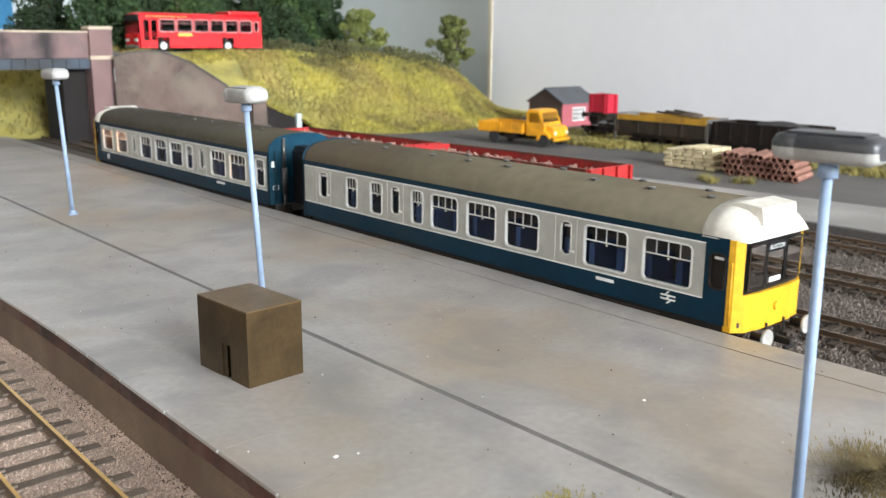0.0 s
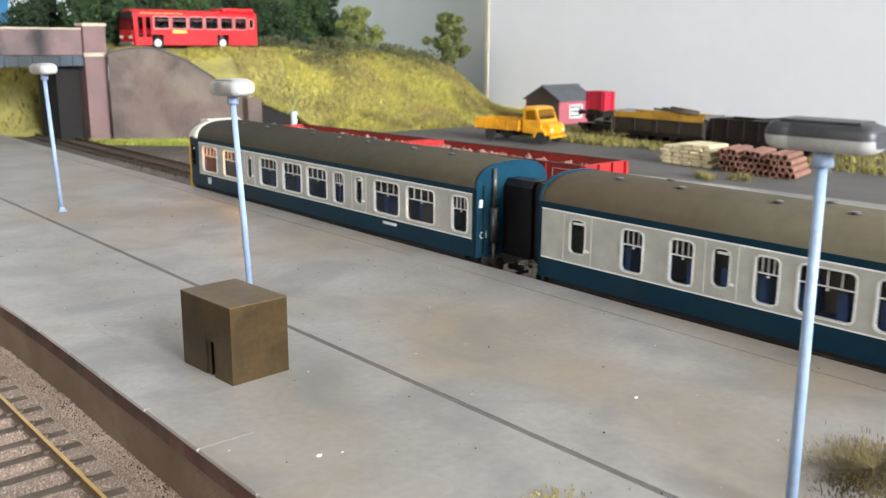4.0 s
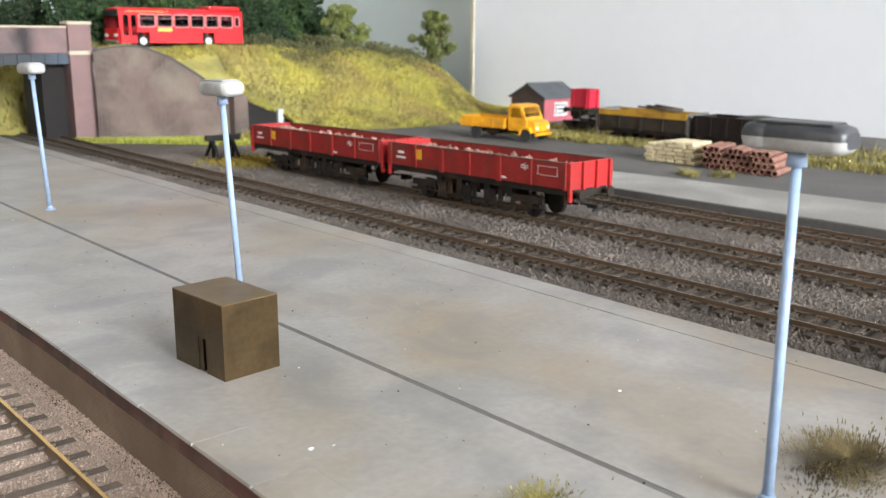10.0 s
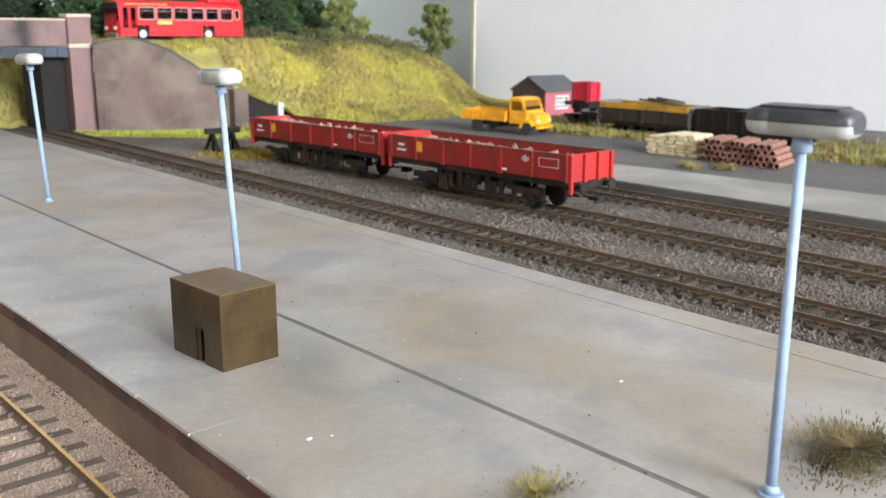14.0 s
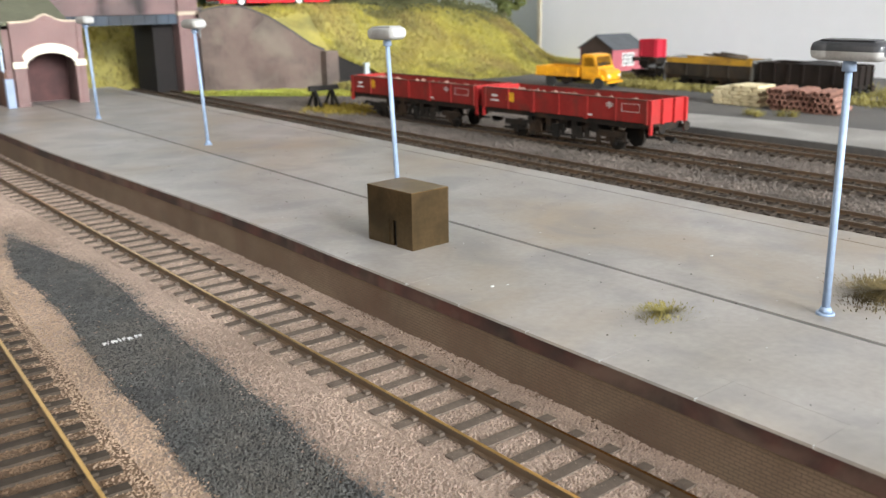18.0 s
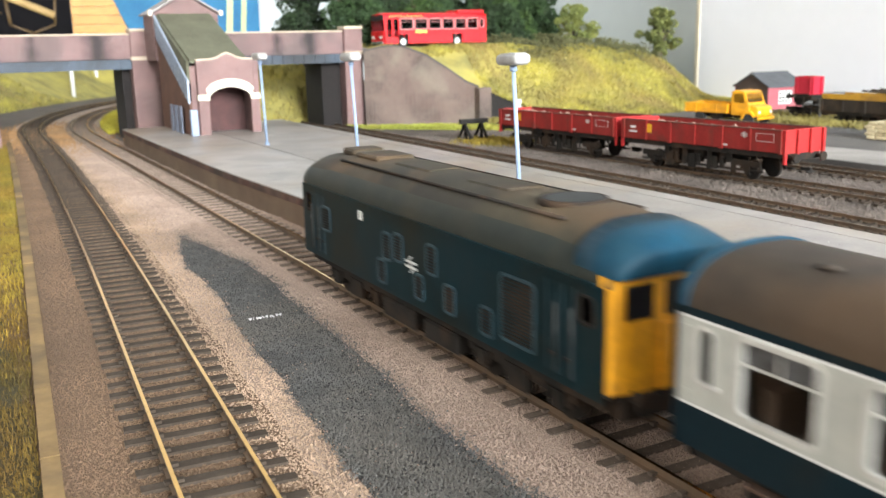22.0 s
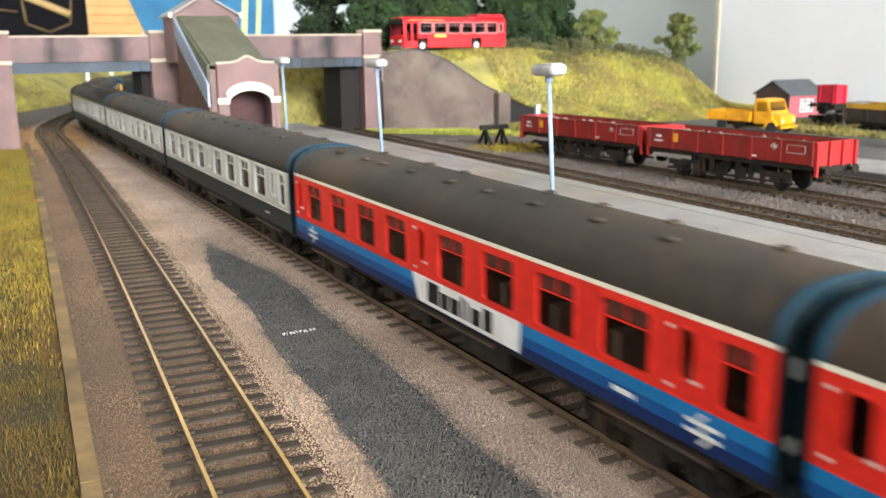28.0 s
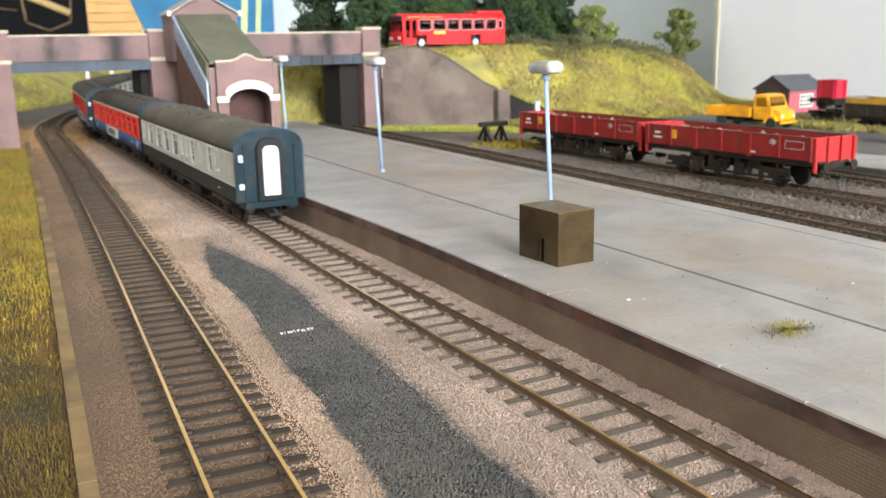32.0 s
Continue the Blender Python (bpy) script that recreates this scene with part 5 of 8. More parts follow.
    for yy in (-L / 2 + 36, L / 2 - 36):
        bogie(t, yy, 33.5, 6.0)
    vents(t, [Y(o) for o in (20, 42, 66, 108, 130, 152, 184, 208)], (-5.5,), z1 + 0.25, W, VENT, 0.75)
    vents(t, [Y(o) for o in (28, 54, 90, 120, 142, 196)], (5.5,), z1 + 0.25, W, VENT, 0.75)
    bm = B()
    box(bm, -W / 2 - 0.1, -W / 2 + 0.02, *sorted((Y(180), Y(189)) if cab_end > 0 else (Y(45.5), Y(53))), 19.2, 20.3)
    part("number_bar", bm, MARKING, t, "white fleet number as a bar")
    if cab_end < 0:
        arrows(t, -W / 2, Y(24.5), 19.2, 5.4)
    else:
        bm = B()
        box(bm, -W / 2 - 0.1, -W / 2 + 0.02, *sorted((Y(24), Y(27.5))), 16.8, 20.2)
        part("notice", bm, MARKING, t)
    if lit:
        bm = B()
        box(bm, -16.8, 16.8, *sorted((Y(17), Y(18))), zb + 1.6, z0)
        box(bm, -16.8, 16.8, *sorted((Y(62), Y(63))), zb + 1.6, z0)
        box(bm, -0.9, 0.9, *sorted((Y(18), Y(62))), zb + 1.6, z0)
        part("luggage_bay", bm, WOODY, t, "warm orange-lit guard's bay")
        for o, x in ((50, -9), (29, -6)):
            bm = B()
            bmesh.ops.create_icosphere(bm, subdivisions=2, radius=1.5 if o > 40 else 0.9, matrix=Matrix.Translation((x, Y(o), 37.0)))
            part("cabin_lamp", bm, BULB, t, "glowing warm cabin lamp")
        bm = B()
        bmesh.ops.create_icosphere(bm, subdivisions=2, radius=0.7, matrix=Matrix.Translation((-14.5, Y(212), 25.0)))
        part("cabin_lamp", bm, BULB, t, "glowing warm cabin lamp")
    return t


glass_dark = glass_mat("windscreen_glass", (0.35, 0.37, 0.4), 0.03)


# -- locomotive --
CANTRAIL = mat("grimy_roof_edge", (0.016, 0.021, 0.018), (0.022, 0.023, 0.017), 20, 0.5, 0.04, spec=0.2, stain=(0.04, 0.033, 0.02), stain_size=26, stain_amount=0.5)


def locomotive():
    L, W, zb, z0, z1 = 180.0, 35.0, 12.5, 37.5, 49.5
    t = thing("diesel_locomotive", 0, 0, RAIL_Z, 0, "weathered dark blue diesel locomotive with yellow ends", "locomotive", "")
    for s in (-1, 1):
        bm = B()
        holes = [(*sorted((e * (L / 2 - 5.2), e * (L / 2 - 10.5))), 28.5, 34.5) for e in (-1, 1)]
        side_panel(bm, s * W / 2, -L / 2 + 1.5, L / 2 - 1.5, [(zb, z0, 0)], holes)
        side = part("bodyside", bm, [DARK_BLUE], t, "grimy dark blue bodyside")
        window_set(side, s * W / 2, holes, UNDER, glass_dark, None, 0, 0.6)
        x = s * W / 2
        for o, z, w, h in ((74, 27, 6.5, 9), (82, 28, 6.5, 9), (70, 18.5, 6.5, 8), (103, 28.5, 6.5, 9), (95, 19, 6, 8), (113, 19.5, 6.5, 8.5), (132, 18.5, 6.5, 8), (146, 24.5, 15, 17), (24, 27.5, 9, 9)):
            bm = B()
            ring_frame(bm, x, L / 2 - o, z, w, h, 0.7, 0.35, 1.6)
            g = part("grille", bm, PALER_BLUE, side, "side grille with paler blue edges")
            bm = B()
            for k in np.arange(-h / 2 + 1, h / 2 - 0.6, 0.9):
                xa, xb = sorted((x + s * 0.02, x + s * 0.25))
                box(bm, xa, xb, L / 2 - o - w / 2 + 0.7, L / 2 - o + w / 2 - 0.7, z + k, z + k + 0.45)
            part("louvre", bm, UNDER, g)
        for o in (14, 20):
            door_line(t, x, L / 2 - o - 2, L / 2 - o + 2, zb + 2, z0 - 2, PALER_BLUE, UNDER)
            door_line(t, x, -L / 2 + o - 2, -L / 2 + o + 2, zb + 2, z0 - 2, PALER_BLUE, UNDER)
        for o in (12, 18):
            for e in (-1, 1):
                bm = B()
                rod(bm, (x + s * 0.7, e * (L / 2 - o), 15), (x + s * 0.7, e * (L / 2 - o), 31), 0.2, None, 6)
                part("handrail", bm, VENT, side)
        arrows(t, x, L / 2 - 90, 24.5, 7.0)
        bm = B()
        xa, xb = sorted((x, x + s * 0.08))
        box(bm, xa, xb, L / 2 - 56, L / 2 - 53, 32, 35)
        part("number_bar", bm, MARKING, t)
        bm = B()
        xa, xb = sorted((x, x + s * 0.8))
        box(bm, xa, xb, -L / 2 + 4, L / 2 - 4, z0 - 0.3, z0 + 0.6)
        part("gutter", bm, DARK_BLUE, t)
    bm = B()
    roof_shell(bm, W, z0, z1, [(-L / 2 + 1, 0.97, 0.72), (-L / 2 + 6, 1, 0.88), (-L / 2 + 20, 1, 0.95), (-L / 2 + 24, 1, 1), (L / 2 - 24, 1, 1), (L / 2 - 20, 1, 0.95), (L / 2 - 6, 1, 0.88), (L / 2 - 1, 0.97, 0.72)], 16, 3)
    roof = part("roof", bm, [ROOF_BROWN, CANTRAIL], t, "brown-dusted roof with dark green-grey edges")
    bm = B()
    roof_shell(bm, W - 0.6, z0 + 2.2, z1 - 0.1, [(-L / 2 - 2.0, 0.94, 0.46), (-L / 2 + 0.5, 0.99, 0.72), (-L / 2 + 6, 1, 0.9), (-L / 2 + 13, 1, 1.0)])
    part("cab_roof", bm, END_BLUE, t, "blue cab roof")
    bm = B()
    rod(bm, (0, -54, z1 - 1.2), (0, -54, z1 + 0.5), 9.0, 8.4, 26)
    fan = part("fan_grille", bm, UNDER, roof)
    bm = B()
    rod(bm, (0, -54, z1 + 0.5), (0, -54, z1 + 0.56), 7.4, 7.4, 24)
    part("fan", bm, CAB_BLACK, fan)
    for y0, y1, x0, x1, h in ((44, 62, -7, 7, 0.9), (10, 34, -6, 6, 0.25), (66, 76, -6, 6, 1.3), (-34, -12, -6, 6, 0.2)):
        bm = B()
        box(bm, x0, x1, y0, y1, z1 - 1.2, z1 + h)
        bevel(bm, 0.7)
        part("roof_panel", bm, ROOF_BROWN, roof)
    for s in (-1, 1):
        bm = B()
        rod(bm, (s * 11.5, -66, z1 - 1.6), (s * 11.5, 64, z1 - 1.6), 0.5, None, 6)
        part("roof_edge", bm, UNDER, roof)
    for e in (-1, 1):
        y = e * L / 2
        bm = B()
        plan = [(-W / 2 + 0.1, y - e * 3.5), (-W / 2 + 1.0, y - e * 1.0), (-12, y + e * 0.4), (12, y + e * 0.4), (W / 2 - 1.0, y - e * 1.0), (W / 2 - 0.1, y - e * 3.5)]
        prism(bm, plan, "z", zb + 2, z0 + (1.0 if e > 0 else 2.4))
        cab = part("cab_front", bm, LOCO_YELLOW, t, "yellow cab end")
        for x0, x1 in ((-13.8, -6.4), (-3.4, 3.4), (6.4, 13.8)):
            bm = B()
            box(bm, x0, x1, *sorted((y + e * 0.1, y + e * 0.62)), 30.4, 38.0)
            bevel(bm, 0.25)
            part("windscreen", bm, CAB_BLACK, cab, "dark windscreen")
        bm = B()
        prism(bm, [(-4.6, zb + 2), (4.6, zb + 2), (4.6, 29), (-4.6, 29)], "y", *sorted((y + e * 0.3, y + e * 1.2)))
        part("gangway_door", bm, LOCO_YELLOW, cab)
        bm = B()
        box(bm, -13.5, 13.5, *sorted((y - e * 4, y + e * 0.8)), 8.5, zb + 1.95)
        part("buffer_beam", bm, UNDER, t)
        buffers(t, y + e * 0.5, e)
        hook(t, y, e)
    bm = B()
    box(bm, -15, 15, -L / 2 + 4, L / 2 - 4, 9.5, zb - 0.05)
    part("underframe", bm, UNDER, t)
    for ya, yb in ((-24, -4), (2, 24)):
        bm = B()
        box(bm, -16, 16, ya, yb, 3.5, 9.4)
        bevel(bm, 0.6)
        part("fuel_tank", bm, UNDER, t)
    for yy in (-L / 2 + 40, L / 2 - 40):
        bogie(t, yy, 34.0, 7.0)
    bm = B()
    box(bm, -15, 15, -L / 2 + 3, L / 2 - 3, zb, zb + 1)
    part("floor", bm, CABIN, t)
    bm = B()
    box(bm, -15, 15, -L / 2 + 16, L / 2 - 16, zb + 1.1, z0)
    part("engine", bm, CAB_BLACK, t)
    return t


EXPRESS, RAILCAR = [], []
EXPRESS.append((locomotive(), 82))
_front = coach("passenger_coach", "plain", "blue and grey passenger coach with a dark weathered roof")
_list = [
    _front,
    coach("passenger_coach", "first", "blue and grey coach with a yellow first class stripe", FIRST_WIN, FIRST_DOOR),
    copy_thing(_front, pose(0, 0, 0)),
    copy_thing(_front, pose(0, 0, 0)),
    coach("ferry_coach", "ferry", "red coach with blue stripes and a white name panel"),
]
_list.append(coach("ferry_coach", "ferry", "red coach with blue stripes and a white name panel", [(35, 47), (60, 73), (84, 98), (109.5, 123.5), (145.5, 160), (170, 186), (197, 212), (222, 236)], [(6, 12), (22, 27), (132, 138)], panel=(79.6, 82.9, 140.5, 144.7)))
_list.append(coach("brake_coach", "plain", "blue and grey brake coach with a white gangway blind", BRAKE_WIN, BRAKE_DOOR, True, ROOF_DUSTY))
for _i, _c in enumerate(_list):
    EXPRESS.append((_c, 192 + 125 + 257 * _i))
RAILCAR.append((railcar("railcar", CAR_A, "blue and grey railcar with warm lit windows and yellow end", True, 1), 118))
RAILCAR.append((railcar("railcar", CAR_B, "blue and grey railcar with yellow cab and white dome", False, -1), 383.5))


track("near_track", a_line, -643.5, 1700, "running line beside the platform with brown sleepers and bright rails", RAIL_TOP, 9.7, seed=3, mesh=DUSTY_MESH)
track("kerbside_track", b_line, -639.4, 1650, "siding with brown sleepers and bright rails", RAIL_TOP, 8.33, seed=4)
track("platform_track", straight(DMU_X, -700), 0, 1520, "running line hidden behind the platform", DULL_RAIL, seed=5)
track("through_track", straight(C_X, -700), 0, 1520, "dull-railed running line in dark ballast", DULL_RAIL, seed=6)
track("wagon_track", straight(D_X, -700), 0, 1165, "dull-railed siding under the red wagons", DULL_RAIL, seed=7, drop=siding_drop)
track("loop_track", straight(E_X, -700), 0, 960, "dull-railed siding beside the roadway", DULL_RAIL, seed=8)
track("yard_track", straight(F_X, -700), 0, 1220, "overgrown siding along the back wall", DULL_RAIL, seed=9)
track("stub_track", straight(694, 385), 0, 80, "short overgrown stub siding", DULL_RAIL, seed=10)
platform()


# ---- platform things ----
def hut():
    t = thing("lamp_hut", 52.2, 0, 0, 3.5, "small plain bronze-brown block hut on the platform", "hut")
    w, d, h = 15.9, 22.9, 19.1
    bm = B()
    # walls as one shell with a doorway slot in the long face
    y0, y1, dh = 8.0, 11.8, 8.8
    for a in ((0, 1.2, 0, y0, 0, h), (0, 1.2, y1, d, 0, h), (0, 1.2, y0, y1, dh, h), (w - 1.2, w, 0, d, 0, h), (1.2, w - 1.2, 0, 1.2, 0, h), (1.2, w - 1.2, d - 1.2, d, 0, h)):
        box(bm, *a)
    bmesh.ops.remove_doubles(bm, verts=bm.verts[:], dist=0.001)
    part("body", bm, HUT, t)
    bm = B()
    box(bm, -0.05, w + 0.05, -0.05, d + 0.05, h - 0.3, h + 0.02)
    bevel(bm, 0.15, 2)
    part("roof", bm, mat("bronze_top", (0.22, 0.135, 0.055), (0.13, 0.08, 0.035), 10, 0.32, 0.05, metal=0.65), t, "paler brown flat roof")
    bm = B()
    box(bm, 0.3, 0.8, y0 + 1.9, y1 - 0.05, 0.05, dh - 0.1)
    part("door", bm, HUT, t, "narrow half-open door")
    # near-black sheet behind the doorway stands in for the unlit inside
    bm = B()
    box(bm, 1.3, 1.6, y0 - 1, y1 + 1, 0.02, dh + 1)
    part("dark_inside_sheet", bm, BLACKISH, t)


hut()


def platform_lamp(label, head_mats, head_label):
    t = thing("platform_lamp", 0, 0, 0, 0, label, "street lamp", "lamps along the platform")
    bm = B()
    rod(bm, (0, 0, 0), (0, 0, 0.6), 2.4, 2.2, 18)
    rod(bm, (0, 0, 0.7), (0, 0, 2.0), 1.6, 1.3, 16)
    part("base", bm, POLE, t)
    bm = B()
    rod(bm, (0, 0, 1.9), (0, 0, 62.2), 1.0, 0.85, 16)
    part("pole", bm, POLE, t)
    bm = B()
    rod(bm, (0, 0, 61.2), (0, 0, 63.6), 1.7, 1.5, 16)
    part("collar", bm, POLE, t)
    bm = B()
    n = 24
    rings = []
    for y, fw, fh in ((-8.8, 0.62, 0.55), (-8.1, 0.9, 0.85), (-6.8, 1, 1), (4.1, 1, 1), (4.25, 0.98, 0.98), (4.4, 1, 1), (6.8, 1, 1), (8.1, 0.9, 0.85), (8.8, 0.62, 0.55)):
        ring = []
        for k in range(n):
            a = 2 * math.pi * k / n
            c, s = math.cos(a), math.sin(a)
            ring.append(bm.verts.new((3.9 * fw * math.copysign(abs(c) ** 0.6, c), y, 66 + 2.4 * fh * math.copysign(abs(s) ** 0.6, s))))
        rings.append(ring)
    for a, b in zip(rings, rings[1:]):
        for k in range(n):
            f = bm.faces.new((a[k], a[(k + 1) % n], b[(k + 1) % n], b[k]))
            f.smooth, f.material_index = True, 1 if k >= n // 2 else 0
    bm.faces.new(rings[0]), bm.faces.new(rings[-1])
    head = part("lamp_head", bm, head_mats, t, head_label)
    bm = B()
    box(bm, -2.7, 2.7, -6.5, 6.5, 68.1, 68.6)
    bevel(bm, 0.2)
    part("top_plate", bm, head_mats[0], head)
    return t


_first = platform_lamp("slim pale blue-grey platform lamp with a dark glossy head", [LAMP_DARK, LAMP_HEAD], "dark oblong lamp head with a pale underside")
_first.matrix_basis = pose(96.4 * MM, -116.6 * MM, 0, 0, -1.0, 2)
_lamp = platform_lamp("slim pale blue-grey platform lamp with a dirty white head", [LAMP_HEAD, LAMP_HEAD], "dirty white oblong lamp head")
_lamp.matrix_basis = pose(91.5 * MM, 61.4 * MM, 0, -1.2, -2.35, -3)
copy_thing(_lamp, pose(98.5 * MM, 253 * MM, 0, -1.0, -2.0, 1))
copy_thing(_lamp, pose(91.6 * MM, 413.8 * MM, 0, 0, -1.5, 0))


def leaves(name, centres, radii, count, size, material, parent, seed):
    """A crown: clumps of small leaf shapes scattered through lobes."""
    rng = np.random.default_rng(seed)
    c = np.asarray(centres, float)
    k = rng.integers(0, len(c), count)
    d = rng.normal(size=(count, 3))
    d /= np.linalg.norm(d, axis=1, keepdims=True)
    r = np.asarray(radii)[k] * rng.uniform(0.55, 1.05, count) ** 0.6
    p = c[k] + d * r[:, None] * np.array([1, 1, 0.85])
    u = rng.normal(size=(count, 3))
    u /= np.linalg.norm(u, axis=1, keepdims=True)
    w = np.cross(u, rng.normal(size=(count, 3)))
    w /= np.linalg.norm(w, axis=1, keepdims=True)
    s = size * rng.uniform(0.6, 1.4, count)[:, None]
    n = np.cross(u, w) * s * 0.35
    v = np.stack([p - u * s, p + w * s * 0.8 + n, p + u * s, p - w * s * 0.8 + n], 1).reshape(-1, 3)
    f = (np.arange(count)[:, None] * 4 + np.arange(4)).tolist()
    return raw(name, v, f, material, parent)


LEAF_DARK = mat("dark_foliage", (0.030, 0.062, 0.016), (0.012, 0.028, 0.009), 25, 0.8, 0, random_amount=0.7)
LEAF_MID = mat("mid_foliage", (0.07, 0.125, 0.025), (0.04, 0.08, 0.02), 20, 0.8, 0, random_amount=0.6)
LEAF_OLIVE = mat("olive_foliage", (0.14, 0.145, 0.03), (0.085, 0.10, 0.025), 20, 0.8, 0, random_amount=0.5)
LEAF_SPRING = mat("fresh_foliage", (0.19, 0.20, 0.05), (0.08, 0.105, 0.03), 16, 0.8, 0, random_amount=0.6)
BARK = mat("tree_bark", (0.09, 0.065, 0.045), (0.06, 0.045, 0.03), 8, 0.9, 0.3)


def tree(x, y, z, h, w, material, label, seed, count=2600, size=1.7, low=0.25, lobe=1.0):
    t = thing("tree", x, y, z, 0, label, "tree", "trees along the road")
    rng = random.Random(seed)
    bm = B()
    rod(bm, (0, 0, -6), (rng.uniform(-1, 1), rng.uniform(-1, 1), h * 0.6), h * 0.035, h * 0.018, 8)
    lobes, radii = [], []
    for i in range(40):
        a, f = rng.uniform(0, 6.28), rng.uniform(low, 0.97)
        rr = w / 2 * (1.15 - 0.8 * f) * rng.uniform(0.2, 1.05)
        c = (rr * math.cos(a), rr * math.sin(a), h * f)
        lobes.append(c)
        radii.append(lobe * w * rng.uniform(0.12, 0.23) * (1.2 - 0.5 * f))
        if i % 2 == 0:
            rod(bm, (0, 0, h * f * 0.55), c, h * 0.014, h * 0.005, 5)
    part("trunk", bm, BARK, t)
    leaves("crown", lobes, radii, count, size, material, t, seed)
    return t


for _i, (_x, _y, _h, _w, _m, _z) in enumerate((
    (318, 800, 96, 72, LEAF_DARK, 55), (366, 812, 112, 82, LEAF_DARK, 55), (414, 800, 90, 72, LEAF_MID, 57), (458, 815, 104, 78, LEAF_DARK, 56),
    (505, 800, 88, 72, LEAF_DARK, 55), (552, 806, 90, 74, LEAF_MID, 52), (596, 815, 84, 66, LEAF_DARK, 50), (395, 852, 128, 94, LEAF_DARK, 55), (488, 860, 130, 96, LEAF_DARK, 54), (290, 860, 110, 80, LEAF_DARK, 52), (572, 850, 112, 84, LEAF_DARK, 50), (640, 850, 86, 66, LEAF_DARK, 44), (340, 775, 60, 54, LEAF_DARK, 60), (440, 778, 62, 56, LEAF_DARK, 60), (530, 778, 56, 56, LEAF_DARK, 58))):
    tree(_x, _y, _z, _h * 1.05, _w * 1.15, _m, "broad dark green tree behind the road", 20 + _i, 13000, 1.9, 0.04)
tree(622, 742, 52, 66, 76, LEAF_SPRING, "small fresh green tree on the embankment", 40, 6500, 1.6, 0.2, 0.62)
tree(772, 742, 28, 88, 84, LEAF_SPRING, "small straggly green tree by the wall", 41, 6500, 1.6, 0.25, 0.55)
tree(284, 905, 50, 40, 38, LEAF_OLIVE, "small rounded olive bush behind the bridge", 42, 1800, 1.6, 0.2)
tree(240, 960, 38, 40, 38, LEAF_OLIVE, "small rounded olive bush behind the bridge", 43, 1800, 1.6, 0.2)


# ---- road vehicles ----
BUS_RED = mat("bus_red", (0.66, 0.012, 0.018), (0.58, 0.01, 0.015), 30, 0.25, 0.01, coat=0.4)
LORRY_YELLOW = mat("lorry_yellow", (0.74, 0.34, 0.01), (0.64, 0.28, 0.01), 14, 0.45, 0.02, stain=(0.30, 0.12, 0.02), stain_size=14, stain_amount=0.5)
TYRE = mat("tyre_rubber", (0.02, 0.02, 0.02), None, 6, 0.85, 0.05)
HUB = mat("white_hub", (0.75, 0.75, 0.73), None, 6, 0.5, 0.02)
CHROME = mat("chrome_bumper", (0.75, 0.75, 0.76), None, 10, 0.2, 0, metal=0.8)


def road_wheel(parent, x, y, r, s, hub=True):
    bm = B()
    xa, xb = (x - s * 3.2, x)
    rod(bm, (xa, y, r), (xb, y, r), r, r * 0.97, 20)
    w = part("wheel", bm, TYRE, parent)
    if hub:
        bm = B()
        rod(bm, (x - s * 0.1, y, r), (x + s * 0.35, y, r), r * 0.68, r * 0.55, 16)
        part("hub", bm, HUB, w, "white wheel hub")


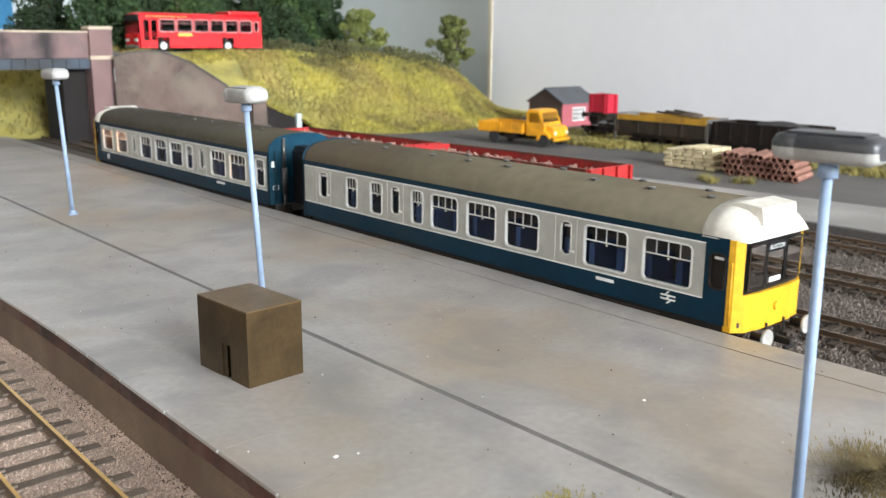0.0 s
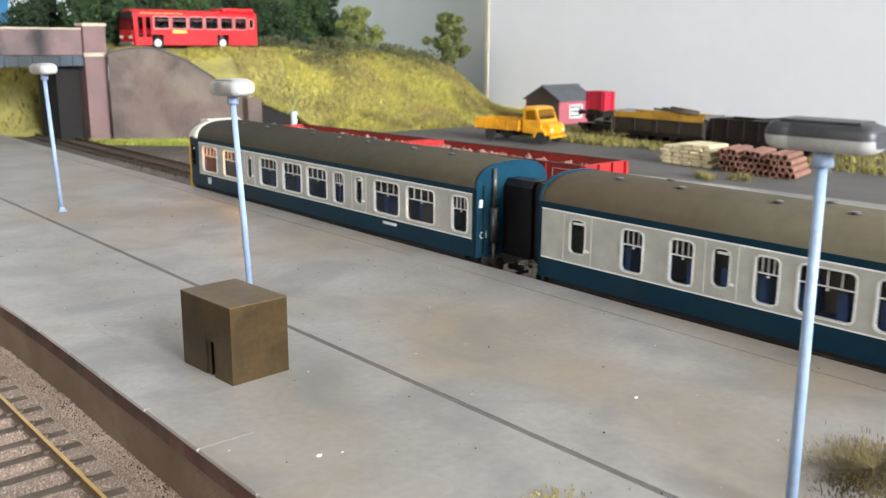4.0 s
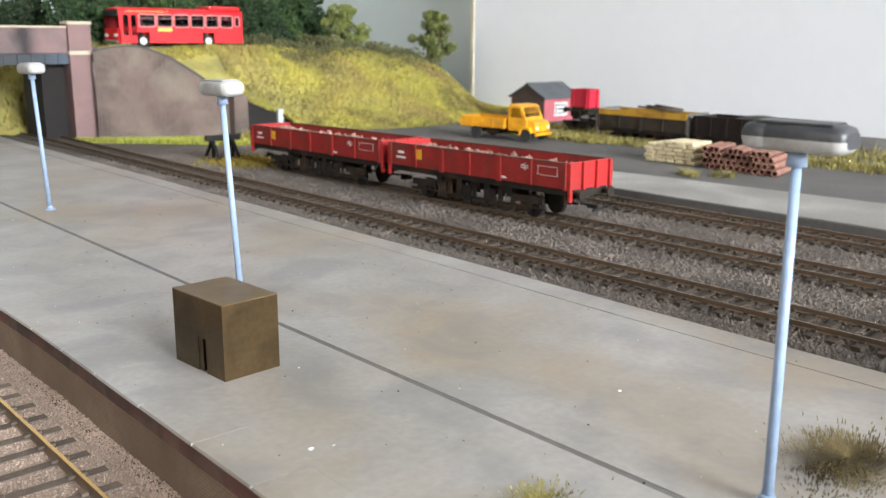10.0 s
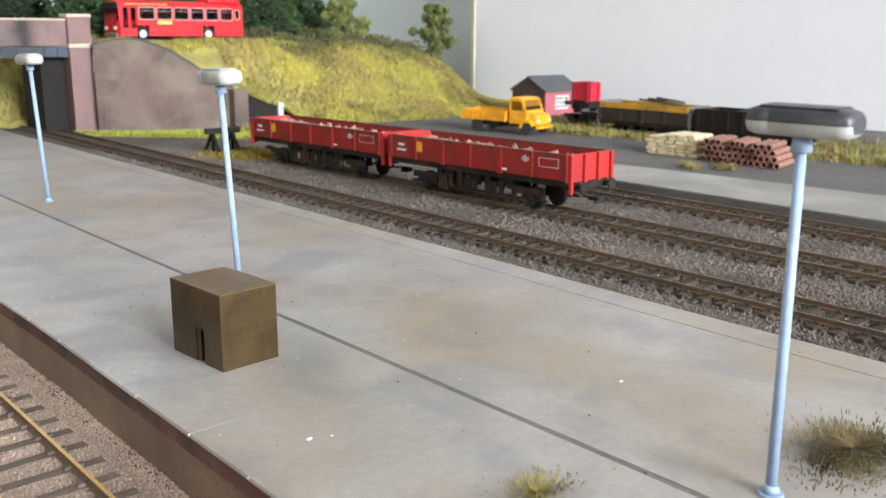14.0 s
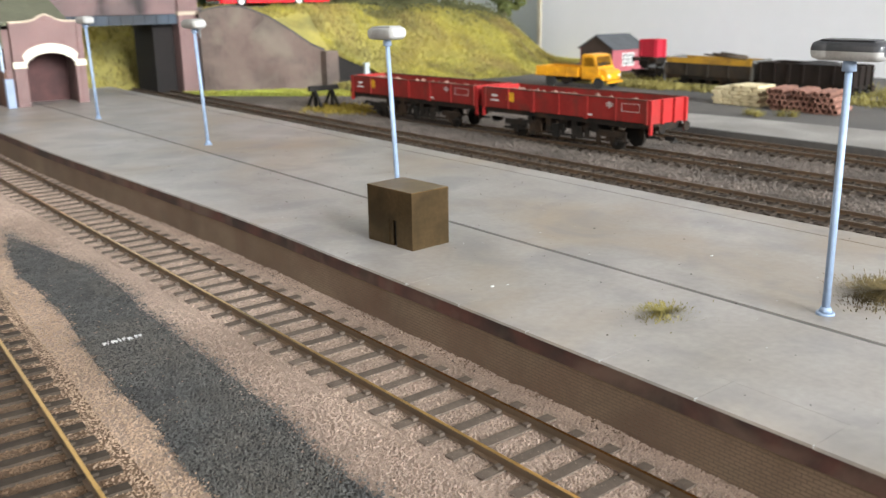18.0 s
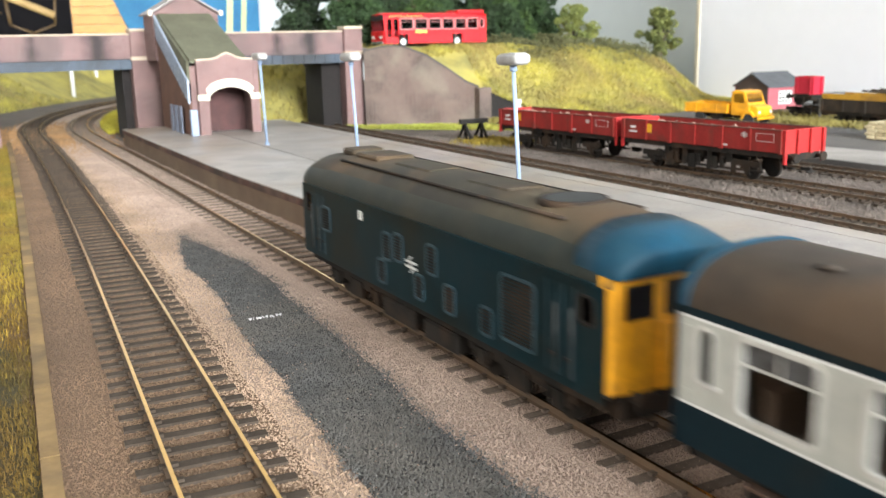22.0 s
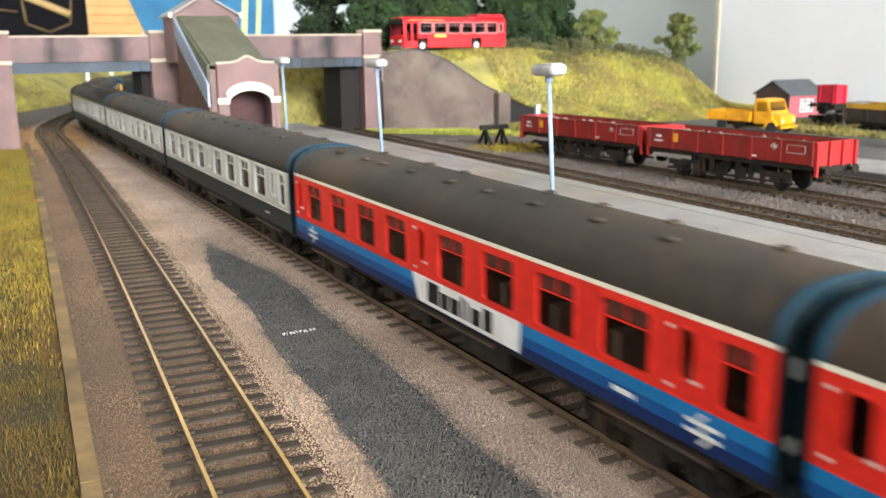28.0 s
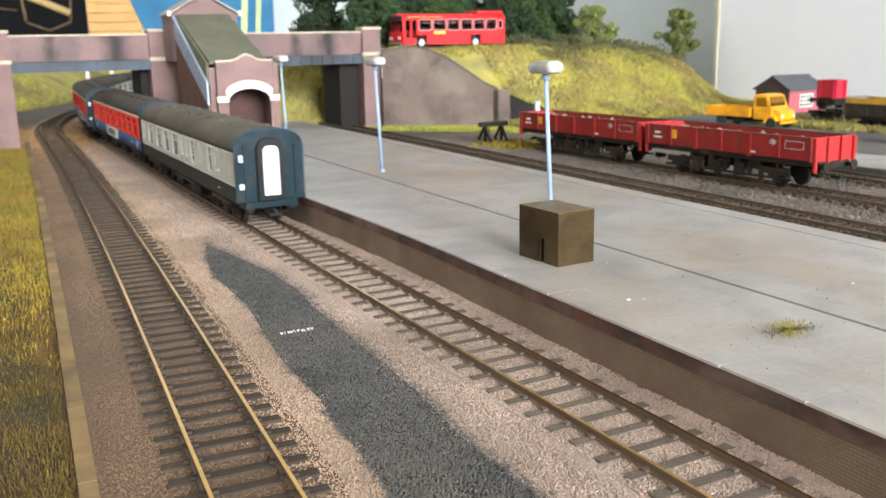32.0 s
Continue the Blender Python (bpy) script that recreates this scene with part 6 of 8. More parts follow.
def bus():
    # local y runs backwards from the front; the side with the door is x = 17.5
    L, W, z0, z1 = 137.0, 35.0, 3.6, 38.0
    t = thing("single_deck_bus", 324.3, 715.5, 69.5, -90, "bright red single-deck bus with white wheels", "bus")
    t.matrix_basis = pose(324.3 * MM, 715.5 * MM, 69.5 * MM, 0, 0, -90)
    wins = [(a, b, 19.8, 31.0) for a, b in ((22, 38), (40.5, 56.5), (59, 74.5), (77, 91.5), (94, 108), (110.5, 124))] + [(127.5, 132, 21, 30)]
    doors = [(5, 11, 11, 31), (13, 19, 11, 31)]
    arches = [(19, 31.5, z0, 14), (89.5, 102.5, z0, 14)]
    for s in (-1, 1):
        bm = B()
        side_panel(bm, s * W / 2, 1.2, L - 1.2, [(z0, 33.5, 0)], wins + (doors if s > 0 else []) + arches)
        side = part("bodyside", bm, [BUS_RED], t, "glossy red bodyside")
        window_set(side, s * W / 2, wins, mat("bus_window_rubber", (0.50, 0.20, 0.20), None, 8, 0.5, 0), glass_dark, 0.3, 2, 1.0)
        if s > 0:
            window_set(side, s * W / 2, doors, BUS_RED, glass_dark, None, 0, 0.5)
        for y in (25.2, 96):
            road_wheel(t, s * (W / 2 - 0.4), y, 5.6, s)
        for k, m in ((-1, FIRST_YELLOW),):
            bm = B()
            xa, xb = sorted((s * W / 2, s * (W / 2 + 0.12)))
            box(bm, xa, xb, 41, 56, 15.2, 18.0)
            part("name_bar", bm, m, side, "yellow fleet name as a bar")
            bm = B()
            box(bm, xa, xb, 8, 52, 33.9, 34.4)
            part("advert_line", bm, m, side)
    bm = B()
    roof_shell(bm, W, 33.5, 38.5, [(0.5, 0.97, 0.6), (5, 1, 1), (L - 46, 1, 1), (L - 1, 1, 0.95)])
    part("roof", bm, BUS_RED, t)
    bm = B()
    box(bm, -15.5, 15.5, L - 38, L - 2.5, 36, 41)
    bevel(bm, 1.8, 3)
    part("roof_pod", bm, BUS_RED, t, "raised red roof pod at the back")
    bm = B()
    prism(bm, [(-W / 2, 1.2), (-W / 2 + 2.5, 0), (W / 2 - 2.5, 0), (W / 2, 1.2), (W / 2, 2.4), (-W / 2, 2.4)], "z", z0, 17.5)
    front = part("front_panel", bm, BUS_RED, t)
    bm = B()
    prism(bm, [(-W / 2 + 0.4, 1.4), (-W / 2 + 2.5, 0.4), (W / 2 - 2.5, 0.4), (W / 2 - 0.4, 1.4), (W / 2 - 0.4, 2.4), (-W / 2 + 0.4, 2.4)], "z", 17.6, 30)
    part("windscreen", bm, glass_dark, front, "dark curved windscreen")
    bm = B()
    box(bm, -W / 2 + 1, W / 2 - 1, 0.4, 2.4, 30.1, 35.5)
    part("destination_box", bm, CAB_BLACK, front)
    bm = B()
    box(bm, -W / 2 + 1, W / 2 - 1, -0.9, 0.2, z0, z0 + 3)
    bevel(bm, 0.4)
    part("bumper", bm, CHROME, front)
    for x in (-13, -9, 9, 13):
        bm = B()
        rod(bm, (x, -0.5, 11), (x, 0.2, 11), 1.5, 1.6, 12)
        part("headlight", bm, HUB, front)
    bm = B()
    box(bm, -W / 2 + 0.1, W / 2 - 0.1, L - 2.4, L - 1, z0, 36)
    part("rear_panel", bm, BUS_RED, t)
    bm = B()
    box(bm, -W / 2 + 1.5, W / 2 - 1.5, 3, L - 3, z0 + 0.4, z0 + 2)
    part("floor", bm, CABIN, t)
    bm = B()
    for y in np.arange(34, L - 12, 10):
        for s in (-1, 1):
            box(bm, s * 10 - 5, s * 10 + 5, y, y + 2, z0 + 2, 22)
    part("seats", bm, mat("bus_seats", (0.12, 0.08, 0.07), None, 8, 0.9), t)


bus()


def lorry():
    t = thing("flatbed_lorry", 0, 0, 0, 0, "yellow dropside lorry parked in the goods yard", "lorry")
    t.matrix_basis = pose(561.6 * MM, 468.2 * MM, -11.6 * MM, 0, 0, 190)
    W = 31.0
    for s in (-1, 1):
        bm = B()
        box(bm, s * W / 2 - 0.6, s * W / 2 + 0.6, 16, 66, 11, 20)
        side = part("drop_side", bm, LORRY_YELLOW, t)
        for y in (16.6, 29, 41, 53, 65.4):
            bm = B()
            box(bm, s * (W / 2 + 0.6) - 0.35, s * (W / 2 + 0.6) + 0.35, y - 0.6, y + 0.6, 10.5, 20.3)
            part("stanchion", bm, LORRY_YELLOW, side)
    for y in (16, 66):
        bm = B()
        box(bm, -W / 2 + 0.7, W / 2 - 0.7, y - 0.6, y + 0.6, 11, 20)
        part("tailboard", bm, LORRY_YELLOW, t)
    bm = B()
    box(bm, -W / 2 + 0.6, W / 2 - 0.6, 16.7, 65.3, 10.2, 11.6)
    part("load_bed", bm, mat("rusty_bed", (0.28, 0.13, 0.05), (0.2, 0.1, 0.04), 10, 0.8, 0.1), t)
    bm = B()
    for s in (-1, 1):
        box(bm, s * 6 - 1, s * 6 + 1, 22, 92, 6, 10)
    box(bm, -12, 12, 44, 56, 5, 10)
    part("chassis", bm, UNDER, t)
    # bonneted cab
    bm = B()
    prism(bm, [(69, 9), (89, 9), (89.5, 19), (87, 20.8), (84, 31.5), (81, 32.8), (71, 33.2), (69, 31)], "x", -14.5, 14.5)
    bevel(bm, 0.9, 2)
    cab = part("cab", bm, LORRY_YELLOW, t)
    bm = B()
    prism(bm, [(88, 8), (97, 8), (98, 10), (97.5, 16), (95, 18.2), (88, 19.5)], "x", -12.5, 12.5)
    bevel(bm, 0.9, 2)
    part("bonnet", bm, LORRY_YELLOW, cab)
    bm = B()
    prism(bm, [(86.8, 21.8), (87.3, 21.8), (84.7, 30.6), (84.1, 30.6)], "x", -12.2, 12.2)
    part("windscreen", bm, glass_dark, cab, "dark windscreen")
    for s in (-1, 1):
        bm = B()
        xa, xb = sorted((s * 14.45, s * 14.75))
        prism(bm, [(72.5, 21.5), (84, 21.5), (82, 30), (72.5, 30)], "x", xa, xb)
        part("side_window", bm, glass_dark, cab)
        bm = B()
        rod(bm, (s * 9.5, 97.2, 12.5), (s * 9.5, 98.3, 12.5), 1.7, 1.5, 12)
        part("headlight", bm, HUB, cab)
        bm = B()
        prism(bm, [(82, 6), (82, 10), (85, 13.5), (92, 13.5), (95, 10), (95, 8), (92, 11), (86, 11), (83.5, 6)], "x", *sorted((s * 12.4, s * 16)))
        part("mudguard", bm, LORRY_YELLOW, cab)
        road_wheel(t, s * 15.2, 88.5, 5.6, s, False)
        road_wheel(t, s * 15.2, 33, 5.6, s, False)
    bm = B()
    box(bm, -14, 14, 98.2, 99.2, 5.5, 8)
    part("bumper", bm, LORRY_YELLOW, cab)


lorry()

# ---- goods yard ----
WAGON_RED = mat("wagon_red", (0.29, 0.021, 0.018), (0.21, 0.018, 0.015), 18, 0.5, 0.04, spec=0.25, stain=(0.11, 0.035, 0.025), stain_size=16, stain_amount=0.6)
WAGON_RUST = mat("rusty_top_rail", (0.13, 0.045, 0.03), (0.07, 0.03, 0.022), 10, 0.8, 0.05)
# brighter copy of the wagon red: light falling on the ends, as colour
WAGON_LIT_END = mat("wagon_red_lit_end", (0.42, 0.022, 0.022), (0.34, 0.02, 0.02), 18, 0.5, 0.04, spec=0.3, stain=(0.20, 0.03, 0.025), stain_size=14, stain_amount=0.5)
SCRAP = mat("rubble", (0.44, 0.25, 0.20), (0.20, 0.10, 0.08), 6, 0.9, 0.2, random_amount=0.6)


def wagon_box(name, x, y0, L, label, z_floor, z_top, body, end, W=33.0, posts=6, group="red ballast wagons", category="railway wagon"):
    t = thing(name, x, y0, RAIL_Z, 0, label, category, group)
    for s in (-1, 1):
        bm = B()
        box(bm, s * W / 2 - 0.6, s * W / 2 + 0.6, 0.7, L - 0.7, z_floor, z_top)
        side = part("side", bm, body, t)
        for k in range(posts + 1):
            y = 1.2 + (L - 2.4) * k / posts
            w = 1.6 if k % 2 == 0 and 0 < k < posts else 0.8
            bm = B()
            xa, xb = sorted((s * (W / 2 + 0.6), s * (W / 2 + 1.5)))
            box(bm, xa, xb, y - w, y + w, z_floor - (0.6 if k % 2 == 0 else 0), z_top + 0.3)
            part("post", bm, body, side)
        bm = B()
        xa, xb = sorted((s * (W / 2 - 0.8), s * (W / 2 + 0.9)))
        box(bm, xa, xb, 0.7, L - 0.7, z_top, z_top + 0.7)
        part("top_rail", bm, WAGON_RUST if body is WAGON_RED else body, side)
        bm = B()
        xa, xb = sorted((s * (W / 2 - 2), s * (W / 2 - 0.4)))
        box(bm, xa, xb, 1, L - 1, z_floor - 3.4, z_floor - 0.05)
        part("solebar", bm, UNDER, t)
    for e, y in ((-1, 0.0), (1, L)):
        bm = B()
        box(bm, -W / 2 - 0.6, W / 2 + 0.6, y - 0.6, y + 0.6, z_floor - 0.5, z_top + 0.6)
        en = part("end", bm, end, t)
        for xx in (-W / 2 + 0.4, -5.5, 5.5, W / 2 - 0.4):
            bm = B()
            box(bm, xx - 1.0, xx + 1.0, *sorted((y + e * 0.6, y + e * 2.2)), z_floor - (6.5 if abs(xx) > 9 else 1), z_top + 0.4)
            part("end_post", bm, end, en)
        bm = B()
        box(bm, -13, 13, *sorted((y - e * 1, y + e * 1.2)), z_floor - 4.5, z_floor - 0.6)
        part("buffer_beam", bm, UNDER, en)
        buffers(t, y + e * 1.0, e, z_floor - 3, 11.4)
        hook(t, y, e)
    bm = B()
    box(bm, -W / 2 + 0.6, W / 2 - 0.6, 0.7, L - 0.7, z_floor - 0.5, z_floor + 0.5)
    part("floor", bm, UNDER, t)
    bm = B()
    box(bm, -10, 10, 4, L - 4, z_floor - 4, z_floor - 0.6)
    for y in (L * 0.34, L * 0.5, L * 0.66):
        box(bm, -13, 13, y - 4, y + 4, z_floor - 8, z_floor - 4)
    if z_floor > 18:
        for s in (-1, 1):
            box(bm, s * 13.4 - 0.7, s * 13.4 + 0.7, L * 0.12, L * 0.88, 5.4, 6.6)
            for y in np.arange(L * 0.28, L * 0.74, 7.0):
                k = math.sin(y * 12.9)
                box(bm, s * 13.8 - 0.6, s * 13.8 + 0.6, y + 1.5 * k, y + 3.6 + 1.8 * math.sin(y * 5.1), 5.0 + 1.8 * k, 12.5)
            for y in (L * 0.2, L * 0.8):
                box(bm, s * 13.6 - 0.9, s * 13.6 + 0.9, y - 10, y + 10, 8.4, 12.0)
        for y, h in ((L * 0.3, 9), (L * 0.42, 12), (L * 0.58, 12), (L * 0.7, 9)):
            for s in (-1, 1):
                box(bm, s * 13 - 1.6, s * 13 + 2.2, y - 2.2, y + 2.2, z_floor - h, z_floor - 3.5)
    part("underframe", bm, UNDER, t)
    for y in (L * 0.2, L * 0.8):
        for s in (-1, 1):
            bm = B()
            box(bm, s * 12.4 - 0.8, s * 12.4 + 0.8, y - 7, y + 7, 5.2, 8)
            box(bm, s * 13 - 1.2, s * 13 + 1.4, y - 2.2, y + 2.2, 3.6, 8.4)
            part("axle_guard", bm, UNDER, t)
        wheelset(t, y, 6.2)
    return t


def load(name, x, y0, y1, z, w, n, material, label, seed, top=2.5):
    rng = np.random.default_rng(seed)
    p = np.stack([rng.uniform(x - w, x + w, n), rng.uniform(y0, y1, n), z + rng.uniform(0, 1, n) ** 2 * top], -1)
    return grains(name, p, rng.uniform(1.0, 3.2, n), material, label, "load", seed)


def mark(parent, x, y0, y1, z0, z1, m, label=""):
    bm = B()
    box(bm, x - 0.1, x + 0.04, y0, y1, z0, z1)
    part("marking", bm, m, parent, label)


for _y0, _l, _k in ((110.5, 144, 0), (264.5, 157, 1)):
    _w = wagon_box("ballast_wagon", D_X, _y0, _l, "weathered red open wagon loaded with rubble", 19.0, 32.0, WAGON_RED, WAGON_LIT_END)
    _w.matrix_basis = pose(D_X * MM, _y0 * MM, (RAIL_Z - siding_drop(_y0)) * MM, -0.66, 0, 0)
    _x = -33.0 / 2 - 0.62
    mark(_w, _x, _l * 0.79, _l * 0.84, 24, 30, YELLOW, "yellow square label")
    mark(_w, _x, _l * 0.905, _l * 0.945, 26.5, 28, MARKING)
    mark(_w, _x, _l * 0.895, _l * 0.955, 23.5, 24.6, MARKING)
    arrows(_w, _x - 0.05, _l * 0.205, 28.2, 5.4)
    for _a, _b, _c, _d in ((0.045, 0.14, 25.0, 25.2), (0.045, 0.14, 29.6, 29.8), (0.045, 0.0465, 25.0, 29.8), (0.1385, 0.14, 25.0, 29.8)):
        mark(_w, _x, _l * _a, _l * _b, _c, _d, MARKING)
    mark(_w, _x, _l * 0.30, _l * 0.35, 20.5, 21.6, MARKING)
    bm = B()
    box(bm, -15.6, 15.6, 1, _l - 1, 19.6, 26.6)
    part("rubble_bed", bm, SCRAP, _w, "heaped broken rubble")
    load("rubble", D_X, _y0 + 4, _y0 + _l - 3, RAIL_Z + 26.6 - siding_drop(_y0 + 70), 13.5, 420, SCRAP, "loose pinkish brown rubble in the wagon", 50 + _k)

GREY_WAGON = mat("engineers_grey", (0.045, 0.036, 0.028), (0.025, 0.021, 0.018), 14, 0.75, 0.06, spec=0.2, stain=(0.08, 0.05, 0.03), stain_size=16, stain_amount=0.5)
PALE_GREY = mat("pale_grey_end", (0.15, 0.145, 0.135), (0.09, 0.086, 0.08), 14, 0.6, 0.04)
BROWN_WAGON = mat("brown_wagon", (0.022, 0.015, 0.012), (0.013, 0.010, 0.009), 14, 0.75, 0.06, spec=0.2)
DULL_YELLOW = mat("dull_yellow", (0.52, 0.29, 0.02), (0.40, 0.21, 0.02), 14, 0.6, 0.03, stain=(0.16, 0.08, 0.02), stain_size=12, stain_amount=0.6)
_w = wagon_box("engineers_wagon", F_X, 262, 98, "grey open wagon with a yellow top band", 13, 24, GREY_WAGON, PALE_GREY, 33.0, 4, "wagons in the yard siding")
for _s in (-1, 1):
    bm = B()
    box(bm, _s * 16.5 - 0.7, _s * 16.5 + 0.7, 0.8, 97.2, 24.75, 29.6)
    part("yellow_band", bm, DULL_YELLOW, _w, "yellow upper side plank")
for _y in (0.2, 97.8):
    bm = B()
    box(bm, -16, 16, _y - 0.6, _y + 0.6, 24.75, 30.5)
    part("end_plank", bm, PALE_GREY, _w)
bm = B()
for _k in range(3):
    rod(bm, (-9 + 6 * _k, 12 + 3 * _k, 31.0 + 0.6 * _k), (-4 + 5 * _k, 62 - 6 * _k, 33 + _k * 0.8), 1.0, 0.9, 8)
part("timber_load", bm, BARK, _w, "dark lengths of timber")
_w = wagon_box("coal_wagon", F_X, 166, 88, "dark brown open wagon heaped with coal", 13, 29, BROWN_WAGON, BROWN_WAGON, 33.0, 6, "wagons in the yard siding")
bm = B()
_n = 14
_g = [[bm.verts.new((-15.6 + 31.2 * i / _n, 1 + 86 * j / _n, 26 + 6.5 * math.sin(math.pi * i / _n) ** 0.8 * math.sin(math.pi * min(1, 1.25 * j / _n)) ** 1.2 + random.uniform(-0.5, 0.5))) for i in range(_n + 1)] for j in range(_n + 1)]
for _j in range(_n):
    for _i in range(_n):
        bm.faces.new((_g[_j][_i], _g[_j][_i + 1], _g[_j + 1][_i + 1], _g[_j + 1][_i]))
part("coal", bm, mat("coal", (0.03, 0.028, 0.028), (0.02, 0.019, 0.019), 3, 0.6, 0.4), _w)
CRIMSON = mat("crimson_wagon", (0.50, 0.022, 0.045), (0.42, 0.02, 0.04), 18, 0.5, 0.04, spec=0.3)
_w = wagon_box("red_hopper", 691, 406, 20, "short crimson wagon with a dark chassis", 25.5, 43, CRIMSON, CRIMSON, 15.0, 1, "wagons in the yard siding")


def shed():
    t = thing("yard_hut", 729, 505, -12.2, 0, "small red-painted yard hut with a slate roof", "hut")
    w, d, h, ap = 58.0, 52.0, 27.0, 41.0
    red, dark = mat("faded_red_boards", (0.40, 0.10, 0.12), (0.34, 0.085, 0.10), 12, 0.7, 0.1), mat("dark_boards", (0.075, 0.05, 0.042), None, 12, 0.8, 0.15)
    slate = mat("dark_slate", (0.06, 0.065, 0.072), (0.085, 0.09, 0.1), 10, 0.7, 0.15)
    wx0, wx1, wz0, wz1 = 18.0, 38.0, 6.5, 20.5
    bm = B()
    for a in ((0.1, wx0, 0, h), (wx1, w - 0.1, 0, h), (wx0, wx1, 0, wz0), (wx0, wx1, wz1, h)):
        box(bm, a[0], a[1], 0, 1.2, a[2], a[3])
    bmesh.ops.remove_doubles(bm, verts=bm.verts[:], dist=0.001)
    front = part("front_wall", bm, red, t, "faded red boarded wall")
    bm = B()
    box(bm, 0.1, w - 0.1, d - 1.2, d, 0, h)
    part("back_wall", bm, red, t)
    for x in (0, w - 1):
        bm = B()
        prism(bm, [(1.3, 0), (d - 1.3, 0), (d - 1.3, h), (d / 2, ap - 0.6), (1.3, h)], "x", x, x + 1)
        g = part("gable", bm, dark, t, "dark boarded gable")
        for k in range(1, 12):
            y = 1.3 + k * 4.0
            if y < d - 2 and x == 0:
                bm = B()
                zt = h + (ap - 0.8 - h) * (1 - abs(y - d / 2) / (d / 2)) - 0.6
                box(bm, -0.35, 0, y - 0.25, y + 0.25, 0.2, zt)
                part("batten", bm, dark, g)
    for s in (0, 1):
        bm = B()
        a, b = ((-2.5, h - 1.6), (d / 2, ap)) if s == 0 else ((d + 2.5, h - 1.6), (d / 2, ap))
        prism(bm, [a, b, (b[0], b[1] + 1.3), (a[0], a[1] + 1.3)], "x", -2.2, w + 2.2)
        part("roof_slope", bm, slate, t, "dark slate roof slope")
    bm = B()
    rod(bm, (-2.3, d / 2, ap + 1.1), (w + 2.3, d / 2, ap + 1.1), 0.9, 0.9, 8)
    part("ridge", bm, slate, t)
    bm = B()
    box(bm, wx0, wx1, 0.6, 0.8, wz0, wz1)
    w_ = part("window", bm, glass_dark, front)
    # near-black sheet behind the window stands in for the unlit inside
    bm = B()
    box(bm, 2, w - 2, 6, 7, 1, h - 2)
    part("dark_backing", bm, BLACKISH, t)
    for k in range(5):
        x = wx0 + (wx1 - wx0) * k / 4
        bm = B()
        box(bm, x - 0.7, x + 0.7, -0.6, 0.5, wz0 - 0.7, wz1 + 0.7)
        part("glazing_bar", bm, HUB, w_, "white glazing bar")
    for k in range(4):
        z = wz0 + (wz1 - wz0) * k / 3
        bm = B()
        box(bm, wx0 - 0.7, wx1 + 0.7, -0.5, 0.45, z - 0.7, z + 0.7)
        part("glazing_bar", bm, HUB, w_, "white glazing bar")


shed()


def pipes():
    clay = mat("clay_pipe", (0.26, 0.125, 0.09), (0.19, 0.09, 0.065), 8, 0.75, 0.1, random_amount=0.25)
    r = 2.35
    bm = B()
    n = 12
    for a, b, ra, rb in ((0, 36, r, r), (36, 0, r * 0.72, r * 0.72)):
        rod(bm, (a, 0, 0), (b, 0, 0), ra, rb, n, caps=False)
    for x in (0, 36):
        o = [bm.verts.new((x, r * math.cos(2 * math.pi * k / n), r * math.sin(2 * math.pi * k / n))) for k in range(n)]
        i = [bm.verts.new((x, 0.72 * r * math.cos(2 * math.pi * k / n), 0.72 * r * math.sin(2 * math.pi * k / n))) for k in range(n)]
        for k in range(n):
            bm.faces.new((o[k], o[(k + 1) % n], i[(k + 1) % n], i[k]))
    first = part("clay_pipe", bm, clay)
    me = first.data
    bpy.data.objects.remove(first)
    rng = random.Random(11)
    for s, (y0, cols) in enumerate(((123, 4), (142.5, 4), (162, 4))):
        for row in range(4):
            for c in range(cols - (row // 2)):
                ob = new("clay_pipe", me)
                ob.matrix_basis = pose((541 + rng.uniform(-1.5, 1.5)) * MM, (y0 + (c + row * 0.5) * 2 * r * 1.01) * MM, (-12.1 + r + row * r * 1.76) * MM, rng.uniform(0, 90), 0, 12)
                tagged(ob, "reddish brown clay pipe in a stack on the ground", "pipe", "stacked clay pipes")


pipes()


def sandbags():
    rng = random.Random(12)
    sack = mat("cream_sack", (0.62, 0.53, 0.34), (0.52, 0.44, 0.28), 6, 0.85, 0.15, random_amount=0.12)
    bm = B()
    box(bm, -6, 6, -4.2, 4.2, 0, 2.9)
    bevel(bm, 1.1, 2)
    first = part("sack", bm, sack)
    me = first.data
    bpy.data.objects.remove(first)
    for row in range(6):
        for k in range(5 if row < 5 else 3):
            for c in range(2):
                ob = new("sack", me)
                ob.matrix_basis = pose((553 + c * 12.6 + rng.uniform(-0.7, 0.7)) * MM, (194.5 + k * 8.9 + (row % 2) * 2.5 + rng.uniform(-0.6, 0.6)) * MM, (-12.15 + row * 2.85) * MM, 0, 0, rng.uniform(-6, 6))
                tagged(ob, "cream sack of goods in a neat stack", "sack", "stacked cream sacks")


sandbags()


def buffer_stop():
    t = thing("buffer_stop", D_X - 14, 474, RAIL_Z, 0, "dark timber buffer stop at the end of the siding", "buffer stop")
    for s in (-1, 1):
        for a, b in (((s * 8.7, 0, -1), (s * 8.7, 0, 16)), ((s * 8.7, 12, -1), (s * 8.7, 0, 15)), ((s * 8.7, -10, -1), (s * 8.7, 0, 13))):
            bm = B()
            rod(bm, a, b, 1.5, 1.5, 6)
            part("strut", bm, BLACKISH, t)
    bm = B()
    box(bm, -15, 15, -2, 1.8, 12.5, 17)
    bevel(bm, 0.4)
    part("beam", bm, BLACKISH, t)


buffer_stop()


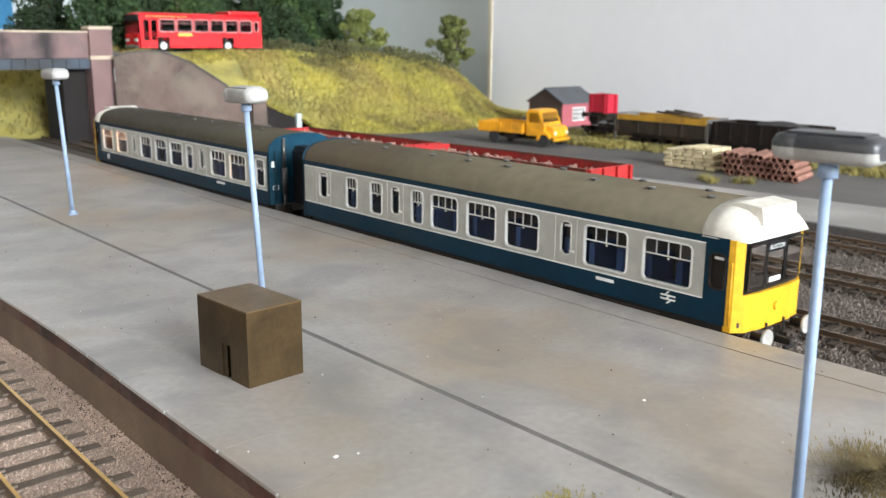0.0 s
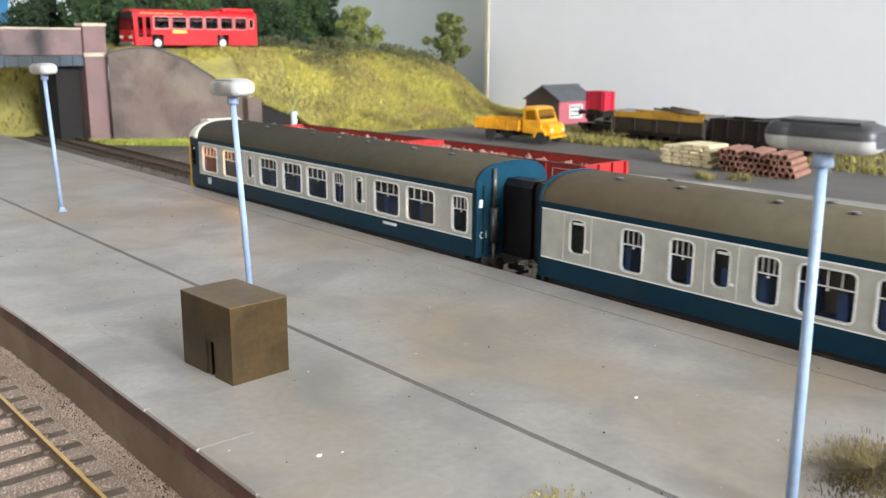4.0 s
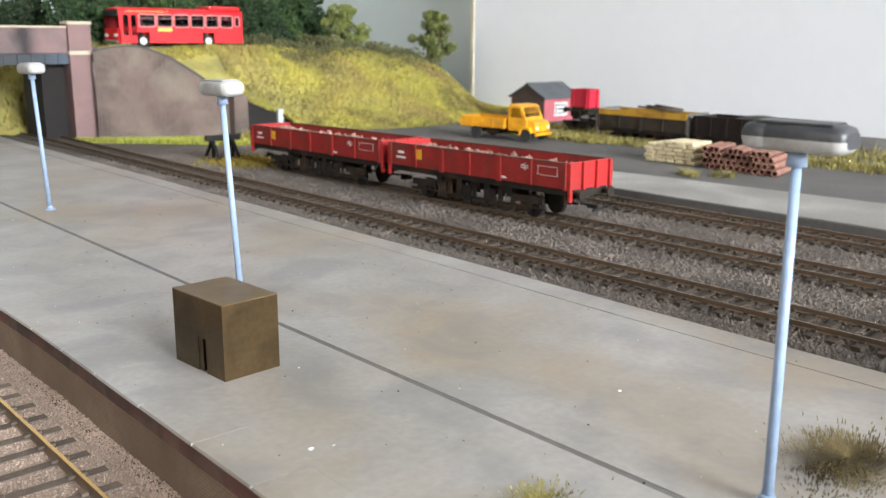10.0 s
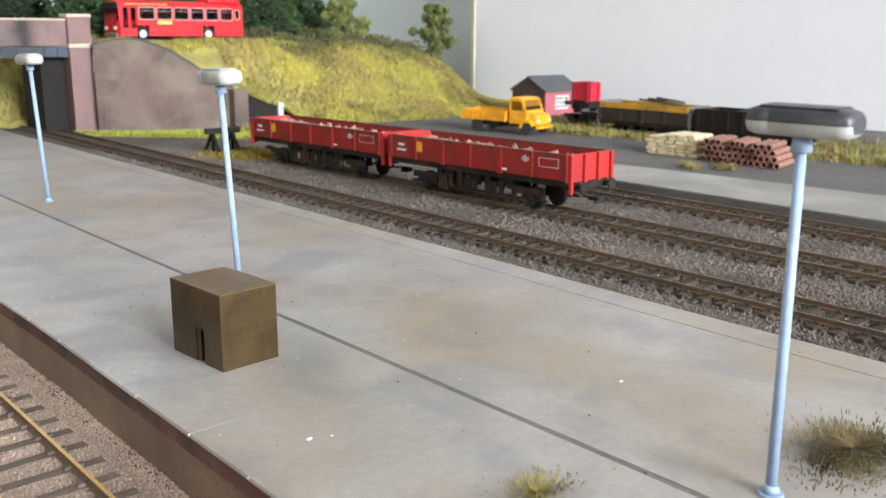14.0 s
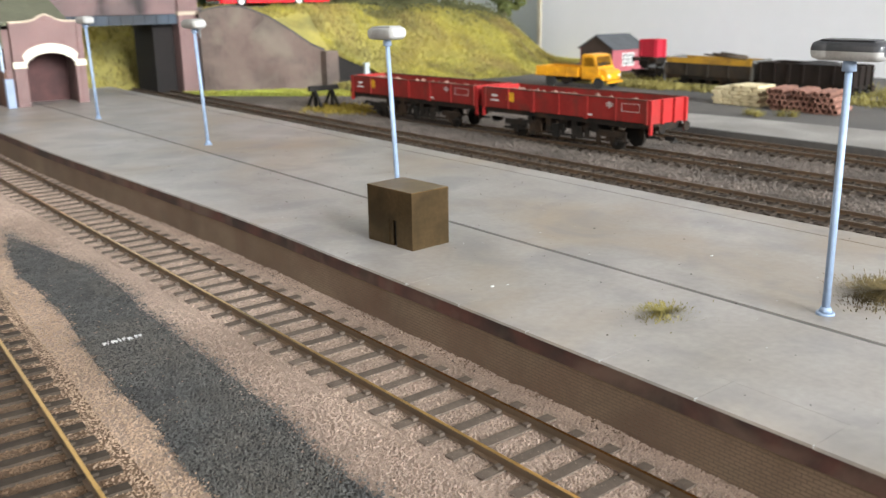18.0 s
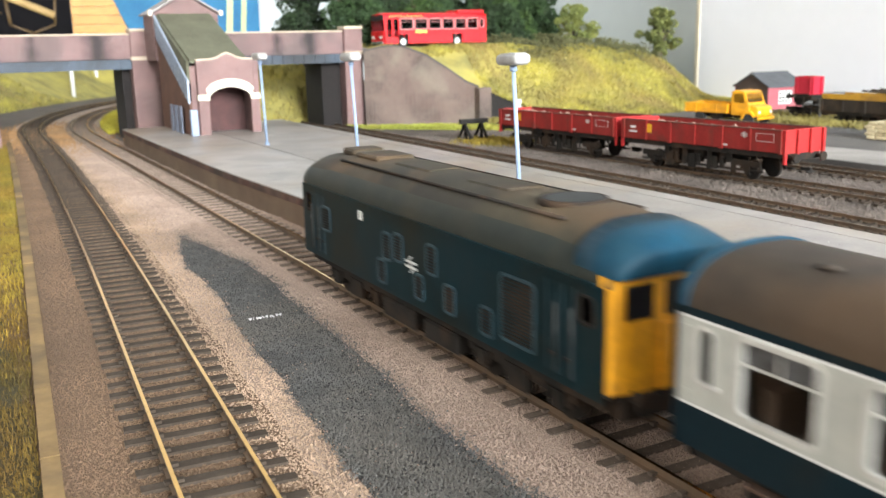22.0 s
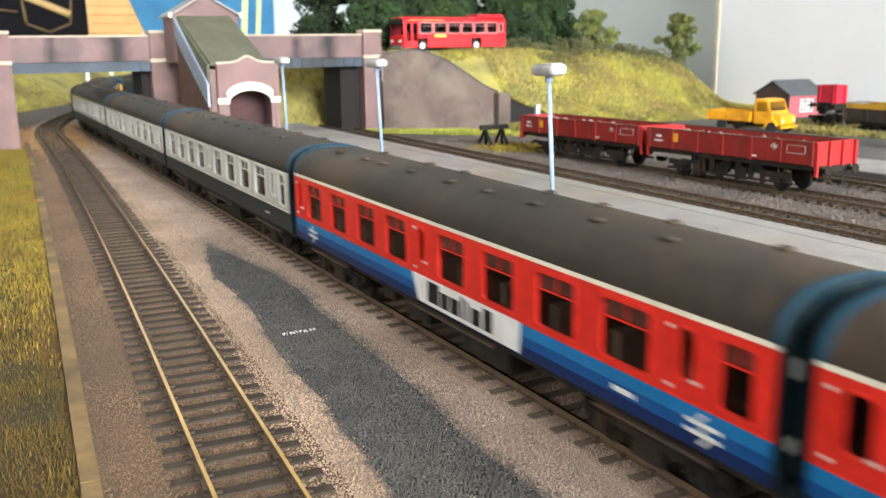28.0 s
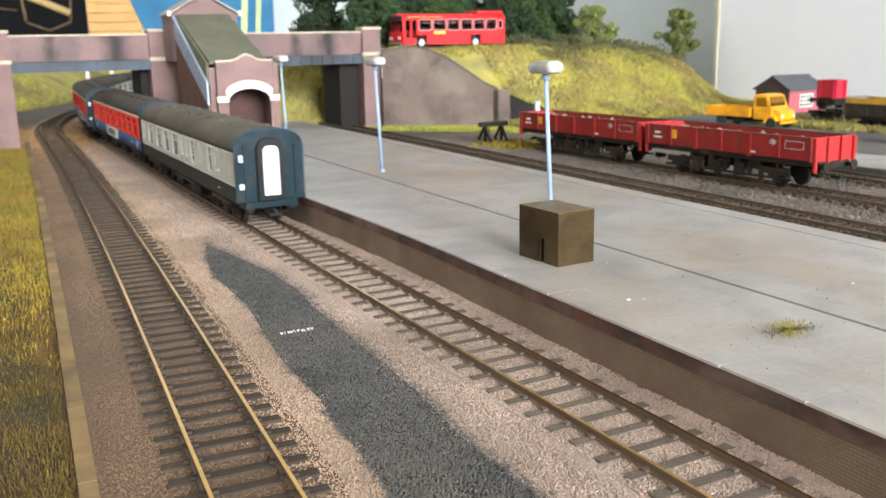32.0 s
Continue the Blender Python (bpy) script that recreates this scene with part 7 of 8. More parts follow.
# ---- station stairs ----
def stairs():
    t = thing("covered_stairs", 0, 0, 0, 0, "red brick covered station stairs with an arched entrance", "station building")
    x0, x1, yf, yb = 69.0, 122.3, 525.0, 640.0
    xc = (x0 + x1) / 2
    a0, a1, sp, cr = 78.0, 115.0, 31.5, 40.0
    arch = [(a1 - (a1 - a0) * k / 14, sp + (cr - sp) * math.sin(math.pi * k / 14) ** 0.6) for k in range(15)]
    top = [(x1, 62.5), (xc + 14, 62.8), (xc + 8, 64.2), (xc + 4.5, 66.4), (xc, 68), (xc - 4.5, 66.4), (xc - 8, 64.2), (xc - 14, 62.8), (x0, 62.5)]
    bm = B()
    prism(bm, [(x0, 0), (a0, 0)] + arch[::-1] + [(a1, 0), (x1, 0)] + top, "y", yf, yf + 4)
    wall = part("front_wall", bm, BRICK, t, "red brick gabled front")
    bm = B()
    prism(bm, top + [(x, z + 1.5) for x, z in top[::-1]], "y", yf - 0.7, yf + 4.6)
    part("coping", bm, STONE_CAP, wall, "pale coping stones")
    bm = B()
    cream = mat("cream_stone", (0.74, 0.68, 0.55), (0.66, 0.6, 0.48), 10, 0.7, 0.05)
    prism(bm, arch + [(xc + (x - xc) * 1.12, z + 7.0) for x, z in arch[::-1]], "y", yf - 0.8, yf + 0.3)
    part("arch_band", bm, cream, wall, "cream stone arch")
    for xa, xb in ((x0 - 0.8, a0 + 0.6), (a1 - 0.6, x1 + 0.8)):
        bm = B()
        box(bm, xa, xb, yf - 1.2, yf + 1, sp - 2.5, sp + 2.5)
        bevel(bm, 0.4)
        part("impost", bm, cream, wall, "cream impost block")
    for xa, xb in ((x0, x0 + 4.2), (x1 - 4.2, x1)):
        bm = B()
        box(bm, xa, xb, yf - 0.9, yf, 0, sp - 2.6)
        box(bm, xa, xb, yf - 0.9, yf, sp + 2.6, 62)
        part("pilaster", bm, BRICK, wall)
    # inner wall's red is darkened to hold the shade inside the arch
    bm = B()
    box(bm, a0 - 6, a1 + 6, yf + 32, yf + 34, 0, 60)
    part("inner_wall", bm, mat("shaded_inner_brick", (0.11, 0.045, 0.042), (0.065, 0.028, 0.027), 15, 0.85, 0.1, stain=(0.035, 0.018, 0.017), stain_size=40, stain_amount=0.7), t, "dull red inner wall, darkened for the porch's shade")
    bm = B()
    box(bm, 118, 121.8, yf + 4, yb, 0, 60)
    part("right_wall", bm, BRICK, t)
    bm = B()
    box(bm, 64.2, 68.8, yf + 4.1, yf + 60, 0, 58)
    part("left_wall", bm, BRICK, t)
    # near-black slab and side lining added to keep the entrance dark
    bm = B()
    box(bm, 69, 117.9, yf + 4.1, yf + 31.9, 43.5, 45)
    part("porch_shade_slab", bm, BLACKISH, t)
    bm = B()
    box(bm, 69.2, 70.5, yf + 4.2, yf + 31, 0, 43)
    part("porch_shade_lining", bm, BLACKISH, t)
    brown = mat("brown_boarding", (0.13, 0.065, 0.045), (0.095, 0.05, 0.035), 15, 0.8, 0.1)
    bm = B()
    prism(bm, [(yf + 4, 0), (yb, 0), (yb, 85), (yf + 4, 28)], "x", 62, 64)
    part("side_wall", bm, brown, t, "brown boarded stair side")
    bm = B()
    prism(bm, [(yf + 1, 27), (yb, 84), (yb, 104), (yf + 1, 46)], "x", 60.6, 62)
    glaz = part("side_glazing", bm, mat("pale_blue_glazing", (0.40, 0.48, 0.60), (0.30, 0.38, 0.50), 12, 0.4, 0.03), t, "pale blue-white glazed strip")
    for k in range(13):
        y = yf + 4 + k * 8.8
        z = 27 + 57 * (y - yf) / (yb - yf)
        bm = B()
        box(bm, 60.1, 60.6, y, y + 0.9, z - 0.5, z + 18.5)
        part("glazing_bar", bm, GIRDER, glaz)
    bm = B()
    prism(bm, [(yf + 4, 44), (yb, 100), (yb, 104), (yf + 4, 62)], "x", 62, 64)
    olive = mat("olive_roof_felt", (0.115, 0.115, 0.075), (0.085, 0.085, 0.055), 20, 0.85, 0.1)
    part("upper_side", bm, olive, t)
    bm = B()
    prism(bm, [(yf + 3, 61), (yb + 2, 103), (yb + 2, 105.5), (yf + 3, 63.5)], "x", 64.5, 114)
    part("stair_roof", bm, olive, t, "sloping olive felt roof")
    # upper gable on the bridge
    bm = B()
    prism(bm, [(60, 62), (122, 62), (122, 105), (91, 123), (60, 105)], "y", yb + 2, yb + 46)
    part("upper_hall", bm, BRICK, t, "red brick hall on the bridge")
    for a, b in (((56.5, 104.2), (91, 124.2)), ((125.5, 104.2), (91, 124.2))):
        bm = B()
        prism(bm, [a, b, (b[0], b[1] + 1.8), (a[0], a[1] + 1.8)], "y", yb - 1, yb + 48)
        part("gable_roof", bm, mat("grey_roof_edge", (0.32, 0.29, 0.28), None, 15, 0.7, 0.1), t)
    for x in (57.5, 124.5):
        bm = B()
        box(bm, x - 1.6, x + 1.6, yb - 2, yb + 2, 103.5, 108.5)
        bevel(bm, 0.5)
        part("kneeler", bm, cream, t)
    for k in range(3):
        bm = B()
        box(bm, 58.6, 59.6, 548 + k * 17, 558 + k * 17, 0, 24)
        bevel(bm, 0.2)
        b = part("notice_board", bm, mat("grey_board", (0.20, 0.23, 0.31), (0.15, 0.175, 0.235), 8, 0.6), t)
    bm = B()
    box(bm, 60, 66, 519, 524, 0, 22)
    bevel(bm, 0.3)
    part("gate_panel", bm, mat("pale_blue_panel", (0.24, 0.30, 0.42), None, 8, 0.5), t)


stairs()


# ---- kerb, posts, wall hangings ----
def kerb():
    t = thing("kerb", 0, 0, 0, 0, "line of sandy stone kerb blocks beside the verge", "kerb", kind="structure")
    rng = random.Random(15)
    y = -500.0
    while y < 690:
        l = rng.choice((34, 42, 46))
        f = lambda v: -112.5 + 0.058 * (v + 60) - 0.000012 * max(v, 0) ** 2
        bm = B()
        a, b = f(y), f(y + l)
        dz = rng.uniform(-0.3, 0.3)
        lo = [bm.verts.new(c) for c in ((a, y + 0.15, -18), (a + 4.0, y + 0.15, -18), (b + 4.0, y + l - 0.15, -18), (b, y + l - 0.15, -18))]
        hi = [bm.verts.new((v.co.x, v.co.y, -13.6 + dz)) for v in lo]
        bm.faces.new(lo), bm.faces.new(hi)
        for i in range(4):
            bm.faces.new((lo[i], lo[(i + 1) % 4], hi[(i + 1) % 4], hi[i]))
        part("kerb_block", bm, KERB, t)
        y += l


kerb()
for _x, _y in ((30, 1560), (98, 1740)):
    _t = thing("white_post", _x + 60, _y, -20, 0, "slim white post beside the far track", "post", "white posts")
    bm = B()
    rod(bm, (0, 0, 0), (0, 0, 78), 3.5, 3.5, 8)
    part("post", bm, HUB, _t)


def hangings():
    t = thing("dark_poster", -50, 1976, 250, 0, "black poster with gold drawn lines on the far wall", "poster")
    bm = B()
    box(bm, -210, 200, -3, 0, -155, 160)
    part("sheet", bm, mat("black_poster", (0.006, 0.0055, 0.007), None, 60, 0.8, 0, spec=0.1), t)
    dim = mat("dull_gold_ink", (0.16, 0.10, 0.045), (0.08, 0.05, 0.025), 40, 0.5, 0)
    gold = mat("gold_ink", (0.62, 0.43, 0.20), (0.5, 0.33, 0.14), 30, 0.5, 0)
    for a, b, r in (((-70, -3.5, 0), (165, -3.5, -100), 9), ((-60, -3.5, -90), (-62, -3.5, -130), 5), ((0, -3.5, -60), (-4, -3.5, -125), 6), ((70, -3.5, -70), (75, -3.5, -120), 4), ((75, -3.5, -120), (120, -3.5, -138), 3), ((120, -3.5, -138), (165, -3.5, -120), 3), ((165, -3.5, -120), (170, -3.5, -60), 3), ((-140, -3.5, -70), (60, -3.5, -95), 2.5)):
        bm = B()
        rod(bm, a, b, r, r, 6)
        part("gold_stroke", bm, gold if r > 8 else dim, t)
    t = thing("wooden_panel", 207, 1976, 250, 0, "orange pine slatted panel on the far wall", "panel")
    for k in range(16):
        bm = B()
        box(bm, -56, 60, -5, 0, -160 + k * 20, -141.0 + k * 20)
        part("slat", bm, mat("pine", (0.62, 0.34, 0.11), (0.52, 0.27, 0.08), 40, 0.6, 0.1) if k == 0 else bpy.data.materials["pine"], t)
    t = thing("blue_wall_hanging", 410, 1974, 250, 0, "blue cloth wall hanging with pale yellow stripes", "wall hanging")
    bm = B()
    prism(bm, [(-130, -150), (170, -150), (172, 160), (-150, 160), (-172, 40), (-170, -60), (-150, -110)], "y", -6, -2)
    part("cloth", bm, mat("blue_cloth", (0.035, 0.19, 0.36), (0.025, 0.14, 0.28), 60, 0.8, 0.3), t)
    for x, w in ((86, 15), (122, 12)):
        bm = B()
        prism(bm, [(x, -150), (x + w, -150), (x + w + 26, 160), (x + 26, 160)], "y", -7, -6)
        part("stripe", bm, mat("pale_lime_stripe", (0.62, 0.76, 0.36), None, 40, 0.7, 0), t)


hangings()

# ---- loose ballast, weeds and grass ----
_rng = np.random.default_rng(7)


def in_path(x, y):
    l = np.interp(y, (-600, -300, -130, -55, -32, 10, 35, 63, 90, 121, 160, 190), (-60, -60, -56, -51, -48.5, -47, -44, -40.5, -40, -40, -33, -27))
    r = np.interp(y, (-600, -300, -117, -75, -39, 0, 48, 76, 110, 150, 190), (-27, -27, -27, -27, -23, -21, -19.5, -16.5, -17, -23, -27))
    wave = 0.7 * np.sin(y / 6.3) + 0.7 * np.sin(y / 2.7 + 1.0) + 0.5 * np.sin(y / 1.3)
    return (x > l + wave + _rng.normal(0, 1.0, len(x))) & (x < r - 0.7 * wave + _rng.normal(0, 2.2, len(x))) & (y + _rng.normal(0, 16, len(x)) < 185)


def scatter(n, x0, x1, y0, y1):
    x = _rng.uniform(x0, x1, n)
    u = _rng.uniform(0, 1, n) ** 1.9
    return x, y0 + (y1 - y0) * u


_x, _y = scatter(330000, -118, 30, -175, 690)
_bx = np.array([b_line(v)[0] for v in _y])
_m = in_path(_x, _y) & (_rng.uniform(0, 1, len(_x)) > 0.03)
_s = _rng.uniform(0.14, 0.36, len(_x)) * (1 + 0.5 * (_y > 200))
_z = BED_Z + _rng.uniform(0.0, 0.35, len(_x)) + np.where(np.abs(_x - _bx) < 17, 0.3, np.where(np.abs(_x - A_X) < 17, 0.6, 0.15))
_p = np.stack([_x, _y, _z], -1)
# leftmost stones get the shade-darkened brown, the next strip the middle step
_d = (_x < _bx + 12 + _rng.normal(0, 3.5, len(_x))) & ~_m
_o = (_x < np.interp(_y, (-300, 60, 200, 690), (-38, -33, -32, -30)) + _rng.normal(0, 5, len(_x))) & ~_m & ~_d
dust("brown_ballast", _p[_d], _s[_d], KERB_SHADE_GRAIN, "loose brown ballast stones around the kerbside track, darkened for shade", "ballast", 12)
dust("orange_ballast", _p[_o], _s[_o], MID_SHADE_GRAIN, "loose orange tan ballast beside the cinder strip, partly darkened for shade", "ballast", 13)
_m |= _d | _o
dust("tan_ballast", _p[~_m], _s[~_m], BALLAST_GRAIN, "loose tan ballast stones around the near tracks", "ballast", 1)
# ballast heaped against the platform face
_n = 20000
_y = -175 + 640 * _rng.uniform(0, 1, _n) ** 1.8
_u = np.abs(_rng.normal(0, 1, _n)) * 2.2
_x = np.array([edge_x(v) for v in _y]) + 0.8 - _u
dust("heaped_ballast", np.stack([_x, _y, BED_Z + 0.2 + 1.1 * np.exp(-_u / 1.6) * (1 + 0.3 * np.sin(_y / 5) * np.sin(_y / 13.7))], -1), _rng.uniform(0.15, 0.34, _n), BALLAST_GRAIN, "ballast heaped against the platform face", "ballast", 19)
_x2, _y2 = scatter(120000, -62, -10, -165, 200)
_m2 = in_path(_x2, _y2)
dust("cinder_ballast", np.stack([_x2, _y2, BED_Z + 0.45 + _rng.uniform(0, 0.35, len(_x2))], -1)[_m2], _rng.uniform(0.14, 0.38, _m2.sum()), DARK_GRAIN, "loose dark cinder stones in a strip", "ballast", 2)
_n = 9000
RUST_EARTH = mat("rusty_earth", (0.24, 0.13, 0.055), (0.16, 0.095, 0.045), 40, 0.95, 0, random_amount=0.5)
_y = _rng.normal(790, 85, _n)
_x = np.array([a_line(v)[0] for v in _y]) - 45 + _rng.normal(0, 30, _n)
grains("rusty_earth", np.stack([_x, _y, BED_Z + _rng.uniform(-0.3, 0.5, _n)], -1), _rng.uniform(0.5, 1.4, _n), RUST_EARTH, "rust-brown earth spilled between the tracks under the bridge", "earth", 18)
_x, _y = scatter(75000, 184, 417, -130, 560)
dust("goods_ballast", np.stack([_x, _y, BED_Z - 0.4 + _rng.uniform(0, 0.8, len(_x))], -1), _rng.uniform(0.3, 0.75, len(_x)), BROWN_GRAIN, "loose brown ballast stones around the far tracks", "ballast", 3)
_x, _y = scatter(9000, 181, 204, -130, 330)
dust("pale_ballast", np.stack([_x, _y, -12.5 + _rng.uniform(0, 1.0, len(_x)) - (_x - 181) * 0.12], -1), _rng.uniform(0.4, 0.9, len(_x)), RUST_GRAIN, "pale orange ballast along the platform edge", "ballast", 4)

# near verge: ochre grass, darkened in colour for the shade there
GRASS_OCHRE = mat("shaded_ochre_grass", (0.115, 0.068, 0.007), (0.042, 0.031, 0.005), 30, 0.9, 0, random_amount=0.55, stain=(0.085, 0.038, 0.006), stain_size=60, stain_amount=0.6)
GRASS_HILL = mat("hill_grass", (0.53, 0.455, 0.085), (0.33, 0.30, 0.075), 30, 0.9, 0, random_amount=0.45, stain=(0.13, 0.112, 0.045), stain_size=50, stain_amount=0.9, stain2=(0.30, 0.22, 0.085), stain2_size=90, stain2_amount=0.8)
YARD_WEED = mat("yard_weed", (0.27, 0.225, 0.06), (0.15, 0.13, 0.045), 20, 0.9, 0, random_amount=0.5)
GRASS_BRIGHT = mat("bright_grass", (0.34, 0.36, 0.055), (0.22, 0.24, 0.045), 30, 0.9, 0, random_amount=0.4, stain=(0.30, 0.22, 0.05), stain_size=40, stain_amount=0.6)
GRASS_WEED = mat("dry_weed", (0.13, 0.105, 0.042), (0.07, 0.062, 0.026), 6, 0.9, 0, random_amount=0.5)

_y = -190 + 900 * _rng.uniform(0, 1, 80000) ** 1.5
_x = -113 + 0.058 * (_y + 60) - 0.000012 * np.maximum(_y, 0) ** 2 - np.abs(_rng.normal(0, 1, len(_y))) * 45
_z = np.array([-15.5 + 5 * smooth(-115, -190, a) + 1.2 * noise.noise((a / 20, b / 20, 0)) for a, b in zip(_x, _y)])
_k = _y + _rng.normal(0, 60, len(_y)) > 130
_h = _rng.uniform(1.2, 3.0, len(_x))
GRASS_YELLOW = mat("yellow_green_grass", (0.26, 0.175, 0.02), (0.15, 0.12, 0.016), 30, 0.9, 0, random_amount=0.45, stain=(0.16, 0.085, 0.015), stain_size=70, stain_amount=0.6)
blades("verge_grass", np.stack([_x, _y, _z - 0.3], -1)[~_k], _h[~_k], GRASS_OCHRE, "ochre and brown static grass on the verge, darkened for shade", "grass", 1.1, 0.13, 5)
blades("far_verge_grass", np.stack([_x, _y, _z - 0.3], -1)[_k], _h[_k] * 1.2, GRASS_YELLOW, "yellow green static grass on the verge", "grass", 1.1, 0.2, 15)

_x = _rng.uniform(412, 850, 60000)
_fy = np.array([foot_y(v) for v in _x])
_y = _fy + _rng.uniform(-6, 190, len(_x))
_z = np.array([hill_z(a, b) for a, b in zip(_x, _y)])
blades("hill_grass", np.stack([_x, _y, _z - 0.6], -1), _rng.uniform(2, 6, len(_x)), GRASS_HILL, "yellow and olive static grass on the embankment", "grass", 1.0, 0.5, 6)
_x = _rng.uniform(300, 415, 8000)
_y = _rng.uniform(668, 790, 8000)
_k = _y > np.array([foot_y(v) for v in _x]) + 4
_z = np.array([hill_z(a, b) for a, b in zip(_x, _y)])
_k &= ~((_y > 694) & (_y < 745) & (_x < 500))
blades("crest_grass", np.stack([_x, _y, _z - 0.6], -1)[_k], _rng.uniform(3, 6, _k.sum()), GRASS_HILL, "ochre grass along the top of the wall", "grass", 1.0, 0.5, 7)
# scrub along the crest
_n = 17000
_x = _rng.uniform(455, 860, _n)
_y = np.array([foot_y(v) for v in _x]) + 150 + _rng.normal(0, 20, _n)
_z = np.array([hill_z(a, b) for a, b in zip(_x, _y)]) + _rng.uniform(0, 1, _n) ** 2 * 9 * (1 + np.sin(_x / 17) * np.sin(_x / 7.3))
SCRUB = mat("scrub", (0.13, 0.125, 0.05), (0.07, 0.075, 0.03), 14, 0.9, 0, random_amount=0.5)
grains("crest_scrub", np.stack([_x, _y, _z], -1), _rng.uniform(0.7, 2.2, _n), SCRUB, "brown and olive scrub along the crest", "scrub", 8)
# bright strip of grass below the wing wall
_x = _rng.uniform(268, 400, 9000)
_y = np.array([foot_y(v) for v in _x]) - 8 - _rng.uniform(0, 1, 9000) * (20 + 0.45 * (_x - 268))
blades("bright_grass", np.stack([_x, _y, np.full(9000, -17.0)], -1), _rng.uniform(2.5, 5, 9000), GRASS_BRIGHT, "bright green grass strip below the wall", "grass", 1.0, 0.6, 9)
# ochre tufts round the buffer stop
_x, _y = _rng.normal(318, 13, 1600), _rng.normal(452, 16, 1600)
blades("siding_weeds", np.stack([_x, _y, np.full(1600, -17.2)], -1), _rng.uniform(2, 5, 1600), GRASS_YELLOW, "ochre weeds round the buffer stop", "grass", 1.0, 0.5, 31)
# yard edges and the overgrown back siding
_x = np.concatenate([_rng.normal(628, 9, 5000), _rng.normal(700, 26, 7000), _rng.uniform(600, 640, 3000), _rng.normal(420, 12, 2500)])
_y = np.concatenate([_rng.uniform(-60, 420, 5000), _rng.uniform(-200, 470, 7000), _rng.uniform(330, 470, 3000), _rng.uniform(430, 600, 2500)])
blades("yard_weeds", np.stack([_x, _y, np.full(len(_x), -12.8)], -1), _rng.uniform(2.5, 8, len(_x)), YARD_WEED, "rough olive grass along the yard sidings", "grass", 1.0, 0.5, 10)


def cutting_grass():
    n = 26000
    x, y = _rng.uniform(-260, 290, n), _rng.uniform(770, 1500, n)
    cx = np.array([a_line(v)[0] for v in y])
    d = x - cx
    keep = (d > 45) | (d < -160)
    z = []
    for a, b, c in zip(x, y, cx):
        left, right = smooth(c - 150, c - 330, a), smooth(c + 60, c + 190, a) * smooth(755, 880, b)
        z.append(-16.5 + 68 * max(left * smooth(700, 1000, b), right) + 2.5 * noise.noise((a / 25, b / 25, 5)))
    p = np.stack([x, y, np.array(z) - 0.6], -1)[keep]
    blades("cutting_grass", p, _rng.uniform(4, 9, len(p)), GRASS_HILL, "yellow green grass in the cutting", "grass", 1.0, 0.8, 11)


cutting_grass()


# grass and stones inside the curve beyond the bridge
_n = 9000
_y = _rng.uniform(790, 1360, _n)
_x = np.array([a_line(v)[0] for v in _y]) + 25 + np.abs(_rng.normal(0, 1, _n)) * 32
CURVE_GRASS = mat("curve_grass", (0.55, 0.48, 0.05), (0.38, 0.34, 0.045), 30, 0.9, 0, random_amount=0.35)
blades("curve_grass", np.stack([_x, _y, np.full(_n, -17.5)], -1), _rng.uniform(3.5, 7, _n), CURVE_GRASS, "yellow grass inside the curve beyond the bridge", "grass", 1.0, 0.9, 21)
_n = 260
_y = _rng.normal(1430, 90, _n)
_x = np.array([a_line(v)[0] for v in _y]) + 30 + np.abs(_rng.normal(0, 1, _n)) * 28
PALE_STONE = mat("pale_rubble_stone", (0.42, 0.31, 0.24), (0.28, 0.2, 0.15), 20, 0.9, 0.3, random_amount=0.3)
grains("rubble_heap", np.stack([_x, _y, -17 + _rng.uniform(0, 1, _n) ** 2 * 16], -1), _rng.uniform(4, 11, _n), PALE_STONE, "heap of pale brown stones beside the curve", "stones", 22)


def tuft(x, y, z, r, n, h, label, seed, material=None):
    rng = np.random.default_rng(seed)
    a, d = rng.uniform(0, 6.28, n), np.abs(rng.normal(0, 0.5, n)) * r
    ob = blades("weed_tuft", np.stack([x + d * np.cos(a) * 1.3, y + d * np.sin(a), np.full(n, z)], -1), rng.uniform(0.4, 1, n) * h, material or GRASS_WEED, label, "weeds", 1.4, 0.12, seed)
    ob["group"] = "weeds"


tuft(65.5, -89, 0, 7, 900, 1.1, "dry weeds growing through the platform deck", 61, YARD_WEED)
tuft(124, -118.5, 0, 12, 5200, 1.5, "matted dry brown weeds growing through the platform deck", 62, mat("matted_brown_weed", (0.125, 0.092, 0.035), (0.062, 0.048, 0.02), 5, 0.9, 0, random_amount=0.5))
for _i, (_x, _y) in enumerate(((505, 172), (512, 150), (498, 160), (516, 142))):
    tuft(_x, _y, -12, 5, 160, 7, "yellow weeds in the yard", 63 + _i, YARD_WEED)

# faint white scrawl left on the cinders, and specks on the deck
_t = thing("chalk_scrawl", -35, 25, BED_Z + 1.15, -4, "illegible white scrawl on the dark cinders", "marking")
_r = random.Random(4)
for _k in range(10):
    bm = B()
    _a = -5.4 + _k * 1.12 + _r.uniform(-0.2, 0.2)
    _b = -1.3 + _r.uniform(-0.4, 0.4)
    _h, _s = _r.uniform(1.2, 2.4), _r.uniform(-0.4, 0.7)
    prism(bm, [(_a, _b), (_a + 0.2, _b), (_a + 0.2 + _s, _b + _h), (_a + _s, _b + _h)], "z", -0.25, 0.2)
    if _k % 3 != 1:
        _m = _b + _h * 0.55
        prism(bm, [(_a - 0.1, _m), (_a + 0.75, _m + 0.1), (_a + 0.75, _m + 0.45), (_a - 0.1, _m + 0.35)], "z", -0.25, 0.25)
    part("stroke", bm, FLECK, _t)
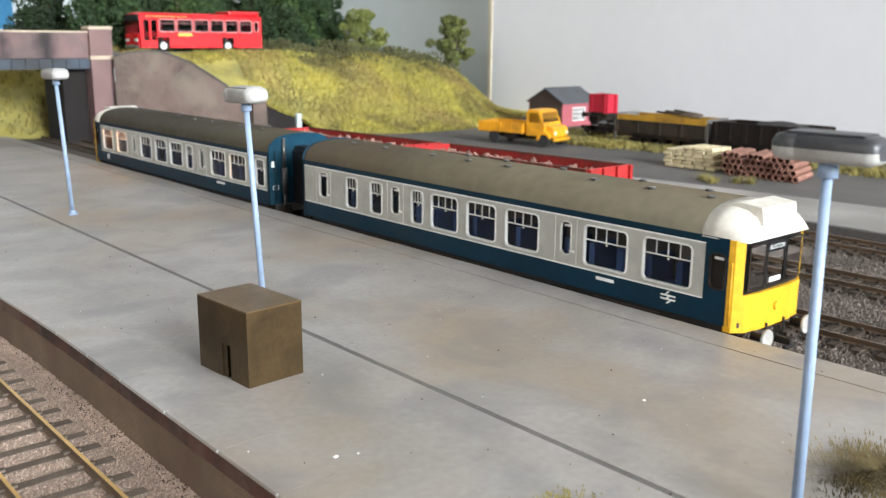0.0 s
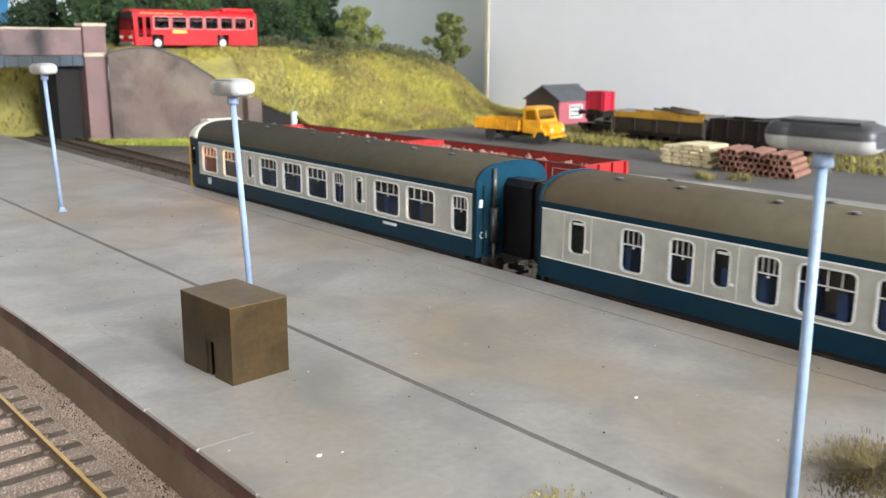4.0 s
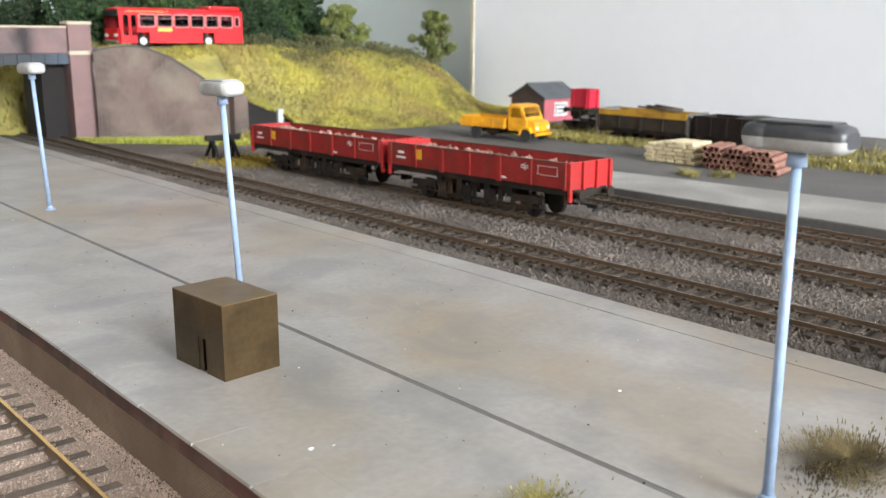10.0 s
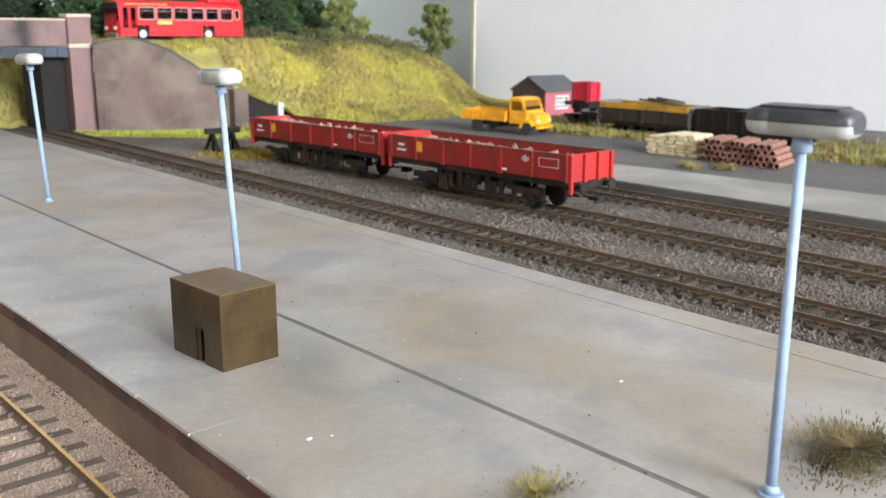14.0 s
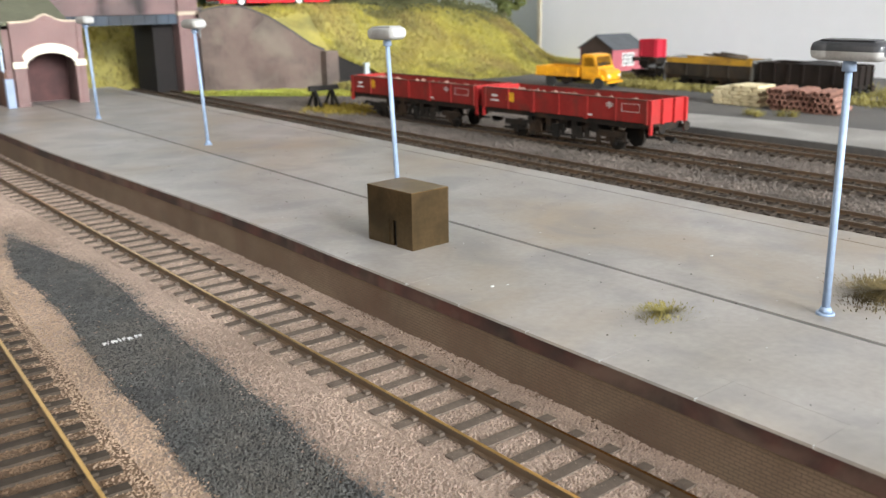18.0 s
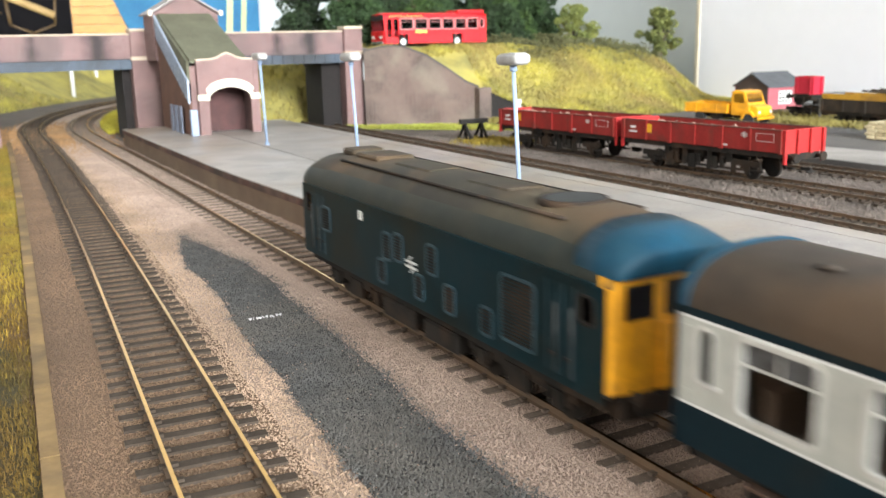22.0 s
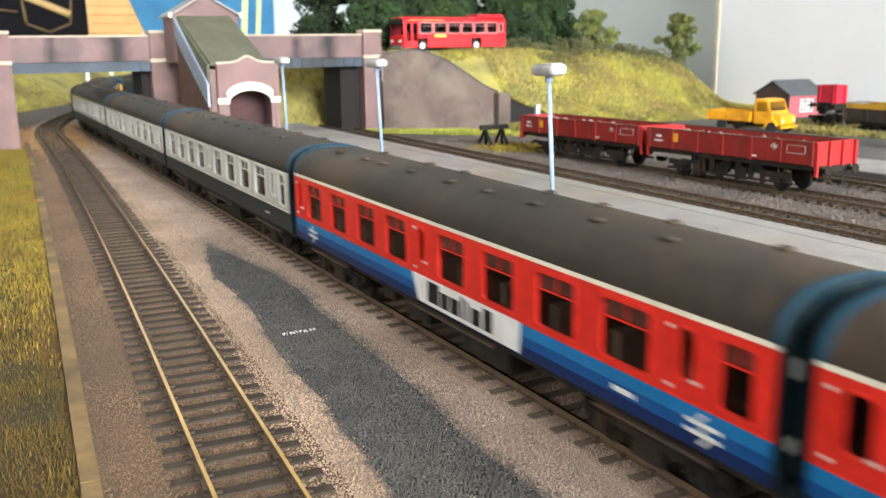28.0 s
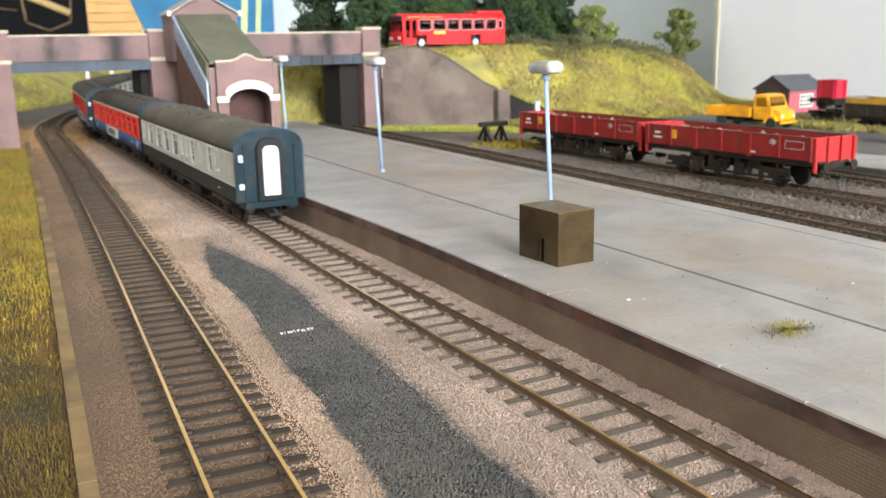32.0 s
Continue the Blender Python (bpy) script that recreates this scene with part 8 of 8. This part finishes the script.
# specks and hairs lying on the deck
_n = 260
_px = np.stack([_rng.uniform(34, 176, _n), _rng.uniform(-180, 330, _n), np.full(_n, 0.05)], -1)
grains("deck_specks", _px, _rng.uniform(0.08, 0.3, _n) * _rng.uniform(0.5, 1.3, _n), UNDER, "dark specks of dirt on the platform deck", "dirt", 14)
_n = 70
_px = np.stack([_rng.uniform(34, 176, _n), _rng.uniform(-180, 330, _n), np.full(_n, 0.03)], -1)
grains("pale_specks", _px, _rng.uniform(0.1, 0.26, _n), MARKING, "white specks on the platform deck", "dirt", 16)
for _i, (_x, _y, _s) in enumerate(((47.3, -44, 0.75), (51.7, -45.7, 0.4), (119.7, -66, 0.65), (100, -10, 0.3), (130, 20, 0.3), (92, -40, 0.28), (63, 40, 0.25))):
    bm = B()
    bmesh.ops.create_icosphere(bm, subdivisions=1, radius=_s)
    bm.transform(Matrix.Diagonal((1, 0.7, 0.35, 1)))
    tagged(part("paint_chip", bm, MARKING, at=(_x, _y, 0.1 * _s)), "tiny white chip lying on the deck", "chip", "chips on the deck")


# ---- trains ----
TRAIN = 212.0


def train_front(t):
    """Distance of the locomotive's front along the line."""
    return -58.0 + TRAIN * (t - 21.5) + 4.0 * smooth(29.5, 31.0, t)


def motions():
    times = [0.0, 2.0, 4.0, 6.0, 8.0, 10.0, 12.0, 14.0, 16.0, 18.0] + [19.0 + 0.5 * i for i in range(27)]
    for ob, offset in EXPRESS:
        rows = []
        for t in times:
            x, y, h = a_line(train_front(t) - offset)
            rows.append((t, pose(x * MM, y * MM, RAIL_Z * MM, 0, 0, h)))
        walk(ob, rows)
    ends = [(0, 446), (0.5, 432), (1, 416.5), (1.5, 399), (2, 380), (2.5, 360), (3, 338), (3.5, 315), (4, 290.5), (4.5, 265), (5, 238), (5.5, 210), (6, 181), (6.5, 150), (7, 118), (7.5, 85), (8, 50.5), (8.5, 14), (9, -24), (9.5, -64), (10, -105), (10.5, -147), (11, -190), (12, -278), (13, -350), (14, -380), (15, -385), (16, -385), (32, -385)]
    for ob, offset in RAILCAR:
        walk(ob, [(t, pose(DMU_X * MM, (y - offset) * MM, RAIL_Z * MM)) for t, y in ends])


motions()
